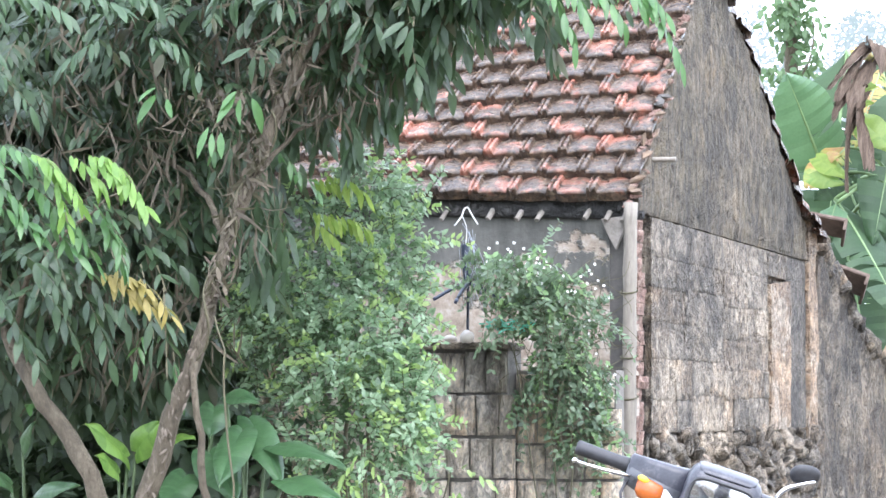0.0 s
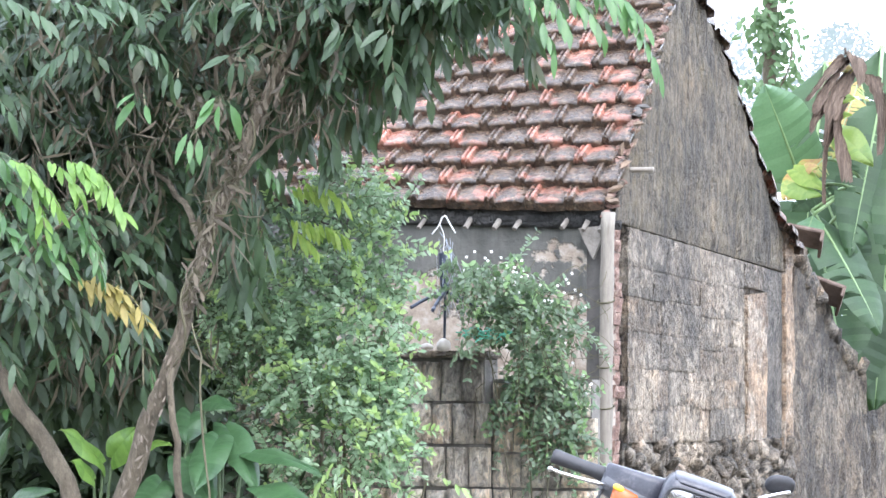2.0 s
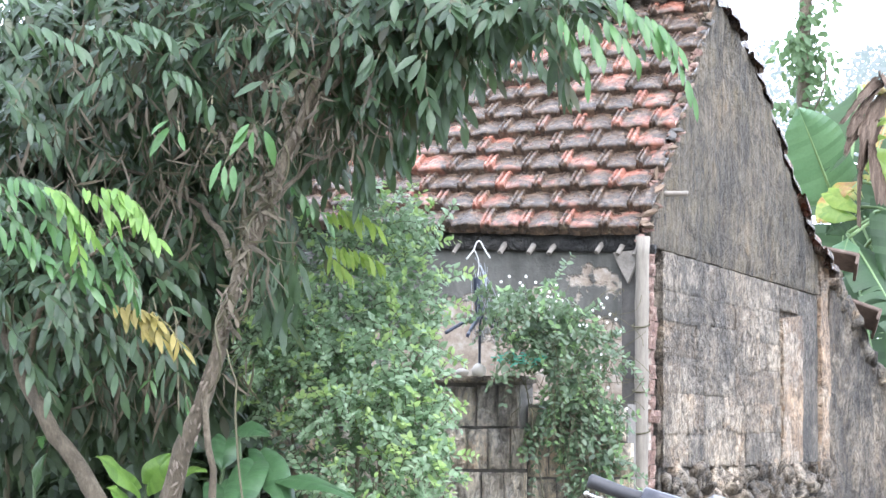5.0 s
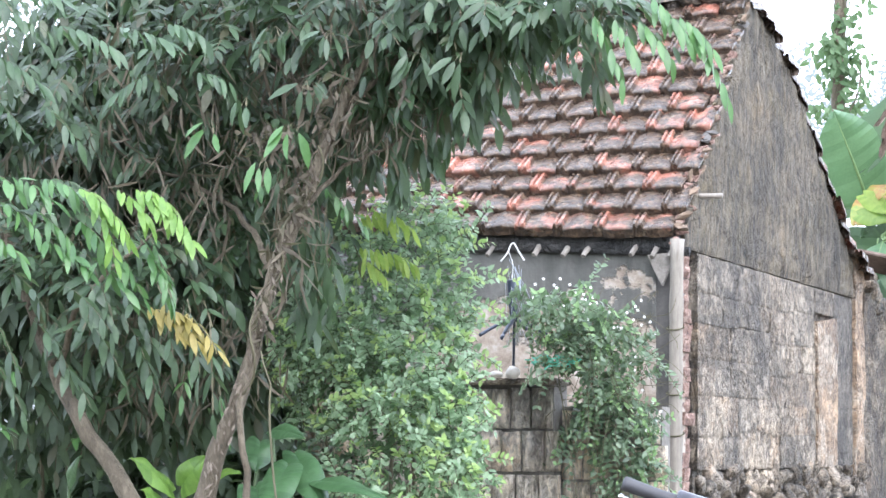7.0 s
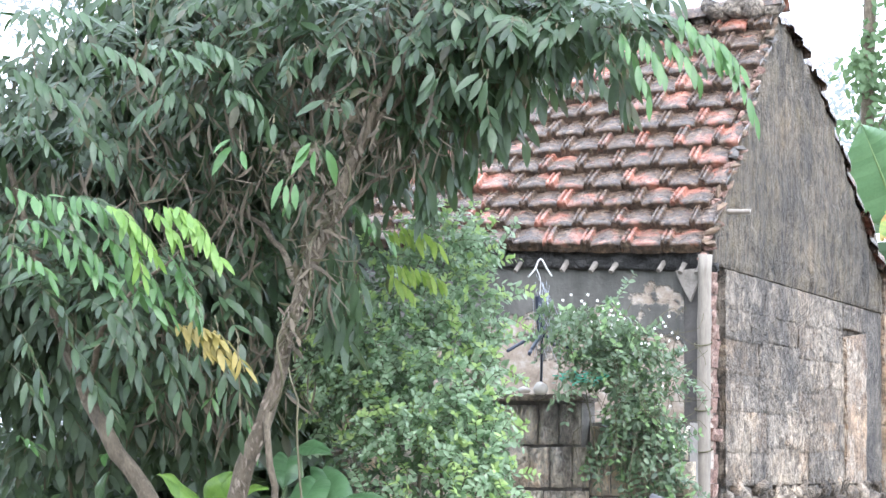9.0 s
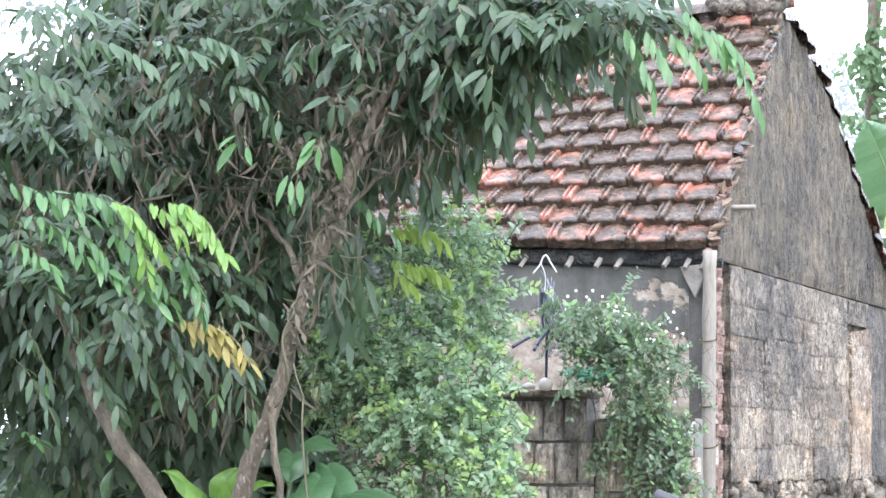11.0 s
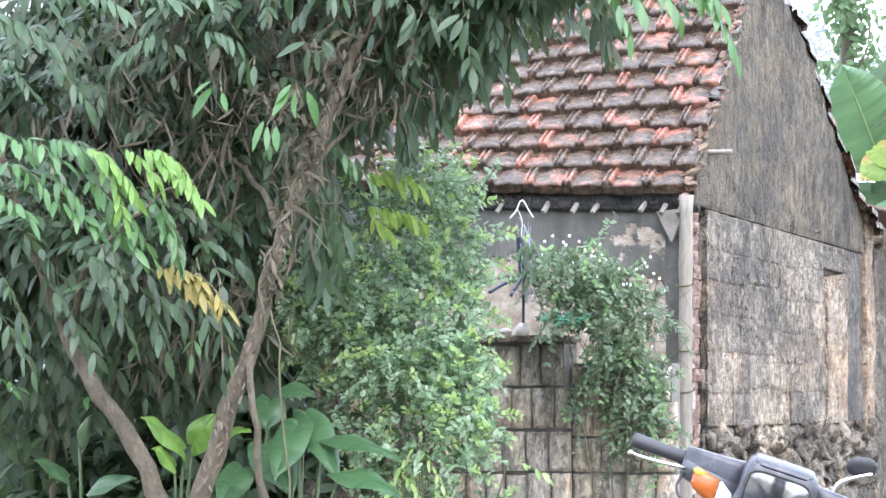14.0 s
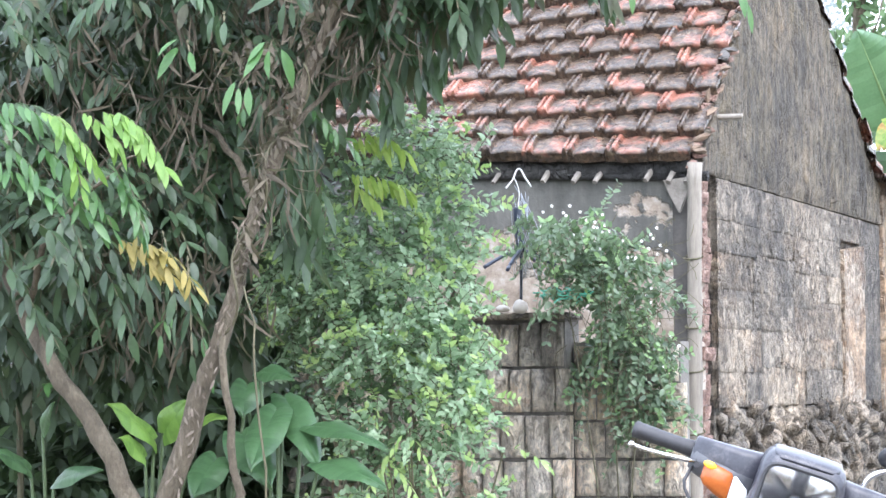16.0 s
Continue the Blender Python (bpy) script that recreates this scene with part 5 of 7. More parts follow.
# ---- banana plants behind the broken wall ----
banana = thing("banana_plant", "banana plant with broad green, yellowing and withered brown leaves", "banana plant", place=(4.083, 20.400, -0.016))
banana.matrix_world = Matrix.Translation((4.083, 20.400, -0.016))
BAN_IN = banana.matrix_world.inverted()
part("pseudostem", tube([BAN_IN @ Vector(p[:3]) for p in smooth_line([(*(4.083, 20.400, -0.016), 0), (*(3.993, 20.400, 1.077), 0), (*(3.759, 20.300, 1.978), 0), (*(3.323, 20.100, 2.826), 0)], 12)], [0.11 - 0.0075 * k for k in range(12)], 12, 0.1, 4), MAT_STALK, banana, "dull green banana stem", smooth=True)
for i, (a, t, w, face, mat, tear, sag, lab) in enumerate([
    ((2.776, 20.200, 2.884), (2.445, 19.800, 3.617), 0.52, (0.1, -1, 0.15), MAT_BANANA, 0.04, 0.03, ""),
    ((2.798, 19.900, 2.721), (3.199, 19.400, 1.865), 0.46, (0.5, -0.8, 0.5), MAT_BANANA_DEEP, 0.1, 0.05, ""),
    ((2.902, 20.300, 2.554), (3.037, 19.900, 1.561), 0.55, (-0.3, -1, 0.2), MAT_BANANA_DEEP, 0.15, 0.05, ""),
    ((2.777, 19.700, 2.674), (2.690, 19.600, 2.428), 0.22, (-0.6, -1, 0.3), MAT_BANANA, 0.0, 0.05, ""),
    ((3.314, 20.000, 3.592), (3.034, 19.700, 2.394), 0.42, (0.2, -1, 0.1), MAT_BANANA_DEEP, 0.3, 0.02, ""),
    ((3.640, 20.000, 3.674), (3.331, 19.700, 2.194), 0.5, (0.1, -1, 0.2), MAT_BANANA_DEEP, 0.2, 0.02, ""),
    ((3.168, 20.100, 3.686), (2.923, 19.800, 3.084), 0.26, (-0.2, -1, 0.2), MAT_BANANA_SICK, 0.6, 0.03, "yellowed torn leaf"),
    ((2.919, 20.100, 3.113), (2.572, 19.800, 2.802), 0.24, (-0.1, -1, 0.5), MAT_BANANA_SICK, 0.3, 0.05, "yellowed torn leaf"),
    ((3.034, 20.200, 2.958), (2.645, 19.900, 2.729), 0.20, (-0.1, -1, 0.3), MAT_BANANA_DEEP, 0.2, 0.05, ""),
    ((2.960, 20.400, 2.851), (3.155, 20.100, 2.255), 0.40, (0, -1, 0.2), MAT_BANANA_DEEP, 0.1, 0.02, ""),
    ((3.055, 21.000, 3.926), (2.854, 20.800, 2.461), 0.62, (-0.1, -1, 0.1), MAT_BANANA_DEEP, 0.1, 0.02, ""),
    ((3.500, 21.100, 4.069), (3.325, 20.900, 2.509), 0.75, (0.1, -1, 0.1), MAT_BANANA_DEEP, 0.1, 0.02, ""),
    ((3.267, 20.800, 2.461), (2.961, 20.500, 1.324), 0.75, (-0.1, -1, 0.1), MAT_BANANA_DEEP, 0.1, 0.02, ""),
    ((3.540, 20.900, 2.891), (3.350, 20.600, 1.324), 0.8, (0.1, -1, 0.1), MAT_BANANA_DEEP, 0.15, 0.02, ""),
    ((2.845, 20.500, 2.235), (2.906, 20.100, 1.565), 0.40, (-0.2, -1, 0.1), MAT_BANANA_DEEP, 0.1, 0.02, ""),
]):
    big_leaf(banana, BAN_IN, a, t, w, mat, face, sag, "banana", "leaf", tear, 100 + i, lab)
    if t[2] > 0:
        part("stalk", tube([BAN_IN @ Vector(p[:3]) for p in smooth_line([(*(3.274, 20.000, 2.778), 0), (*((np.array(a) + np.array((3.274, 20.000, 2.778))) / 2 + np.array([0, 0, 0.1])), 0), (*a, 0)], 7)], 0.014, 6), MAT_RIB, banana, smooth=True)


def withered(parent, inv, a, b, width, seed):
    """A dead strip of banana leaf, folded lengthwise and twisted."""
    rg = random.Random(seed)
    a, b = np.array(a), np.array(b)
    ax = unit(b - a)
    side0 = unit(np.cross(ax, (0, -1, 0.1)))
    deep = np.cross(side0, ax)
    verts, faces, n = [], [], 16
    for i in range(n + 1):
        u = i / n
        tw = rg.uniform(-0.15, 0.15) + 1.1 * math.sin(2.4 * u + seed)
        side = side0 * math.cos(tw) + deep * math.sin(tw)
        w = width * (0.45 + 0.75 * math.sin(math.pi * min(1, 0.15 + 0.8 * u))) * rg.uniform(0.75, 1.1)
        mid = a + (b - a) * u + side0 * 0.05 * math.sin(3 * u + seed) + np.array([0, 0, 0.10 * math.sin(math.pi * u)])
        for k in range(7):
            f = k / 6 - 0.5
            verts.append(inv @ Vector(mid + side * f * w + deep * 0.22 * width * (-1) ** k * rg.uniform(0.5, 1.0)))
    for i in range(n):
        for k in range(6):
            q = i * 7 + k
            faces.append((q, q + 1, q + 8, q + 7))
    mesh_object("dead_leaf", verts, faces, MAT_BANANA_DRY, parent, "withered brown hanging leaf", smooth=True)


for i, (a, b, w) in enumerate((((3.00, 19.55, 3.76), (2.67, 19.35, 3.45), 0.10),
                              ((2.98, 19.55, 3.77), (2.76, 19.35, 3.34), 0.09),
                              ((3.02, 19.55, 3.74), (2.85, 19.35, 3.11), 0.12),
                              ((2.96, 19.55, 3.46), (2.82, 19.35, 2.72), 0.10),
                              ((2.98, 19.55, 3.38), (2.93, 19.35, 2.88), 0.16),
                              ((3.04, 19.55, 3.76), (3.01, 19.35, 3.56), 0.12),
                              ((3.12, 19.55, 3.66), (3.16, 19.35, 3.22), 0.10),
                              ((3.16, 19.55, 3.54), (3.21, 19.35, 3.07), 0.08),
                              ((2.92, 19.55, 3.50), (2.75, 19.35, 3.20), 0.09))):
    withered(banana, BAN_IN, a, b, w, i + 3)
for i, (a, t, w, mat) in enumerate((((2.89, 19.65, 3.48), (3.04, 19.50, 3.49), 0.13, MAT_BACKLIT),
                               ((2.89, 19.65, 3.37), (3.02, 19.50, 3.37), 0.09, MAT_BACKLIT),
                               ((2.96, 19.65, 3.25), (3.17, 19.50, 3.02), 0.26, MAT_LEAFYELLOW),
                               ((2.63, 19.65, 2.99), (2.83, 19.50, 2.84), 0.16, MAT_BACKLIT),
                               ((2.59, 19.65, 2.85), (2.81, 19.50, 2.80), 0.14, MAT_LEAFYELLOW),
                               ((2.91, 19.65, 3.76), (3.04, 19.50, 3.66), 0.12, MAT_BANANA_SICK),
                               ((2.69, 19.65, 2.99), (2.79, 19.50, 3.00), 0.10, MAT_BANANA_SICK))):
    big_leaf(banana, BAN_IN, a, t, w, mat, (0.1, -1, 0.2), 0.04, "heart", "leaf_lobe", 0.0, 60 + i, "yellow-green torn lobe")

# ---- pale building behind the ridge ----
MAT_PALEWALL = m_simple("pale_blue_limewash", [(0.3, (0.50, 0.56, 0.58)), (0.7, (0.62, 0.68, 0.70))], 3, 0.8, 0.2, 0.01)
MAT_BLUETRIM = m_simple("sky_blue_paint", [(0.3, (0.12, 0.36, 0.52)), (0.7, (0.18, 0.46, 0.62))], 5, 0.5, 0.1, 0.004)
MAT_TIN = m_simple("weathered_tin", [(0.3, (0.30, 0.33, 0.35)), (0.7, (0.46, 0.49, 0.50))], 4, 0.5, 0.2, 0.01)
building = thing("outbuilding", "pale blue painted building standing behind the old house", "building", place=(0.30, 24.0, 0.0))
part("wall", boxed(bmesh.new(), (0.9, 1.5, 3.15), (1.8, 3.0, 6.3)), MAT_PALEWALL, building)
part("roof", boxed(bmesh.new(), (0.9, 1.5, 6.36), (2.0, 3.3, 0.10), bevel=0.02), MAT_TIN, building)
window = part("window", boxed(bmesh.new(), (1.63, -0.012, 5.56), (0.33, 0.03, 0.60), bevel=0.006), MAT_BLUETRIM, building, "sky-blue painted window frame")
part("shutter", boxed(bmesh.new(), (1.63, -0.035, 5.56), (0.25, 0.02, 0.50), bevel=0.006), MAT_BLUETRIM, window)

# ---- far trees ----
far_tree = thing("slender_tree", "tall slender far tree with climbing leaves on its trunk", "tree")
far_tree.matrix_world = Matrix.Translation((4.256, 34.000, 0.005))
FT_IN = far_tree.matrix_world.inverted()
part("trunk", tube([FT_IN @ Vector(p[:3]) for p in smooth_line([(*(4.270, 34.000, 0.005), 0), (*(4.268, 34.000, 3.468), 0), (*(4.255, 34.000, 5.545), 0), (*(4.310, 34.000, 7.287), 0), (*(4.314, 34.000, 9.743), 0)], 20)], [0.10 - 0.0015 * k for k in range(20)], 9, 0.25, 3), MAT_BARK, far_tree, smooth=True)
part("branch", tube([FT_IN @ Vector(p[:3]) for p in smooth_line([(*(4.280, 34.000, 5.128), 0), (*(4.471, 33.800, 5.519), 0), (*(4.508, 33.800, 5.934), 0)], 8)], 0.012, 5), MAT_BARK, far_tree)
ivy = Leaves()
for c, r, k in (((4.246, 33.900, 5.948), (0.20, 0.2, 0.55), 150), ((4.109, 33.900, 6.017), (0.25, 0.2, 0.30), 60), ((4.520, 33.900, 5.740), (0.15, 0.2, 0.5), 70), ((4.172, 33.900, 5.290), (0.35, 0.3, 0.15), 60), ((4.423, 33.900, 6.642), (0.3, 0.2, 0.4), 50), ((4.276, 34.000, 8.337), (1.2, 1.0, 1.2), 260)):
    for _ in range(k):
        p, q = in_ball(c, r)
        ivy.add(FT_IN @ Vector(p), unit(RNG.normal(0, 0.6, 3) + np.array([0, 0, -0.5])), unit(np.array([0, -1, 0.5]) + RNG.normal(0, 0.5, 3)), rnd.uniform(0.09, 0.17), rnd.uniform(0.05, 0.09), 0, 0.2)
ivy.build("crown", [MAT_FARLEAF], far_tree)

# haze is painted in: the far leaves are pale and glow by themselves
n_ = Nodes("haze_glow_leaf")
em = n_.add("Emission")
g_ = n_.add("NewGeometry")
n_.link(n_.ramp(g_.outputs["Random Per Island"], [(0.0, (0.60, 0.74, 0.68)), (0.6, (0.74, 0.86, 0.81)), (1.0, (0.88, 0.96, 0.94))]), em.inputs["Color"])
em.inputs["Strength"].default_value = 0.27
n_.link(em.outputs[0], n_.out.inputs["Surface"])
MAT_HAZEGLOW = n_.mat
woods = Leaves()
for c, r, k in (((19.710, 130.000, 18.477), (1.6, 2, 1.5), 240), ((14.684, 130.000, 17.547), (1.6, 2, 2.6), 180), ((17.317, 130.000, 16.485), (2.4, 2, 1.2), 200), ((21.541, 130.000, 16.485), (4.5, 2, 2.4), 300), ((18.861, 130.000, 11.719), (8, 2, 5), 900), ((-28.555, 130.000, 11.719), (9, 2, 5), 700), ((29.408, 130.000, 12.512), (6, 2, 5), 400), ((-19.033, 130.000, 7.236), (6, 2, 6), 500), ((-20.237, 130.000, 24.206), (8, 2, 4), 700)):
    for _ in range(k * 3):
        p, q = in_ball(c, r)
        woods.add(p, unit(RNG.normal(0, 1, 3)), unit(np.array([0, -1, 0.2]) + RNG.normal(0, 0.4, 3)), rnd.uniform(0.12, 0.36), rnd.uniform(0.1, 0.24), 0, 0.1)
tagged(woods.build("backdrop", [MAT_HAZEGLOW]), "pale far woods with the haze painted in as a glow", "backdrop", kind="structure")


# ---- small things on and by the garden wall ----
MAT_BLUE = m_simple("faded_blue_plastic", [(0.3, (0.015, 0.02, 0.035)), (0.7, (0.038, 0.05, 0.085))], 30, 0.4, 0.1, 0.002)
MAT_WIRE = m_simple("white_coated_wire", [(0.3, (0.55, 0.55, 0.54)), (0.7, (0.78, 0.78, 0.77))], 60, 0.4, 0)
MAT_NET = m_simple("green_nylon_net", [(0.3, (0.05, 0.27, 0.18)), (0.7, (0.12, 0.42, 0.30))], 40, 0.5, 0)
MAT_GREYNET = m_simple("grey_nylon_net", [(0.3, (0.22, 0.25, 0.30)), (0.7, (0.36, 0.40, 0.45))], 40, 0.5, 0)
MAT_SHELL = m_simple("pale_ceramic", [(0.3, (0.34, 0.30, 0.26)), (0.7, (0.52, 0.49, 0.45))], 14, 0.4, 0.2, 0.004)


def wire(name, pts, r, mat, parent, inv, n=14, sides=6, label=""):
    return part(name, tube([inv @ Vector(p[:3]) for p in smooth_line([(*p, 0) for p in pts], n)], r, sides), mat, parent, label, smooth=True)


WALL_TOP = (0.106, 11.950, 1.496)
hanger = thing("drying_hanger", "blue plastic drying hanger with torn net on the wall", "hanger", place=WALL_TOP)
HA = Matrix.Translation(WALL_TOP).inverted()
hanger.matrix_world = Matrix.Translation(WALL_TOP)
wire("hook", [(0.048, 11.900, 1.994), (0.077, 11.900, 2.030), (0.092, 11.900, 2.066), (0.106, 11.900, 2.071), (0.125, 11.900, 2.037), (0.149, 11.900, 1.999)], 0.0035, MAT_WIRE, hanger, HA, 18, label="bent white wire hook")
wire("neck", [(0.082, 11.900, 2.035), (0.101, 11.900, 1.982), (0.096, 11.900, 1.907)], 0.002, MAT_WIRE, hanger, HA)
wire("rod", [(0.094, 11.900, 1.916), (0.099, 11.900, 1.825), (0.108, 11.900, 1.741)], [0.019] * 14, MAT_BLUE, hanger, HA, 14, 8)
wire("post", [(0.108, 11.920, 1.746), (0.106, 11.950, 1.610), (0.104, 11.950, 1.494)], 0.006, MAT_BLUE, hanger, HA)
for a in ((-0.038, 11.750, 1.674), (0.271, 11.750, 1.658), (0.052, 11.600, 1.656), (0.161, 12.050, 1.711)):
    b = np.array((0.108, 11.900, 1.748))
    wire("arm", [b, (b * 0.5 + np.array(a) * 0.5) + np.array([0, 0, 0.008]), a], 0.008, MAT_BLUE, hanger, HA)
for i in range(14):
    a = np.array((0.099, 11.900, 1.945)) + RNG.normal(0, 0.025, 3)
    b = np.array((0.105, 11.850, 1.654)) + np.array([rnd.uniform(-0.09, 0.12), rnd.uniform(-0.08, 0.08), rnd.uniform(-0.03, 0.06)])
    wire("net_strand", [a, (a + b) / 2 + RNG.normal(0, 0.02, 3), b], 0.0011, MAT_GREYNET, hanger, HA, 7, 3)


def lump(name, at, size, mat, label, cat, seed):
    bm = bmesh.new()
    bmesh.ops.create_icosphere(bm, subdivisions=3, radius=1.0)
    for v in bm.verts:
        k = 1 + 0.14 * noise.noise(v.co * 1.6 + Vector((seed, 0, 0)))
        v.co = Vector((v.co.x * size[0] * k, v.co.y * size[1] * k, max(v.co.z, -0.8) * size[2] * k + size[2] * 0.78))
    ob = part(name, bm, mat, None, smooth=True)
    ob.matrix_world = Matrix.Translation(at)
    return tagged(ob, label, cat)


lump("pale_shell", (0.031, 11.900, 1.500), (0.028, 0.025, 0.016), MAT_SHELL, "small pale shell on top of the garden wall", "shell", 1)
lump("pale_gourd", (0.101, 11.850, 1.494), (0.030, 0.028, 0.030), MAT_SHELL, "small pale gourd on top of the garden wall", "gourd", 4)
net = bmesh.new()
for i in range(40):
    a = Vector((0.264, 11.750, 1.560)) + Vector((rnd.uniform(-0.10, 0.10), rnd.uniform(-0.05, 0.05), rnd.uniform(-0.02, 0.02)))
    b = a + Vector((rnd.uniform(-0.06, 0.06), rnd.uniform(-0.03, 0.03), rnd.uniform(-0.02, 0.02)))
    t_ = tube([a, a.lerp(b, 0.5) + Vector((0, 0, rnd.uniform(-0.01, 0.015))), b], 0.003, 4)
    tm = bpy.data.meshes.new("tmp")
    t_.to_mesh(tm)
    t_.free()
    net.from_mesh(tm)
    bpy.data.meshes.remove(tm)
tagged(part("green_net", net, MAT_NET), "crumpled green nylon net caught in the climber", "net")


# ---- motorbike ----
MAT_PAINT = m_simple("dusty_navy_paint", [(0.3, (0.018, 0.019, 0.027)), (0.5, (0.036, 0.037, 0.048)), (0.7, (0.10, 0.10, 0.112))], 26, 0.32, 0.05, 0.002)
MAT_BLACK = m_simple("black_rubber", [(0.3, (0.012, 0.012, 0.014)), (0.7, (0.04, 0.04, 0.045))], 40, 0.55, 0.2, 0.002)
MAT_GREYP = m_simple("grey_plastic", [(0.3, (0.04, 0.043, 0.05)), (0.7, (0.085, 0.088, 0.098))], 30, 0.45, 0.1, 0.002)
MAT_CHROME = m_simple("worn_chrome", [(0.3, (0.55, 0.55, 0.56)), (0.7, (0.78, 0.78, 0.79))], 30, 0.18, 0.05, 0.001, metal=1.0)
MAT_AMBER = m_simple("amber_lens", [(0.3, (0.24, 0.055, 0.012)), (0.7, (0.44, 0.125, 0.022))], 18, 0.15, 0.1, 0.002)
MAT_AMBERTOP = m_simple("yellow_lens", [(0.3, (0.80, 0.50, 0.03)), (0.7, (0.95, 0.65, 0.06))], 18, 0.15, 0)
MAT_LENSWHITE = m_simple("milky_lens", [(0.3, (0.55, 0.57, 0.56)), (0.7, (0.80, 0.82, 0.82))], 18, 0.12, 0.1, 0.002)
n_ = Nodes("clear_lamp_glass")
n_.done((0.03, 0.03, 0.03), 0.05)
clear, blend = n_.add("BsdfTransparent"), n_.add("MixShader")
blend.inputs[0].default_value = 0.12
n_.link(clear.outputs[0], blend.inputs[1])
n_.link(n_.bsdf.outputs[0], blend.inputs[2])
n_.link(blend.outputs[0], n_.out.inputs["Surface"])
MAT_GLASS = n_.mat
MAT_REFLECT = m_simple("silvered_reflector", [(0.3, (0.70, 0.70, 0.70)), (0.7, (0.92, 0.92, 0.92))], 30, 0.12, 0.15, 0.004, metal=1.0)

bike = thing("motorbike", "dark blue step-through motorbike leaning on its side stand", "motorbike")
H0 = 1.048
LEAN_M = pose(0, 0, 0, 0, 18.5, -4)
head = LEAN_M @ Vector((0, -0.13, H0))
bike_at = Vector((0.602, 6.150, 0.994)) - head
bike.matrix_world = Matrix.Translation((bike_at.x, bike_at.y, 0.0)) @ LEAN_M


def loft(rings, cap=True):
    """Joins closed rings of points into a skin."""
    bm = bmesh.new()
    rr = [[bm.verts.new(p) for p in ring] for ring in rings]
    k = len(rr[0])
    for a, b in zip(rr, rr[1:]):
        for i in range(k):
            bm.faces.new((a[i], a[(i + 1) % k], b[(i + 1) % k], b[i]))
    if cap:
        bm.faces.new(rr[0][::-1])
        bm.faces.new(rr[-1])
    return bm


def oval(cx, cy, cz, a, b, axis, n=20, power=2.6, top=1.0):
    """A rounded-box ring: half sizes a and b, across the axis."""
    out = []
    for i in range(n):
        t = 2 * math.pi * i / n
        c, s = math.cos(t), math.sin(t)
        u = a * math.copysign(abs(c) ** (2 / power), c)
        v = b * math.copysign(abs(s) ** (2 / power), s)
        if v > 0:
            u *= top
        out.append({"y": (cx + u, cy, cz + v), "x": (cx, cy + u, cz + v), "z": (cx + u, cy + v, cz)}[axis])
    return out


cowl = part("headlight_cowl", loft([oval(0, y, H0 + dz, a, b, "y", 32, 5.0, 0.93) for y, a, b, dz in ((-0.195, 0.074, 0.064, -0.012), (-0.192, 0.085, 0.076, -0.009), (-0.15, 0.091, 0.084, -0.002), (-0.09, 0.090, 0.082, 0.003), (-0.02, 0.078, 0.060, 0.006), (0.02, 0.05, 0.04, 0.0))], cap=False), MAT_PAINT, bike, smooth=True)
part("reflector", loft([oval(0, y, H0 - 0.012, a, b, "y", 32, 5.0) for y, a, b in ((-0.150, 0.006, 0.005), (-0.168, 0.045, 0.036), (-0.200, 0.070, 0.060))], cap=False), MAT_REFLECT, cowl, "silvered reflector", smooth=True)
part("lens", loft([oval(0, y, H0 - 0.012, a, b, "y", 32, 5.0) for y, a, b in ((-0.199, 0.071, 0.061), (-0.207, 0.066, 0.056), (-0.212, 0.045, 0.038), (-0.214, 0.012, 0.010))]), MAT_GLASS, cowl, "clear curved headlight lens", smooth=True)
# dark disc added to imitate the dark and bright reflections in the lamp
part("bulb_shield", loft([oval(0, y, H0 - 0.012, a, a, "y", 14, 2.0) for y, a in ((-0.160, 0.014), (-0.186, 0.014), (-0.190, 0.008))]), MAT_GREYP, cowl, "dark disc added to imitate the dark part of the reflection", smooth=True)
part("rim", tube([Vector(p) for p in oval(0, -0.198, H0 - 0.012, 0.073, 0.063, "y", 32, 5.0)] + [Vector(oval(0, -0.198, H0 - 0.012, 0.073, 0.063, "y", 32, 5.0)[0])], 0.005, 6), MAT_BLACK, cowl)
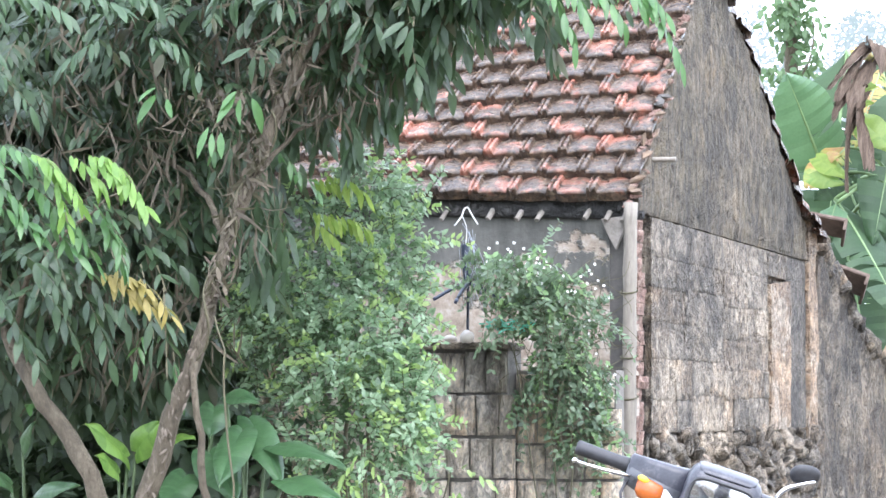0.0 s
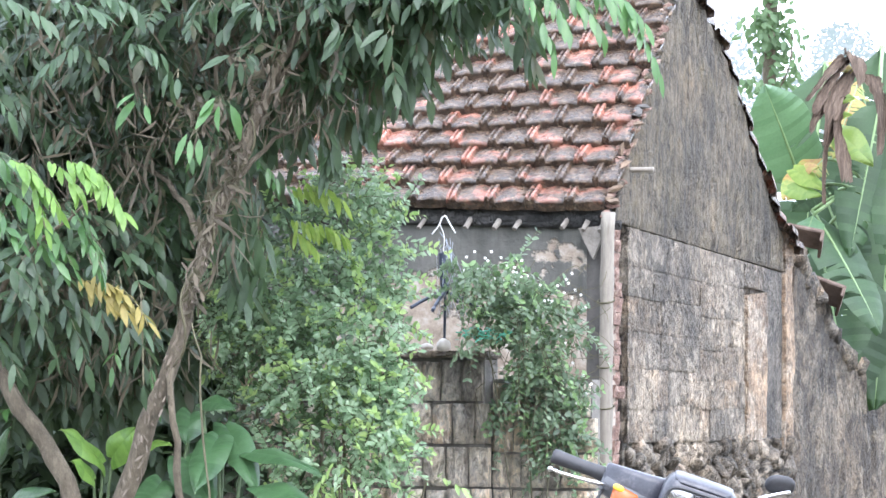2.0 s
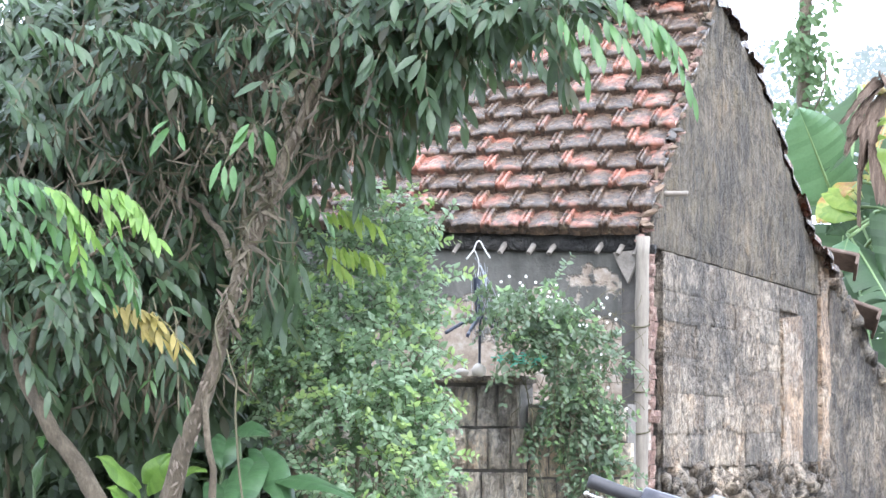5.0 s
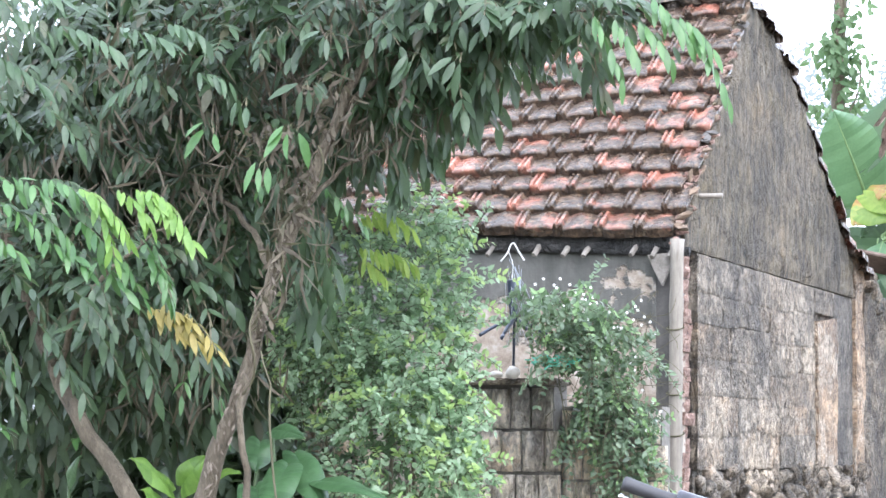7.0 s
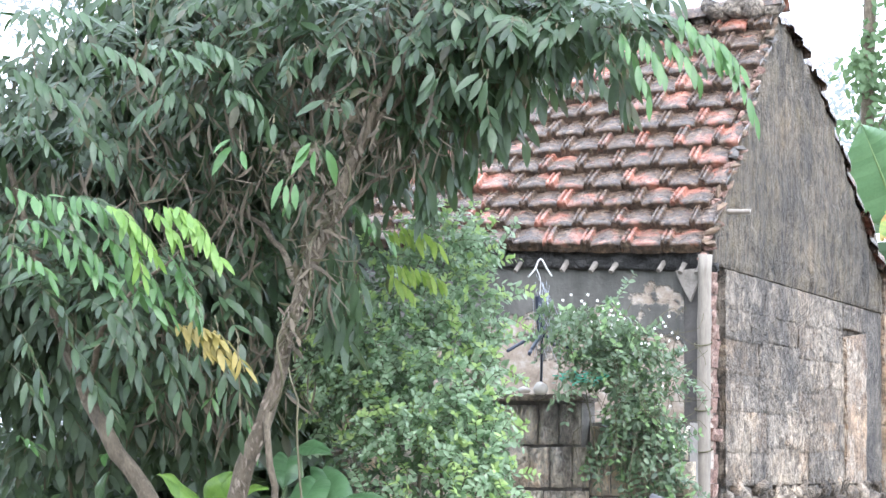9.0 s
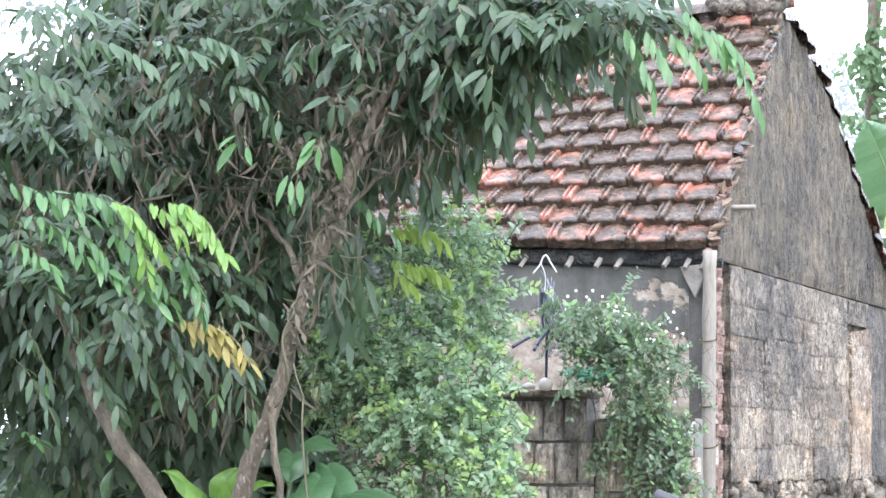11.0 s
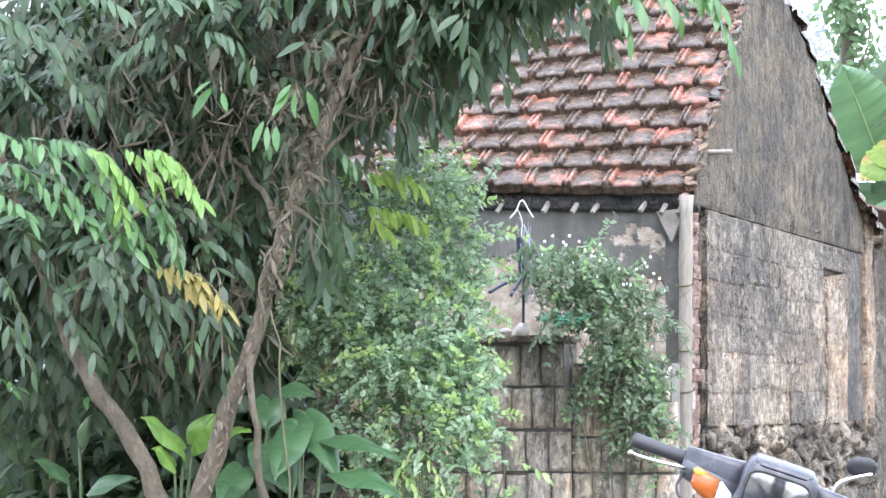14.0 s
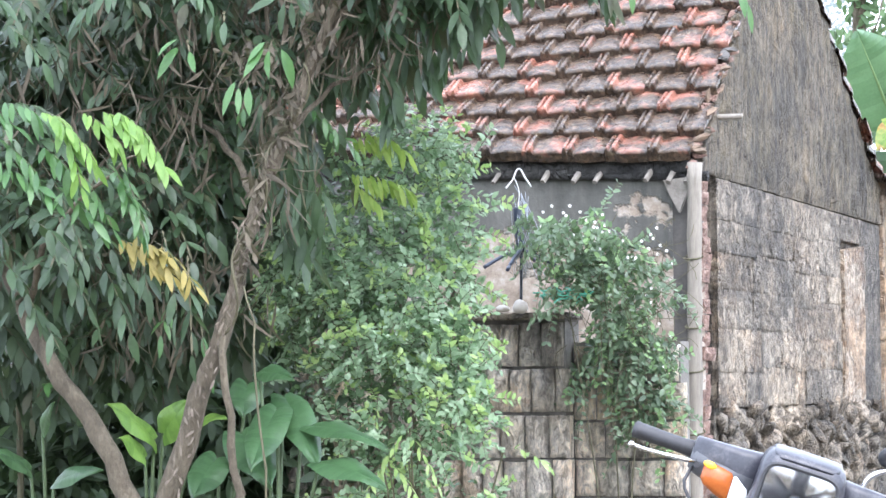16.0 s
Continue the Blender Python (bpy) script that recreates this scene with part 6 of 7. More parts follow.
for sg in (-1, 1):
    cover = part("handlebar_cover", loft([oval(sg * x, -0.075 + dy, H0 + dz, a, b, "x", 20, 4.6) for x, dy, dz, a, b in ((0.06, 0.0, 0.010, 0.045, 0.050), (0.12, 0.0, 0.015, 0.041, 0.040), (0.17, 0.004, 0.020, 0.037, 0.033), (0.209, 0.008, 0.022, 0.031, 0.030), (0.213, 0.008, 0.022, 0.026, 0.025))]), MAT_PAINT, bike, smooth=True)
    part("lower_cover", loft([oval(sg * x, -0.078 + dy, H0 + dz, a, b, "x", 16, 3.0) for x, dy, dz, a, b in ((0.085, 0.0, -0.014, 0.044, 0.030), (0.14, 0.0, -0.010, 0.040, 0.030), (0.205, 0.006, 0.006, 0.030, 0.026), (0.214, 0.006, 0.008, 0.022, 0.020))]), MAT_GREYP, cover, smooth=True)
    amber = part("turn_signal", loft([oval(sg * x, -0.098, H0 + dz, a, b, "x", 16, 3.4) for x, dz, a, b in ((0.124, -0.026, 0.026, 0.027), (0.128, -0.026, 0.031, 0.031), (0.175, -0.012, 0.029, 0.024), (0.184, -0.009, 0.022, 0.016))]), MAT_AMBER, bike, "amber turn signal lens", smooth=True)
    part("signal_top", loft([oval(sg * x, -0.121, H0 + dz, a, b, "x", 10, 2.6) for x, dz, a, b in ((0.160, 0.004, 0.004, 0.003), (0.168, 0.004, 0.009, 0.008), (0.180, 0.006, 0.009, 0.007), (0.186, 0.006, 0.003, 0.003))]), MAT_AMBERTOP, amber, "bright yellow lens corner", smooth=True)
    part("position_lamp", loft([oval(sg * x, -0.098, H0 + dz, a, b, "x", 16, 3.4) for x, dz, a, b in ((0.086, -0.046, 0.020, 0.020), (0.092, -0.042, 0.029, 0.028), (0.118, -0.029, 0.031, 0.031), (0.123, -0.027, 0.028, 0.028))]), MAT_LENSWHITE, bike, "milky white position lamp", smooth=True)
    part("screw", tube([(sg * 0.197, -0.104, H0 - 0.002), (sg * 0.197, -0.118, H0 - 0.002)], 0.006, 8), MAT_BLACK, bike)
    grip = part("grip", tube([(sg * x, -0.062 + 0.10 * max(0, x - 0.21), H0 + 0.022 + 0.02 * (x - 0.21)) for x in (0.205, 0.212, 0.24, 0.28, 0.325, 0.333, 0.335)], [0.0145, 0.0175, 0.0155, 0.0155, 0.0165, 0.0165, 0.013], 14), MAT_BLACK, bike, "black rubber grip", smooth=True)
    lever = part("brake_lever", tube([(sg * x, y, H0 + z) for x, y, z in ((0.195, -0.095, 0.004), (0.22, -0.112, 0.000), (0.26, -0.120, -0.003), (0.30, -0.118, -0.005), (0.325, -0.114, -0.004))], [0.005, 0.0046, 0.0042, 0.0038, 0.0038], 8), MAT_CHROME, bike, "polished alloy lever", smooth=True)
    bs = bmesh.new()
    bmesh.ops.create_icosphere(bs, subdivisions=2, radius=0.0065)
    bs.transform(Matrix.Translation((sg * 0.329, -0.113, H0 - 0.004)))
    part("lever_ball", bs, MAT_CHROME, lever, smooth=True)
    part("fork_leg", tube([(sg * 0.085, -0.235, 0.30), (sg * 0.085, -0.13, 0.62), (sg * 0.07, -0.06, 0.86)], [0.022, 0.026, 0.024], 12), MAT_GREYP, bike, smooth=True)
    part("foot_rest", tube([(sg * 0.10, 0.42, 0.27), (sg * 0.28, 0.42, 0.28)], 0.015, 8), MAT_BLACK, bike, smooth=True)
part("cowl_cap", loft([oval(0, y, H0 + dz, a, b, "y", 24, 4.0) for y, a, b, dz in ((-0.194, 0.052, 0.003, 0.062), (-0.184, 0.064, 0.006, 0.068), (-0.12, 0.068, 0.007, 0.079), (-0.04, 0.060, 0.006, 0.066), (-0.02, 0.050, 0.003, 0.058))]), MAT_PAINT, cowl, "dark painted top cap", smooth=True)
part("switch", loft([oval(-0.155, -0.07, z, 0.010, 0.006, "z", 10, 2.4) for z in (H0 + 0.045, H0 + 0.054)]), MAT_BLACK, cowl, "small black switch")
stem = part("mirror_stem", tube([Vector(p[:3]) for p in smooth_line([(0.118, -0.06, H0 + 0.03, 0), (0.122, -0.06, H0 + 0.065, 0), (0.135, -0.06, H0 + 0.085, 0), (0.165, -0.055, H0 + 0.105, 0), (0.19, -0.05, H0 + 0.118, 0)], 14)], 0.0055, 8), MAT_CHROME, bike, "chromed mirror stem", smooth=True)
part("stem_boot", tube([(0.117, -0.06, H0 + 0.02), (0.119, -0.06, H0 + 0.05)], [0.011, 0.008], 8), MAT_CHROME, bike, smooth=True)
MIRROR_M = Matrix.Translation((0.165, -0.045, H0 + 0.125)) @ pose(0, 0, 0, -62, 0, 0) @ pose(0, 0, 0, 0, -16, 0)
mr = loft([oval(0, 0, z, a, b, "z", 20, 2.3) for z, a, b in ((-0.010, 0.016, 0.010), (-0.006, 0.030, 0.020), (0.0, 0.035, 0.025), (0.004, 0.035, 0.025))])
mr.transform(MIRROR_M)
mirror = part("mirror", mr, MAT_BLACK, bike, "round black-backed rear-view mirror", smooth=True)
mg = loft([oval(0, 0, z, 0.032, 0.022, "z", 20, 2.3) for z in (0.0045, 0.006)])
mg.transform(MIRROR_M)
part("mirror_glass", mg, MAT_CHROME, mirror)
part("cable", tube([Vector(p[:3]) for p in smooth_line([(-0.205, -0.10, H0 - 0.01, 0), (-0.21, -0.12, H0 - 0.045, 0), (-0.18, -0.13, H0 - 0.075, 0), (-0.12, -0.13, H0 - 0.085, 0), (-0.06, -0.11, H0 - 0.13, 0), (-0.04, -0.08, H0 - 0.22, 0)], 20)], 0.0035, 6), MAT_BLACK, bike, "black brake cable", smooth=True)
part("steering_neck", tube([(0, -0.07, H0 - 0.03), (0, -0.06, 0.80)], [0.05, 0.06], 12), MAT_GREYP, bike, smooth=True)
part("front_shield", loft([oval(0, y, z, a, 0.05, "z", 20, 2.8) for y, z, a in ((-0.09, 0.90, 0.07), (-0.10, 0.82, 0.13), (-0.05, 0.66, 0.20), (0.02, 0.50, 0.23), (0.10, 0.34, 0.20))]), MAT_PAINT, bike, smooth=True)


def wheel(y):
    w = new("wheel")
    w.parent = bike
    w.matrix_basis = Matrix.Translation((0, y, 0.285))
    for nm, R, r, mat in (("tyre", 0.25, 0.036, MAT_BLACK), ("rim", 0.215, 0.016, MAT_CHROME)):
        ring = [Vector((0, R * math.cos(a), R * math.sin(a))) for a in np.linspace(0, 2 * math.pi, 37)]
        part(nm, tube(ring, r, 8, cap=False), mat, w, smooth=True)
    part("hub", tube([(-0.05, 0, 0), (0.05, 0, 0)], 0.05, 12), MAT_GREYP, w, smooth=True)
    for k in range(12):
        a = math.pi * k / 6
        part("spoke", tube([(0.02 * (-1) ** k, 0.04 * math.cos(a), 0.04 * math.sin(a)), (0, 0.21 * math.cos(a + 0.15), 0.21 * math.sin(a + 0.15))], 0.003, 5), MAT_CHROME, w)


wheel(-0.24)
wheel(0.98)
part("front_fender", tube([(0, -0.24 + 0.31 * math.cos(a), 0.285 + 0.31 * math.sin(a)) for a in np.linspace(0.3, 2.9, 14)], 0.05, 8), MAT_PAINT, bike, smooth=True)
part("frame_beam", tube([(0, -0.02, 0.72), (0, 0.12, 0.42), (0, 0.40, 0.38), (0, 0.60, 0.52)], 0.05, 10), MAT_PAINT, bike, smooth=True)
part("engine", boxed(boxed(bmesh.new(), (0, 0.40, 0.27), (0.22, 0.30, 0.18), bevel=0.03), (0, 0.22, 0.29), (0.13, 0.16, 0.12), bevel=0.02), MAT_GREYP, bike)
part("seat", loft([oval(0, y, z, a, 0.05, "y", 16, 2.8) for y, z, a in ((0.24, 0.69, 0.06), (0.34, 0.73, 0.11), (0.60, 0.74, 0.13), (0.90, 0.76, 0.12), (1.02, 0.76, 0.07))]), MAT_BLACK, bike, smooth=True)
part("tail_body", loft([oval(0, y, z, a, b, "y", 16, 2.8) for y, z, a, b in ((0.22, 0.60, 0.06, 0.08), (0.45, 0.60, 0.11, 0.10), (0.80, 0.64, 0.12, 0.08), (1.12, 0.72, 0.06, 0.05))]), MAT_PAINT, bike, smooth=True)
part("tail_lamp", loft([oval(0, y, 0.71, a, 0.035, "y", 14, 2.8) for y, a in ((1.10, 0.055), (1.15, 0.045))]), MAT_AMBER, bike, smooth=True)
part("rear_fender", tube([(0, 0.98 + 0.31 * math.cos(a), 0.285 + 0.31 * math.sin(a)) for a in np.linspace(-0.1, 1.9, 12)], 0.05, 8), MAT_BLACK, bike, smooth=True)
part("exhaust_pipe", tube([(-0.10, 0.20, 0.20), (-0.13, 0.45, 0.17), (-0.14, 0.75, 0.22), (-0.14, 1.15, 0.30)], [0.018, 0.02, 0.04, 0.036], 10), MAT_CHROME, bike, smooth=True)
part("side_stand", tube([(0.09, 0.36, 0.24), (0.19, 0.34, 0.0)], 0.011, 8), MAT_GREYP, bike, smooth=True)
part("swing_arm", boxed(boxed(bmesh.new(), (-0.08, 0.78, 0.29), (0.03, 0.5, 0.05), bevel=0.01), (0.08, 0.78, 0.29), (0.03, 0.5, 0.05), bevel=0.01), MAT_GREYP, bike)


# ---- masonry pieces ----
def block_mesh(seed, mat, n=6, m=6, rough=0.06, edge_in=0.16):
    """A unit block (x from -1 to 0 is its depth), rough and worn on the face, with rounded arrises."""
    verts, faces = [], []
    for j in range(m + 1):
        for i in range(n + 1):
            u, v = i / n, j / m
            e = min(u, 1 - u, v, 1 - v)
            q = Vector((seed * 5.3, u * 4.0, v * 2.0))
            x = rough * (noise.noise(q) + 0.7 * noise.noise(q * 2.6)) - (edge_in if e == 0 else 0.0)
            du = 0.03 * noise.noise(Vector((v * 5, seed, 2.0))) if i in (0, n) else 0
            dv = 0.03 * noise.noise(Vector((u * 5, seed, 7.0))) if j in (0, m) else 0
            verts.append((x, u + du, v + dv))
    for j in range(m):
        for i in range(n):
            a = j * (n + 1) + i
            faces.append((a, a + 1, a + n + 2, a + n + 1))
    k = len(verts)
    edge = list(range(n + 1)) + [j * (n + 1) + n for j in range(1, m + 1)] + [m * (n + 1) + i for i in range(n - 1, -1, -1)] + [j * (n + 1) for j in range(m - 1, 0, -1)]
    for i in edge:
        verts.append((-1.0, verts[i][1], verts[i][2]))
    for i in range(len(edge)):
        faces.append((edge[(i + 1) % len(edge)], edge[i], k + i, k + (i + 1) % len(edge)))
    me = bpy.data.meshes.new("block")
    me.from_pydata(verts, [], faces)
    me.materials.append(mat)
    me.polygons.foreach_set("use_smooth", [True] * len(me.polygons))
    me.update()
    return me


def lay(name, mesh, parent, corner, depth, wide, high, turn=0.0, tilt=0.0):
    """One piece with its lower corner at a place in the parent's frame."""
    ob = new(name, mesh)
    ob.parent = parent
    ob.matrix_basis = Matrix.Translation(corner) @ pose(0, 0, 0, tilt, 0, turn) @ Matrix.Diagonal((depth, wide, high, 1))
    return ob


WALL_BLOCKS = [block_mesh(s, MAT_BLOCK, rough=0.10, edge_in=0.0) for s in range(6)]
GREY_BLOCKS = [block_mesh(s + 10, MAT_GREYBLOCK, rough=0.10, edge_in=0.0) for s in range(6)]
BASE_BLOCKS = [block_mesh(s + 20, MAT_BASE, rough=0.30, edge_in=0.05) for s in range(6)]
BAYS = [(0.27, 1.15), (1.15, 1.95), (1.95, 2.6), (2.6, 3.2)]
for k, (b0, b1) in enumerate(BAYS):
    shift = (0.0, 0.012, -0.008, 0.010)[k]
    cuts = [1.10] + [1.10 + 0.1715 * i + shift + rnd.uniform(-0.022, 0.022) for i in range(1, 6)] + [2.128]
    for z0, z1 in zip(cuts, cuts[1:]):
        y, end = b0 + (rnd.uniform(0.0, 0.004) if k == 0 else 0.0), b1
        while y < end - 0.02:
            w = rnd.uniform(0.20, 0.55)
            if end - y - w < 0.14:
                w = end - y
            # always the darker grey above 1.85 m, lower down more often mid-wall
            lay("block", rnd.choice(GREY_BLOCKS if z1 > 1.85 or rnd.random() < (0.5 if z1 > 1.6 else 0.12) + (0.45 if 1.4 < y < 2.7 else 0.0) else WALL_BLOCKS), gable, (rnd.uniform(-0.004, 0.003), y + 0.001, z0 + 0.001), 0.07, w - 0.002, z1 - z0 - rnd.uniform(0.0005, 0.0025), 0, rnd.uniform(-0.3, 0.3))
            y += w
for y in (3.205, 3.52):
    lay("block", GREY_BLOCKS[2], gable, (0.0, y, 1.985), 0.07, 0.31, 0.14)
for i in range(4):
    y = 0.27 + rnd.uniform(-0.02, 0.02)
    while y < 4.46:
        w = min(rnd.uniform(0.26, 0.5), 4.49 - y)
        lay("block", rnd.choice(BASE_BLOCKS), gable, (rnd.uniform(-0.012, 0.006), y + 0.002, 0.183 * i + rnd.uniform(-0.004, 0.006)), 0.07, w - 0.004, 0.183 - rnd.uniform(0.002, 0.010), 0, rnd.uniform(-0.4, 0.4))
        y += w


def rubble_mesh(seed, mat):
    """A knobbly field stone of about one unit."""
    bm = bmesh.new()
    bmesh.ops.create_icosphere(bm, subdivisions=2, radius=0.55)
    for v in bm.verts:
        v.co *= 1 + 0.42 * noise.noise(v.co * 2.3 + Vector((seed * 4.1, 0, 0)))
    me = bpy.data.meshes.new("stone")
    bm.to_mesh(me)
    bm.free()
    me.materials.append(mat)
    me.polygons.foreach_set("use_smooth", [True] * len(me.polygons))
    return me


RUBBLE = [rubble_mesh(k, m) for k, m in enumerate((MAT_BASE, MAT_GREYBLOCK, MAT_GREYBLOCK, MAT_REAR, MAT_BLOCK, MAT_BASE))]


def stone(parent, x, y, z, deep, wide, high):
    ob = new("stone", rnd.choice(RUBBLE))
    ob.parent = parent
    ob.matrix_basis = Matrix.Translation((x, y, z)) @ Matrix.Diagonal((deep, wide, high, 1)) @ pose(0, 0, 0, rnd.uniform(0, 360), rnd.uniform(0, 360), rnd.uniform(0, 360))


# the plinth under the blocks, of small field stones in mortar
slab("plinth_core", [(0.27, 0.70), (4.49, 0.70), (4.49, 1.11), (0.27, 1.11)], -0.05, MAT_BASE, gable, at=-0.025)
z = 0.75
while z < 1.10:
    y = 0.30 + rnd.uniform(0, 0.1)
    while y < 4.75:
        w = rnd.uniform(0.10, 0.26)
        h = rnd.uniform(0.04, 0.075)
        stone(gable, -0.022, y + w / 2, min(z + rnd.uniform(-0.02, 0.02), 1.095 - h / 2), 0.034, w * 1.05, h * 1.1)
        y += w
    z += 0.052
# broken brick edge at the corner
column = new("brick_edge")
column.parent = house
tagged(column, "crumbling red brick edge between plaster and gable")
slab('corner_plaster', [(-0.134, -0.05), (-0.02, -0.05), (-0.02, 2.13), (-0.134, 2.13)], 0.10, MAT_PLASTER, column, axis='y', at=0.006)
BRICKS = [block_mesh(s + 40, MAT_BRICK, 4, 2, 0.16, 0.05) for s in range(5)]
for me in BRICKS:
    me.polygons.foreach_set("use_smooth", [False] * len(me.polygons))
z = 0.0
while z < 2.10:
    h = rnd.uniform(0.058, 0.075)
    lay("brick", rnd.choice(BRICKS), column, (rnd.uniform(-0.022, 0.004), 0.005 + rnd.uniform(0, 0.02), z), 0.11, rnd.uniform(0.15, 0.22), h - 0.004, rnd.uniform(-2, 2), rnd.uniform(-1, 1))
    z += h
slab("brick_core", [(0.004, 0.0), (0.265, 0.0), (0.265, 2.13), (0.004, 2.13)], -0.10, MAT_JOINT, column, at=-0.05)

# loose stones left along the broken top of the rear wall
for k in range(46):
    y = 4.9 + 2.6 * (k / 45)
    top = float(np.interp(y, [p[0] for p in REAR_TOP], [p[1] for p in REAR_TOP]))
    size = rnd.uniform(0.07, 0.13)
    stone(house, -0.03 + rnd.uniform(-0.03, 0.02), y, top - 0.02 + rnd.uniform(-0.05, 0.03), 0.12, size * 1.7, size)

# garden wall: a pier of narrow upright blocks and a lower run set back
garden_wall = thing("garden_wall", "low garden wall of narrow weathered grey stone blocks", "wall")
GW = Matrix.Translation((0.282, 11.900, 0.011)) @ Matrix(((-E[0], G[0], 0, 0), (-E[1], G[1], 0, 0), (0, 0, 1, 0), (0, 0, 0, 1)))
GW.translation.z = 0.0
garden_wall.matrix_world = GW
part("pier_core", boxed(bmesh.new(), (-0.62, 0.17, 0.745), (1.19, 0.20, 1.47)), MAT_MORTAR, garden_wall)
part("run_core", boxed(bmesh.new(), (0.20, 0.255, 0.69), (0.44, 0.14, 1.38)), MAT_MORTAR, garden_wall)
PIER = [block_mesh(s + 60, MAT_PIER, 4, 5, 0.10) for s in range(5)]
FRONT = pose(0, 0, 0, 0, 0, -90)


def lay_front(mesh, x, y, z, w, h, depth):
    ob = new("block", mesh)
    ob.parent = garden_wall
    ob.matrix_basis = Matrix.Translation((x, y, z)) @ FRONT @ pose(0, 0, 0, rnd.uniform(-1, 1), 0, rnd.uniform(-2, 2)) @ Matrix.Diagonal((depth, w, h, 1))


z, row = 0.0, 0
while z < 1.45:
    x = -1.22 + (0.05 if row % 2 else 0)
    while x < -0.05:
        w = min(rnd.uniform(0.085, 0.105), -x)
        lay_front(rnd.choice(PIER), x + 0.004, 0.03 + rnd.uniform(-0.008, 0.008), z + 0.004, w - 0.008, 0.183 - rnd.uniform(0.008, 0.016), 0.08)
        x += w
    z += 0.183
    row += 1
z, row = 0.0, 0
while z < 1.36:
    x = -0.02
    while x < 0.40:
        w = min(rnd.uniform(0.06, 0.10) if x < 0 and row % 2 else rnd.uniform(0.12, 0.18), 0.44 - x)
        lay_front(rnd.choice(PIER), x + 0.004, 0.15 + rnd.uniform(-0.01, 0.01), z + 0.004, w - 0.008, 0.152 - rnd.uniform(0.007, 0.014), 0.08)
        x += w
    z += 0.152
    row += 1
part("coping", boxed(bmesh.new(), (-0.62, 0.13, 1.485), (1.24, 0.26, 0.028), bevel=0.006), MAT_BASE, garden_wall)

# ---- roof tiles ----
TILES = [tile_mesh(s) for s in range(4)]
ROWS_UP, WIDE = 12, 0.19


def set_tile(p, ax, ay, cut=1.0):
    az = ax.cross(ay).normalized()
    ax = ay.cross(az)
    ob = new("tile", TILES[rnd.randrange(4)])
    ob.parent = roof
    m = Matrix((ax, ay, az)).transposed().to_4x4()
    m.translation = p + az * 0.030
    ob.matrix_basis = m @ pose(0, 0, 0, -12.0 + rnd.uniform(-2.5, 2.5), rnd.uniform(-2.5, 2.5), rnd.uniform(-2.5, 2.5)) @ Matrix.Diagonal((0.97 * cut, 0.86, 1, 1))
    return ob


for row in range(ROWS_UP):
    for col in range(17):
        x = -0.04 - WIDE * (col + 1) + rnd.uniform(-0.006, 0.006) + (WIDE / 2 if row % 2 else 0) + 0.015 * math.sin(row * 1.9)
        if x < -LENGTH - 0.1 or x > -0.08:
            continue
        v = row / ROWS_UP
        p, q, s = roof_at(x, v), roof_at(x, v + 0.08), roof_at(x + WIDE, v)
        set_tile(p, (s - p).normalized(), (q - p).normalized(), min(1.0, -x / WIDE))

# crumbling mortar and tile scraps along the verge
for i in range(120):
    v = i / 120 + rnd.uniform(-0.008, 0.008)
    p = roof_at(-0.025 + rnd.uniform(-0.02, 0.03), max(0.0, v))
    bmv = bmesh.new()
    bmesh.ops.create_icosphere(bmv, subdivisions=1, radius=1.0)
    for q in bmv.verts:
        q.co = Vector((q.co.x * rnd.uniform(0.008, 0.024), q.co.y * rnd.uniform(0.02, 0.06), q.co.z * rnd.uniform(0.006, 0.022)))
    bmv.transform(Matrix.Translation((p.x, p.y, p.z + rnd.uniform(-0.03, 0.03))) @ pose(0, 0, 0, rnd.uniform(0, 90), rnd.uniform(0, 90), 0))
    part("mortar_scrap", bmv, rnd.choice((MAT_BRICK, MAT_JOINT, MAT_MUD, MAT_BRICK, MAT_DEADWOOD)), roof)

# rear slope: deck and its verge tiles
rear = []
for s, z in REAR:
    rear.append((s, z))
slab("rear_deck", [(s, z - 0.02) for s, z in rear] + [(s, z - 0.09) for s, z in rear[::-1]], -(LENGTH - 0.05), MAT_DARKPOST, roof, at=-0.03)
s0 = 4.75
while s0 > RIDGE_S + 0.15:
    z0 = float(np.interp(s0, [a for a, b in rear], [b for a, b in rear]))
    z1 = float(np.interp(s0 - 0.2, [a for a, b in rear], [b for a, b in rear]))
    ay = Vector((0, -0.2, z1 - z0)).normalized()
    for k in range(1):
        out = 0.02 if s0 < 3.9 else 0.05
        set_tile(Vector((out - 0.2 * k + rnd.uniform(-0.03, 0.03), s0, z0 + 0.0)), Vector((-1, 0, 0)), ay)
    s0 -= 0.20
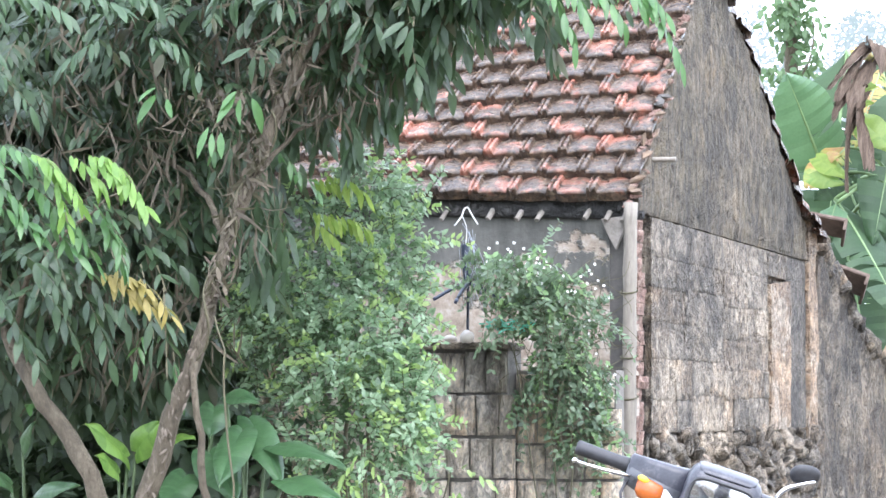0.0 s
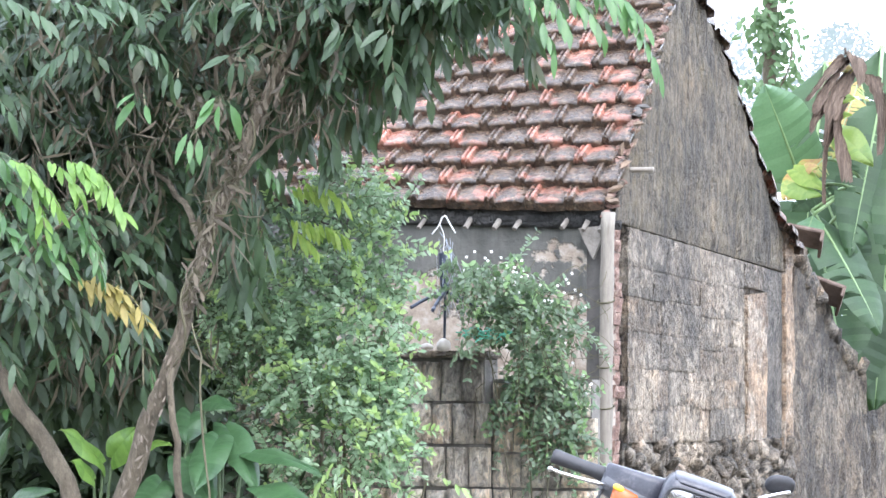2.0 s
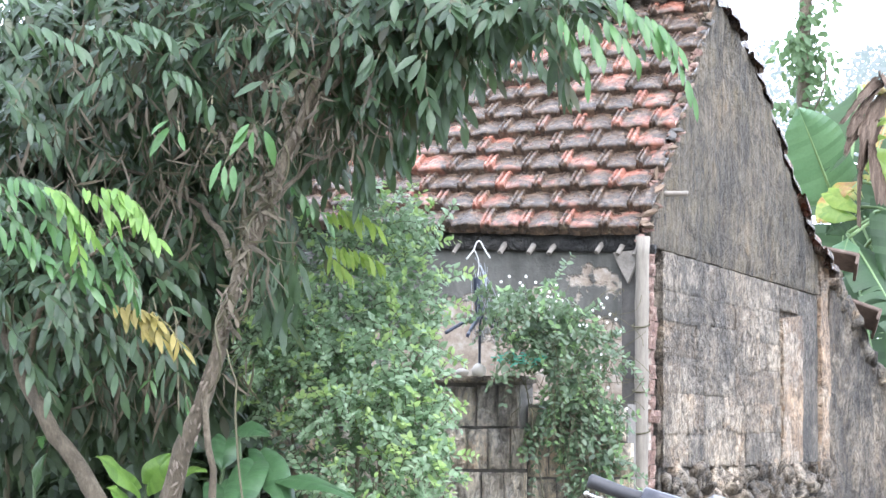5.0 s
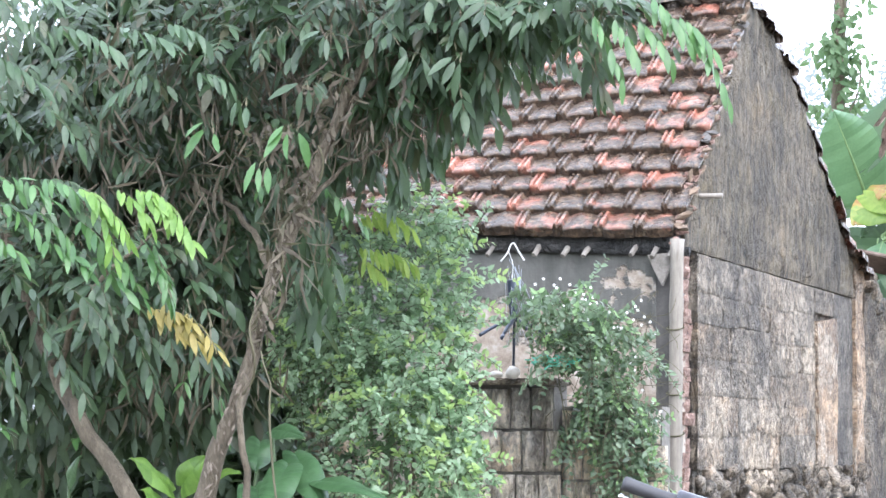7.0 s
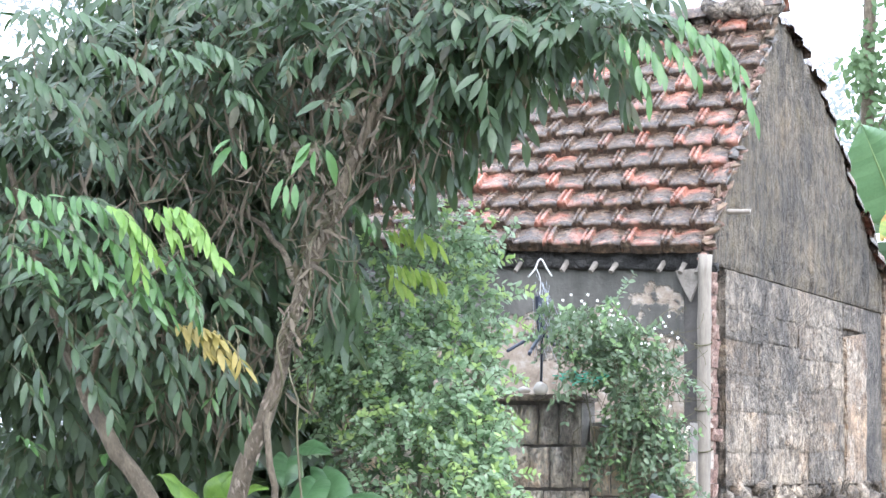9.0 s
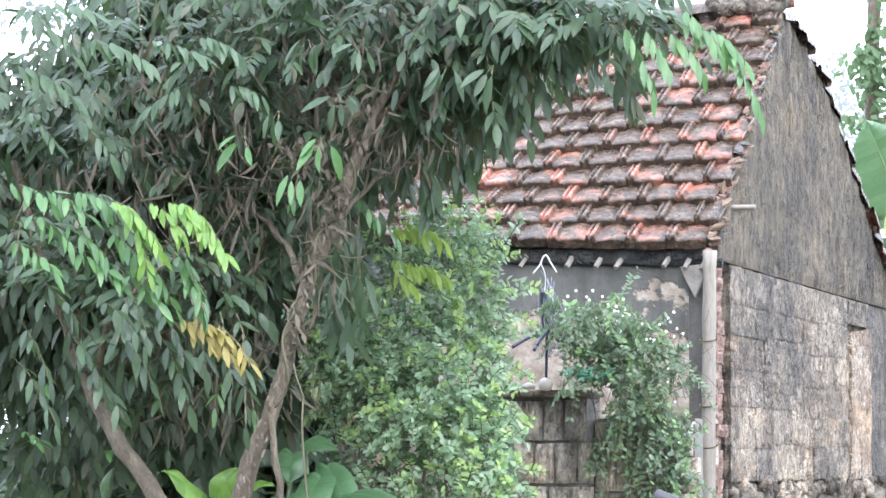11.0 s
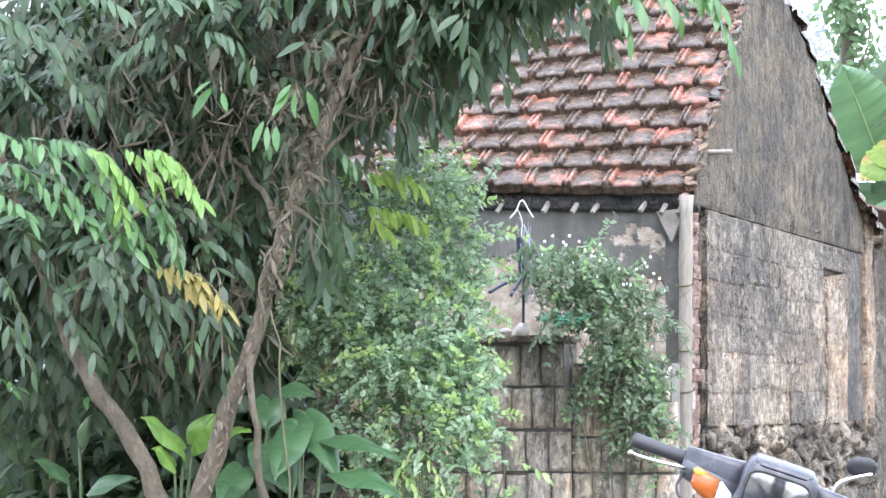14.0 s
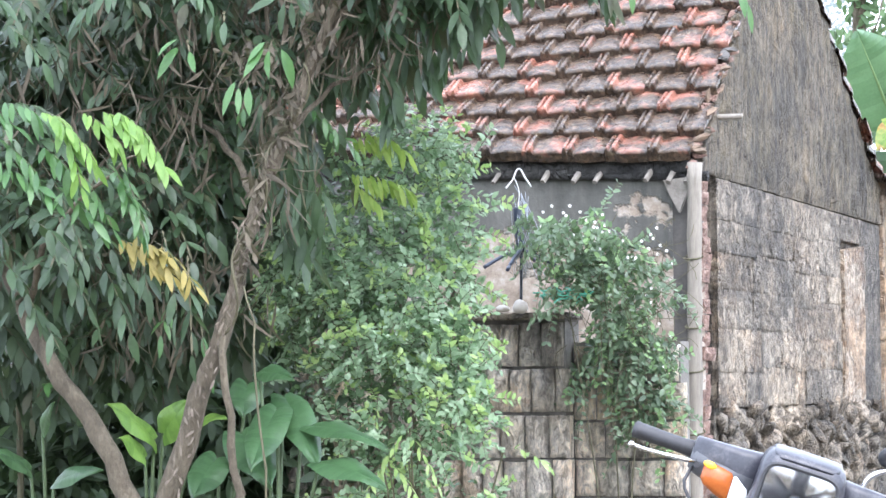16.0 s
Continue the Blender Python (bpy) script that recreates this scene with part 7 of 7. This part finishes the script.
# old tiles built into the broken end, sticking out over the wall
for y, z, wide, tip in ((5.10, 2.40, 0.26, 12), (5.95, 2.09, 0.34, 20)):
    bt = boxed(bmesh.new(), (0.02, 0, 0), (0.24, 0.95 * wide, 0.026), bevel=0.006)
    bt = boxed(bt, (0.135, 0, -0.03), (0.02, 0.95 * wide, 0.085), bevel=0.005)
    bt.transform(pose(0, y, z, -24, tip, 8))
    part("built_in_tile", bt, MAT_OLDTILE, roof, "weathered brown tile built into the broken wall end")


def ridge_tile_mesh():
    verts, faces = [], []
    for j, (x, r) in enumerate(((0.0, 0.105), (0.03, 0.11), (0.16, 0.095), (0.32, 0.088))):
        for i in range(9):
            a = math.pi * (0.02 + 0.96 * i / 8)
            verts.append((x, r * math.cos(a), r * math.sin(a) * 0.85))
        for i in range(9):
            a = math.pi * (0.02 + 0.96 * i / 8)
            verts.append((x, (r - 0.02) * math.cos(a), (r - 0.02) * math.sin(a) * 0.85))
    for j in range(3):
        for i in range(8):
            a, b = j * 18 + i, (j + 1) * 18 + i
            faces.append((a, a + 1, b + 1, b))
            faces.append((a + 9, b + 9, b + 10, a + 10))
    for i in range(8):
        faces.append((i, i + 9, i + 10, i + 1))
    me = bpy.data.meshes.new("ridge_tile")
    me.from_pydata(verts, [], faces)
    me.materials.append(MAT_TILE)
    me.polygons.foreach_set("use_smooth", [True] * len(me.polygons))
    me.update()
    return me


RIDGE_MESH = ridge_tile_mesh()
for k in range(11):
    x = 0.05 - 0.27 * k
    ob = new("ridge_tile", RIDGE_MESH)
    ob.parent = roof
    ob.matrix_basis = Matrix.Translation((x, RIDGE_S + rnd.uniform(-0.01, 0.01), ridge_at(x) + 0.02)) @ pose(0, 0, 0, rnd.uniform(-5, 5), 4.3 + rnd.uniform(-2, 2), 180 + rnd.uniform(-2, 2))
for k in range(9):
    x = -0.02 - 0.045 * k + rnd.uniform(-0.015, 0.015)
    stone(roof, x, RIDGE_S - 0.05 + rnd.uniform(-0.05, 0.05), ridge_at(x) + 0.045 + rnd.uniform(-0.02, 0.02), 0.13, rnd.uniform(0.10, 0.17), rnd.uniform(0.05, 0.075))
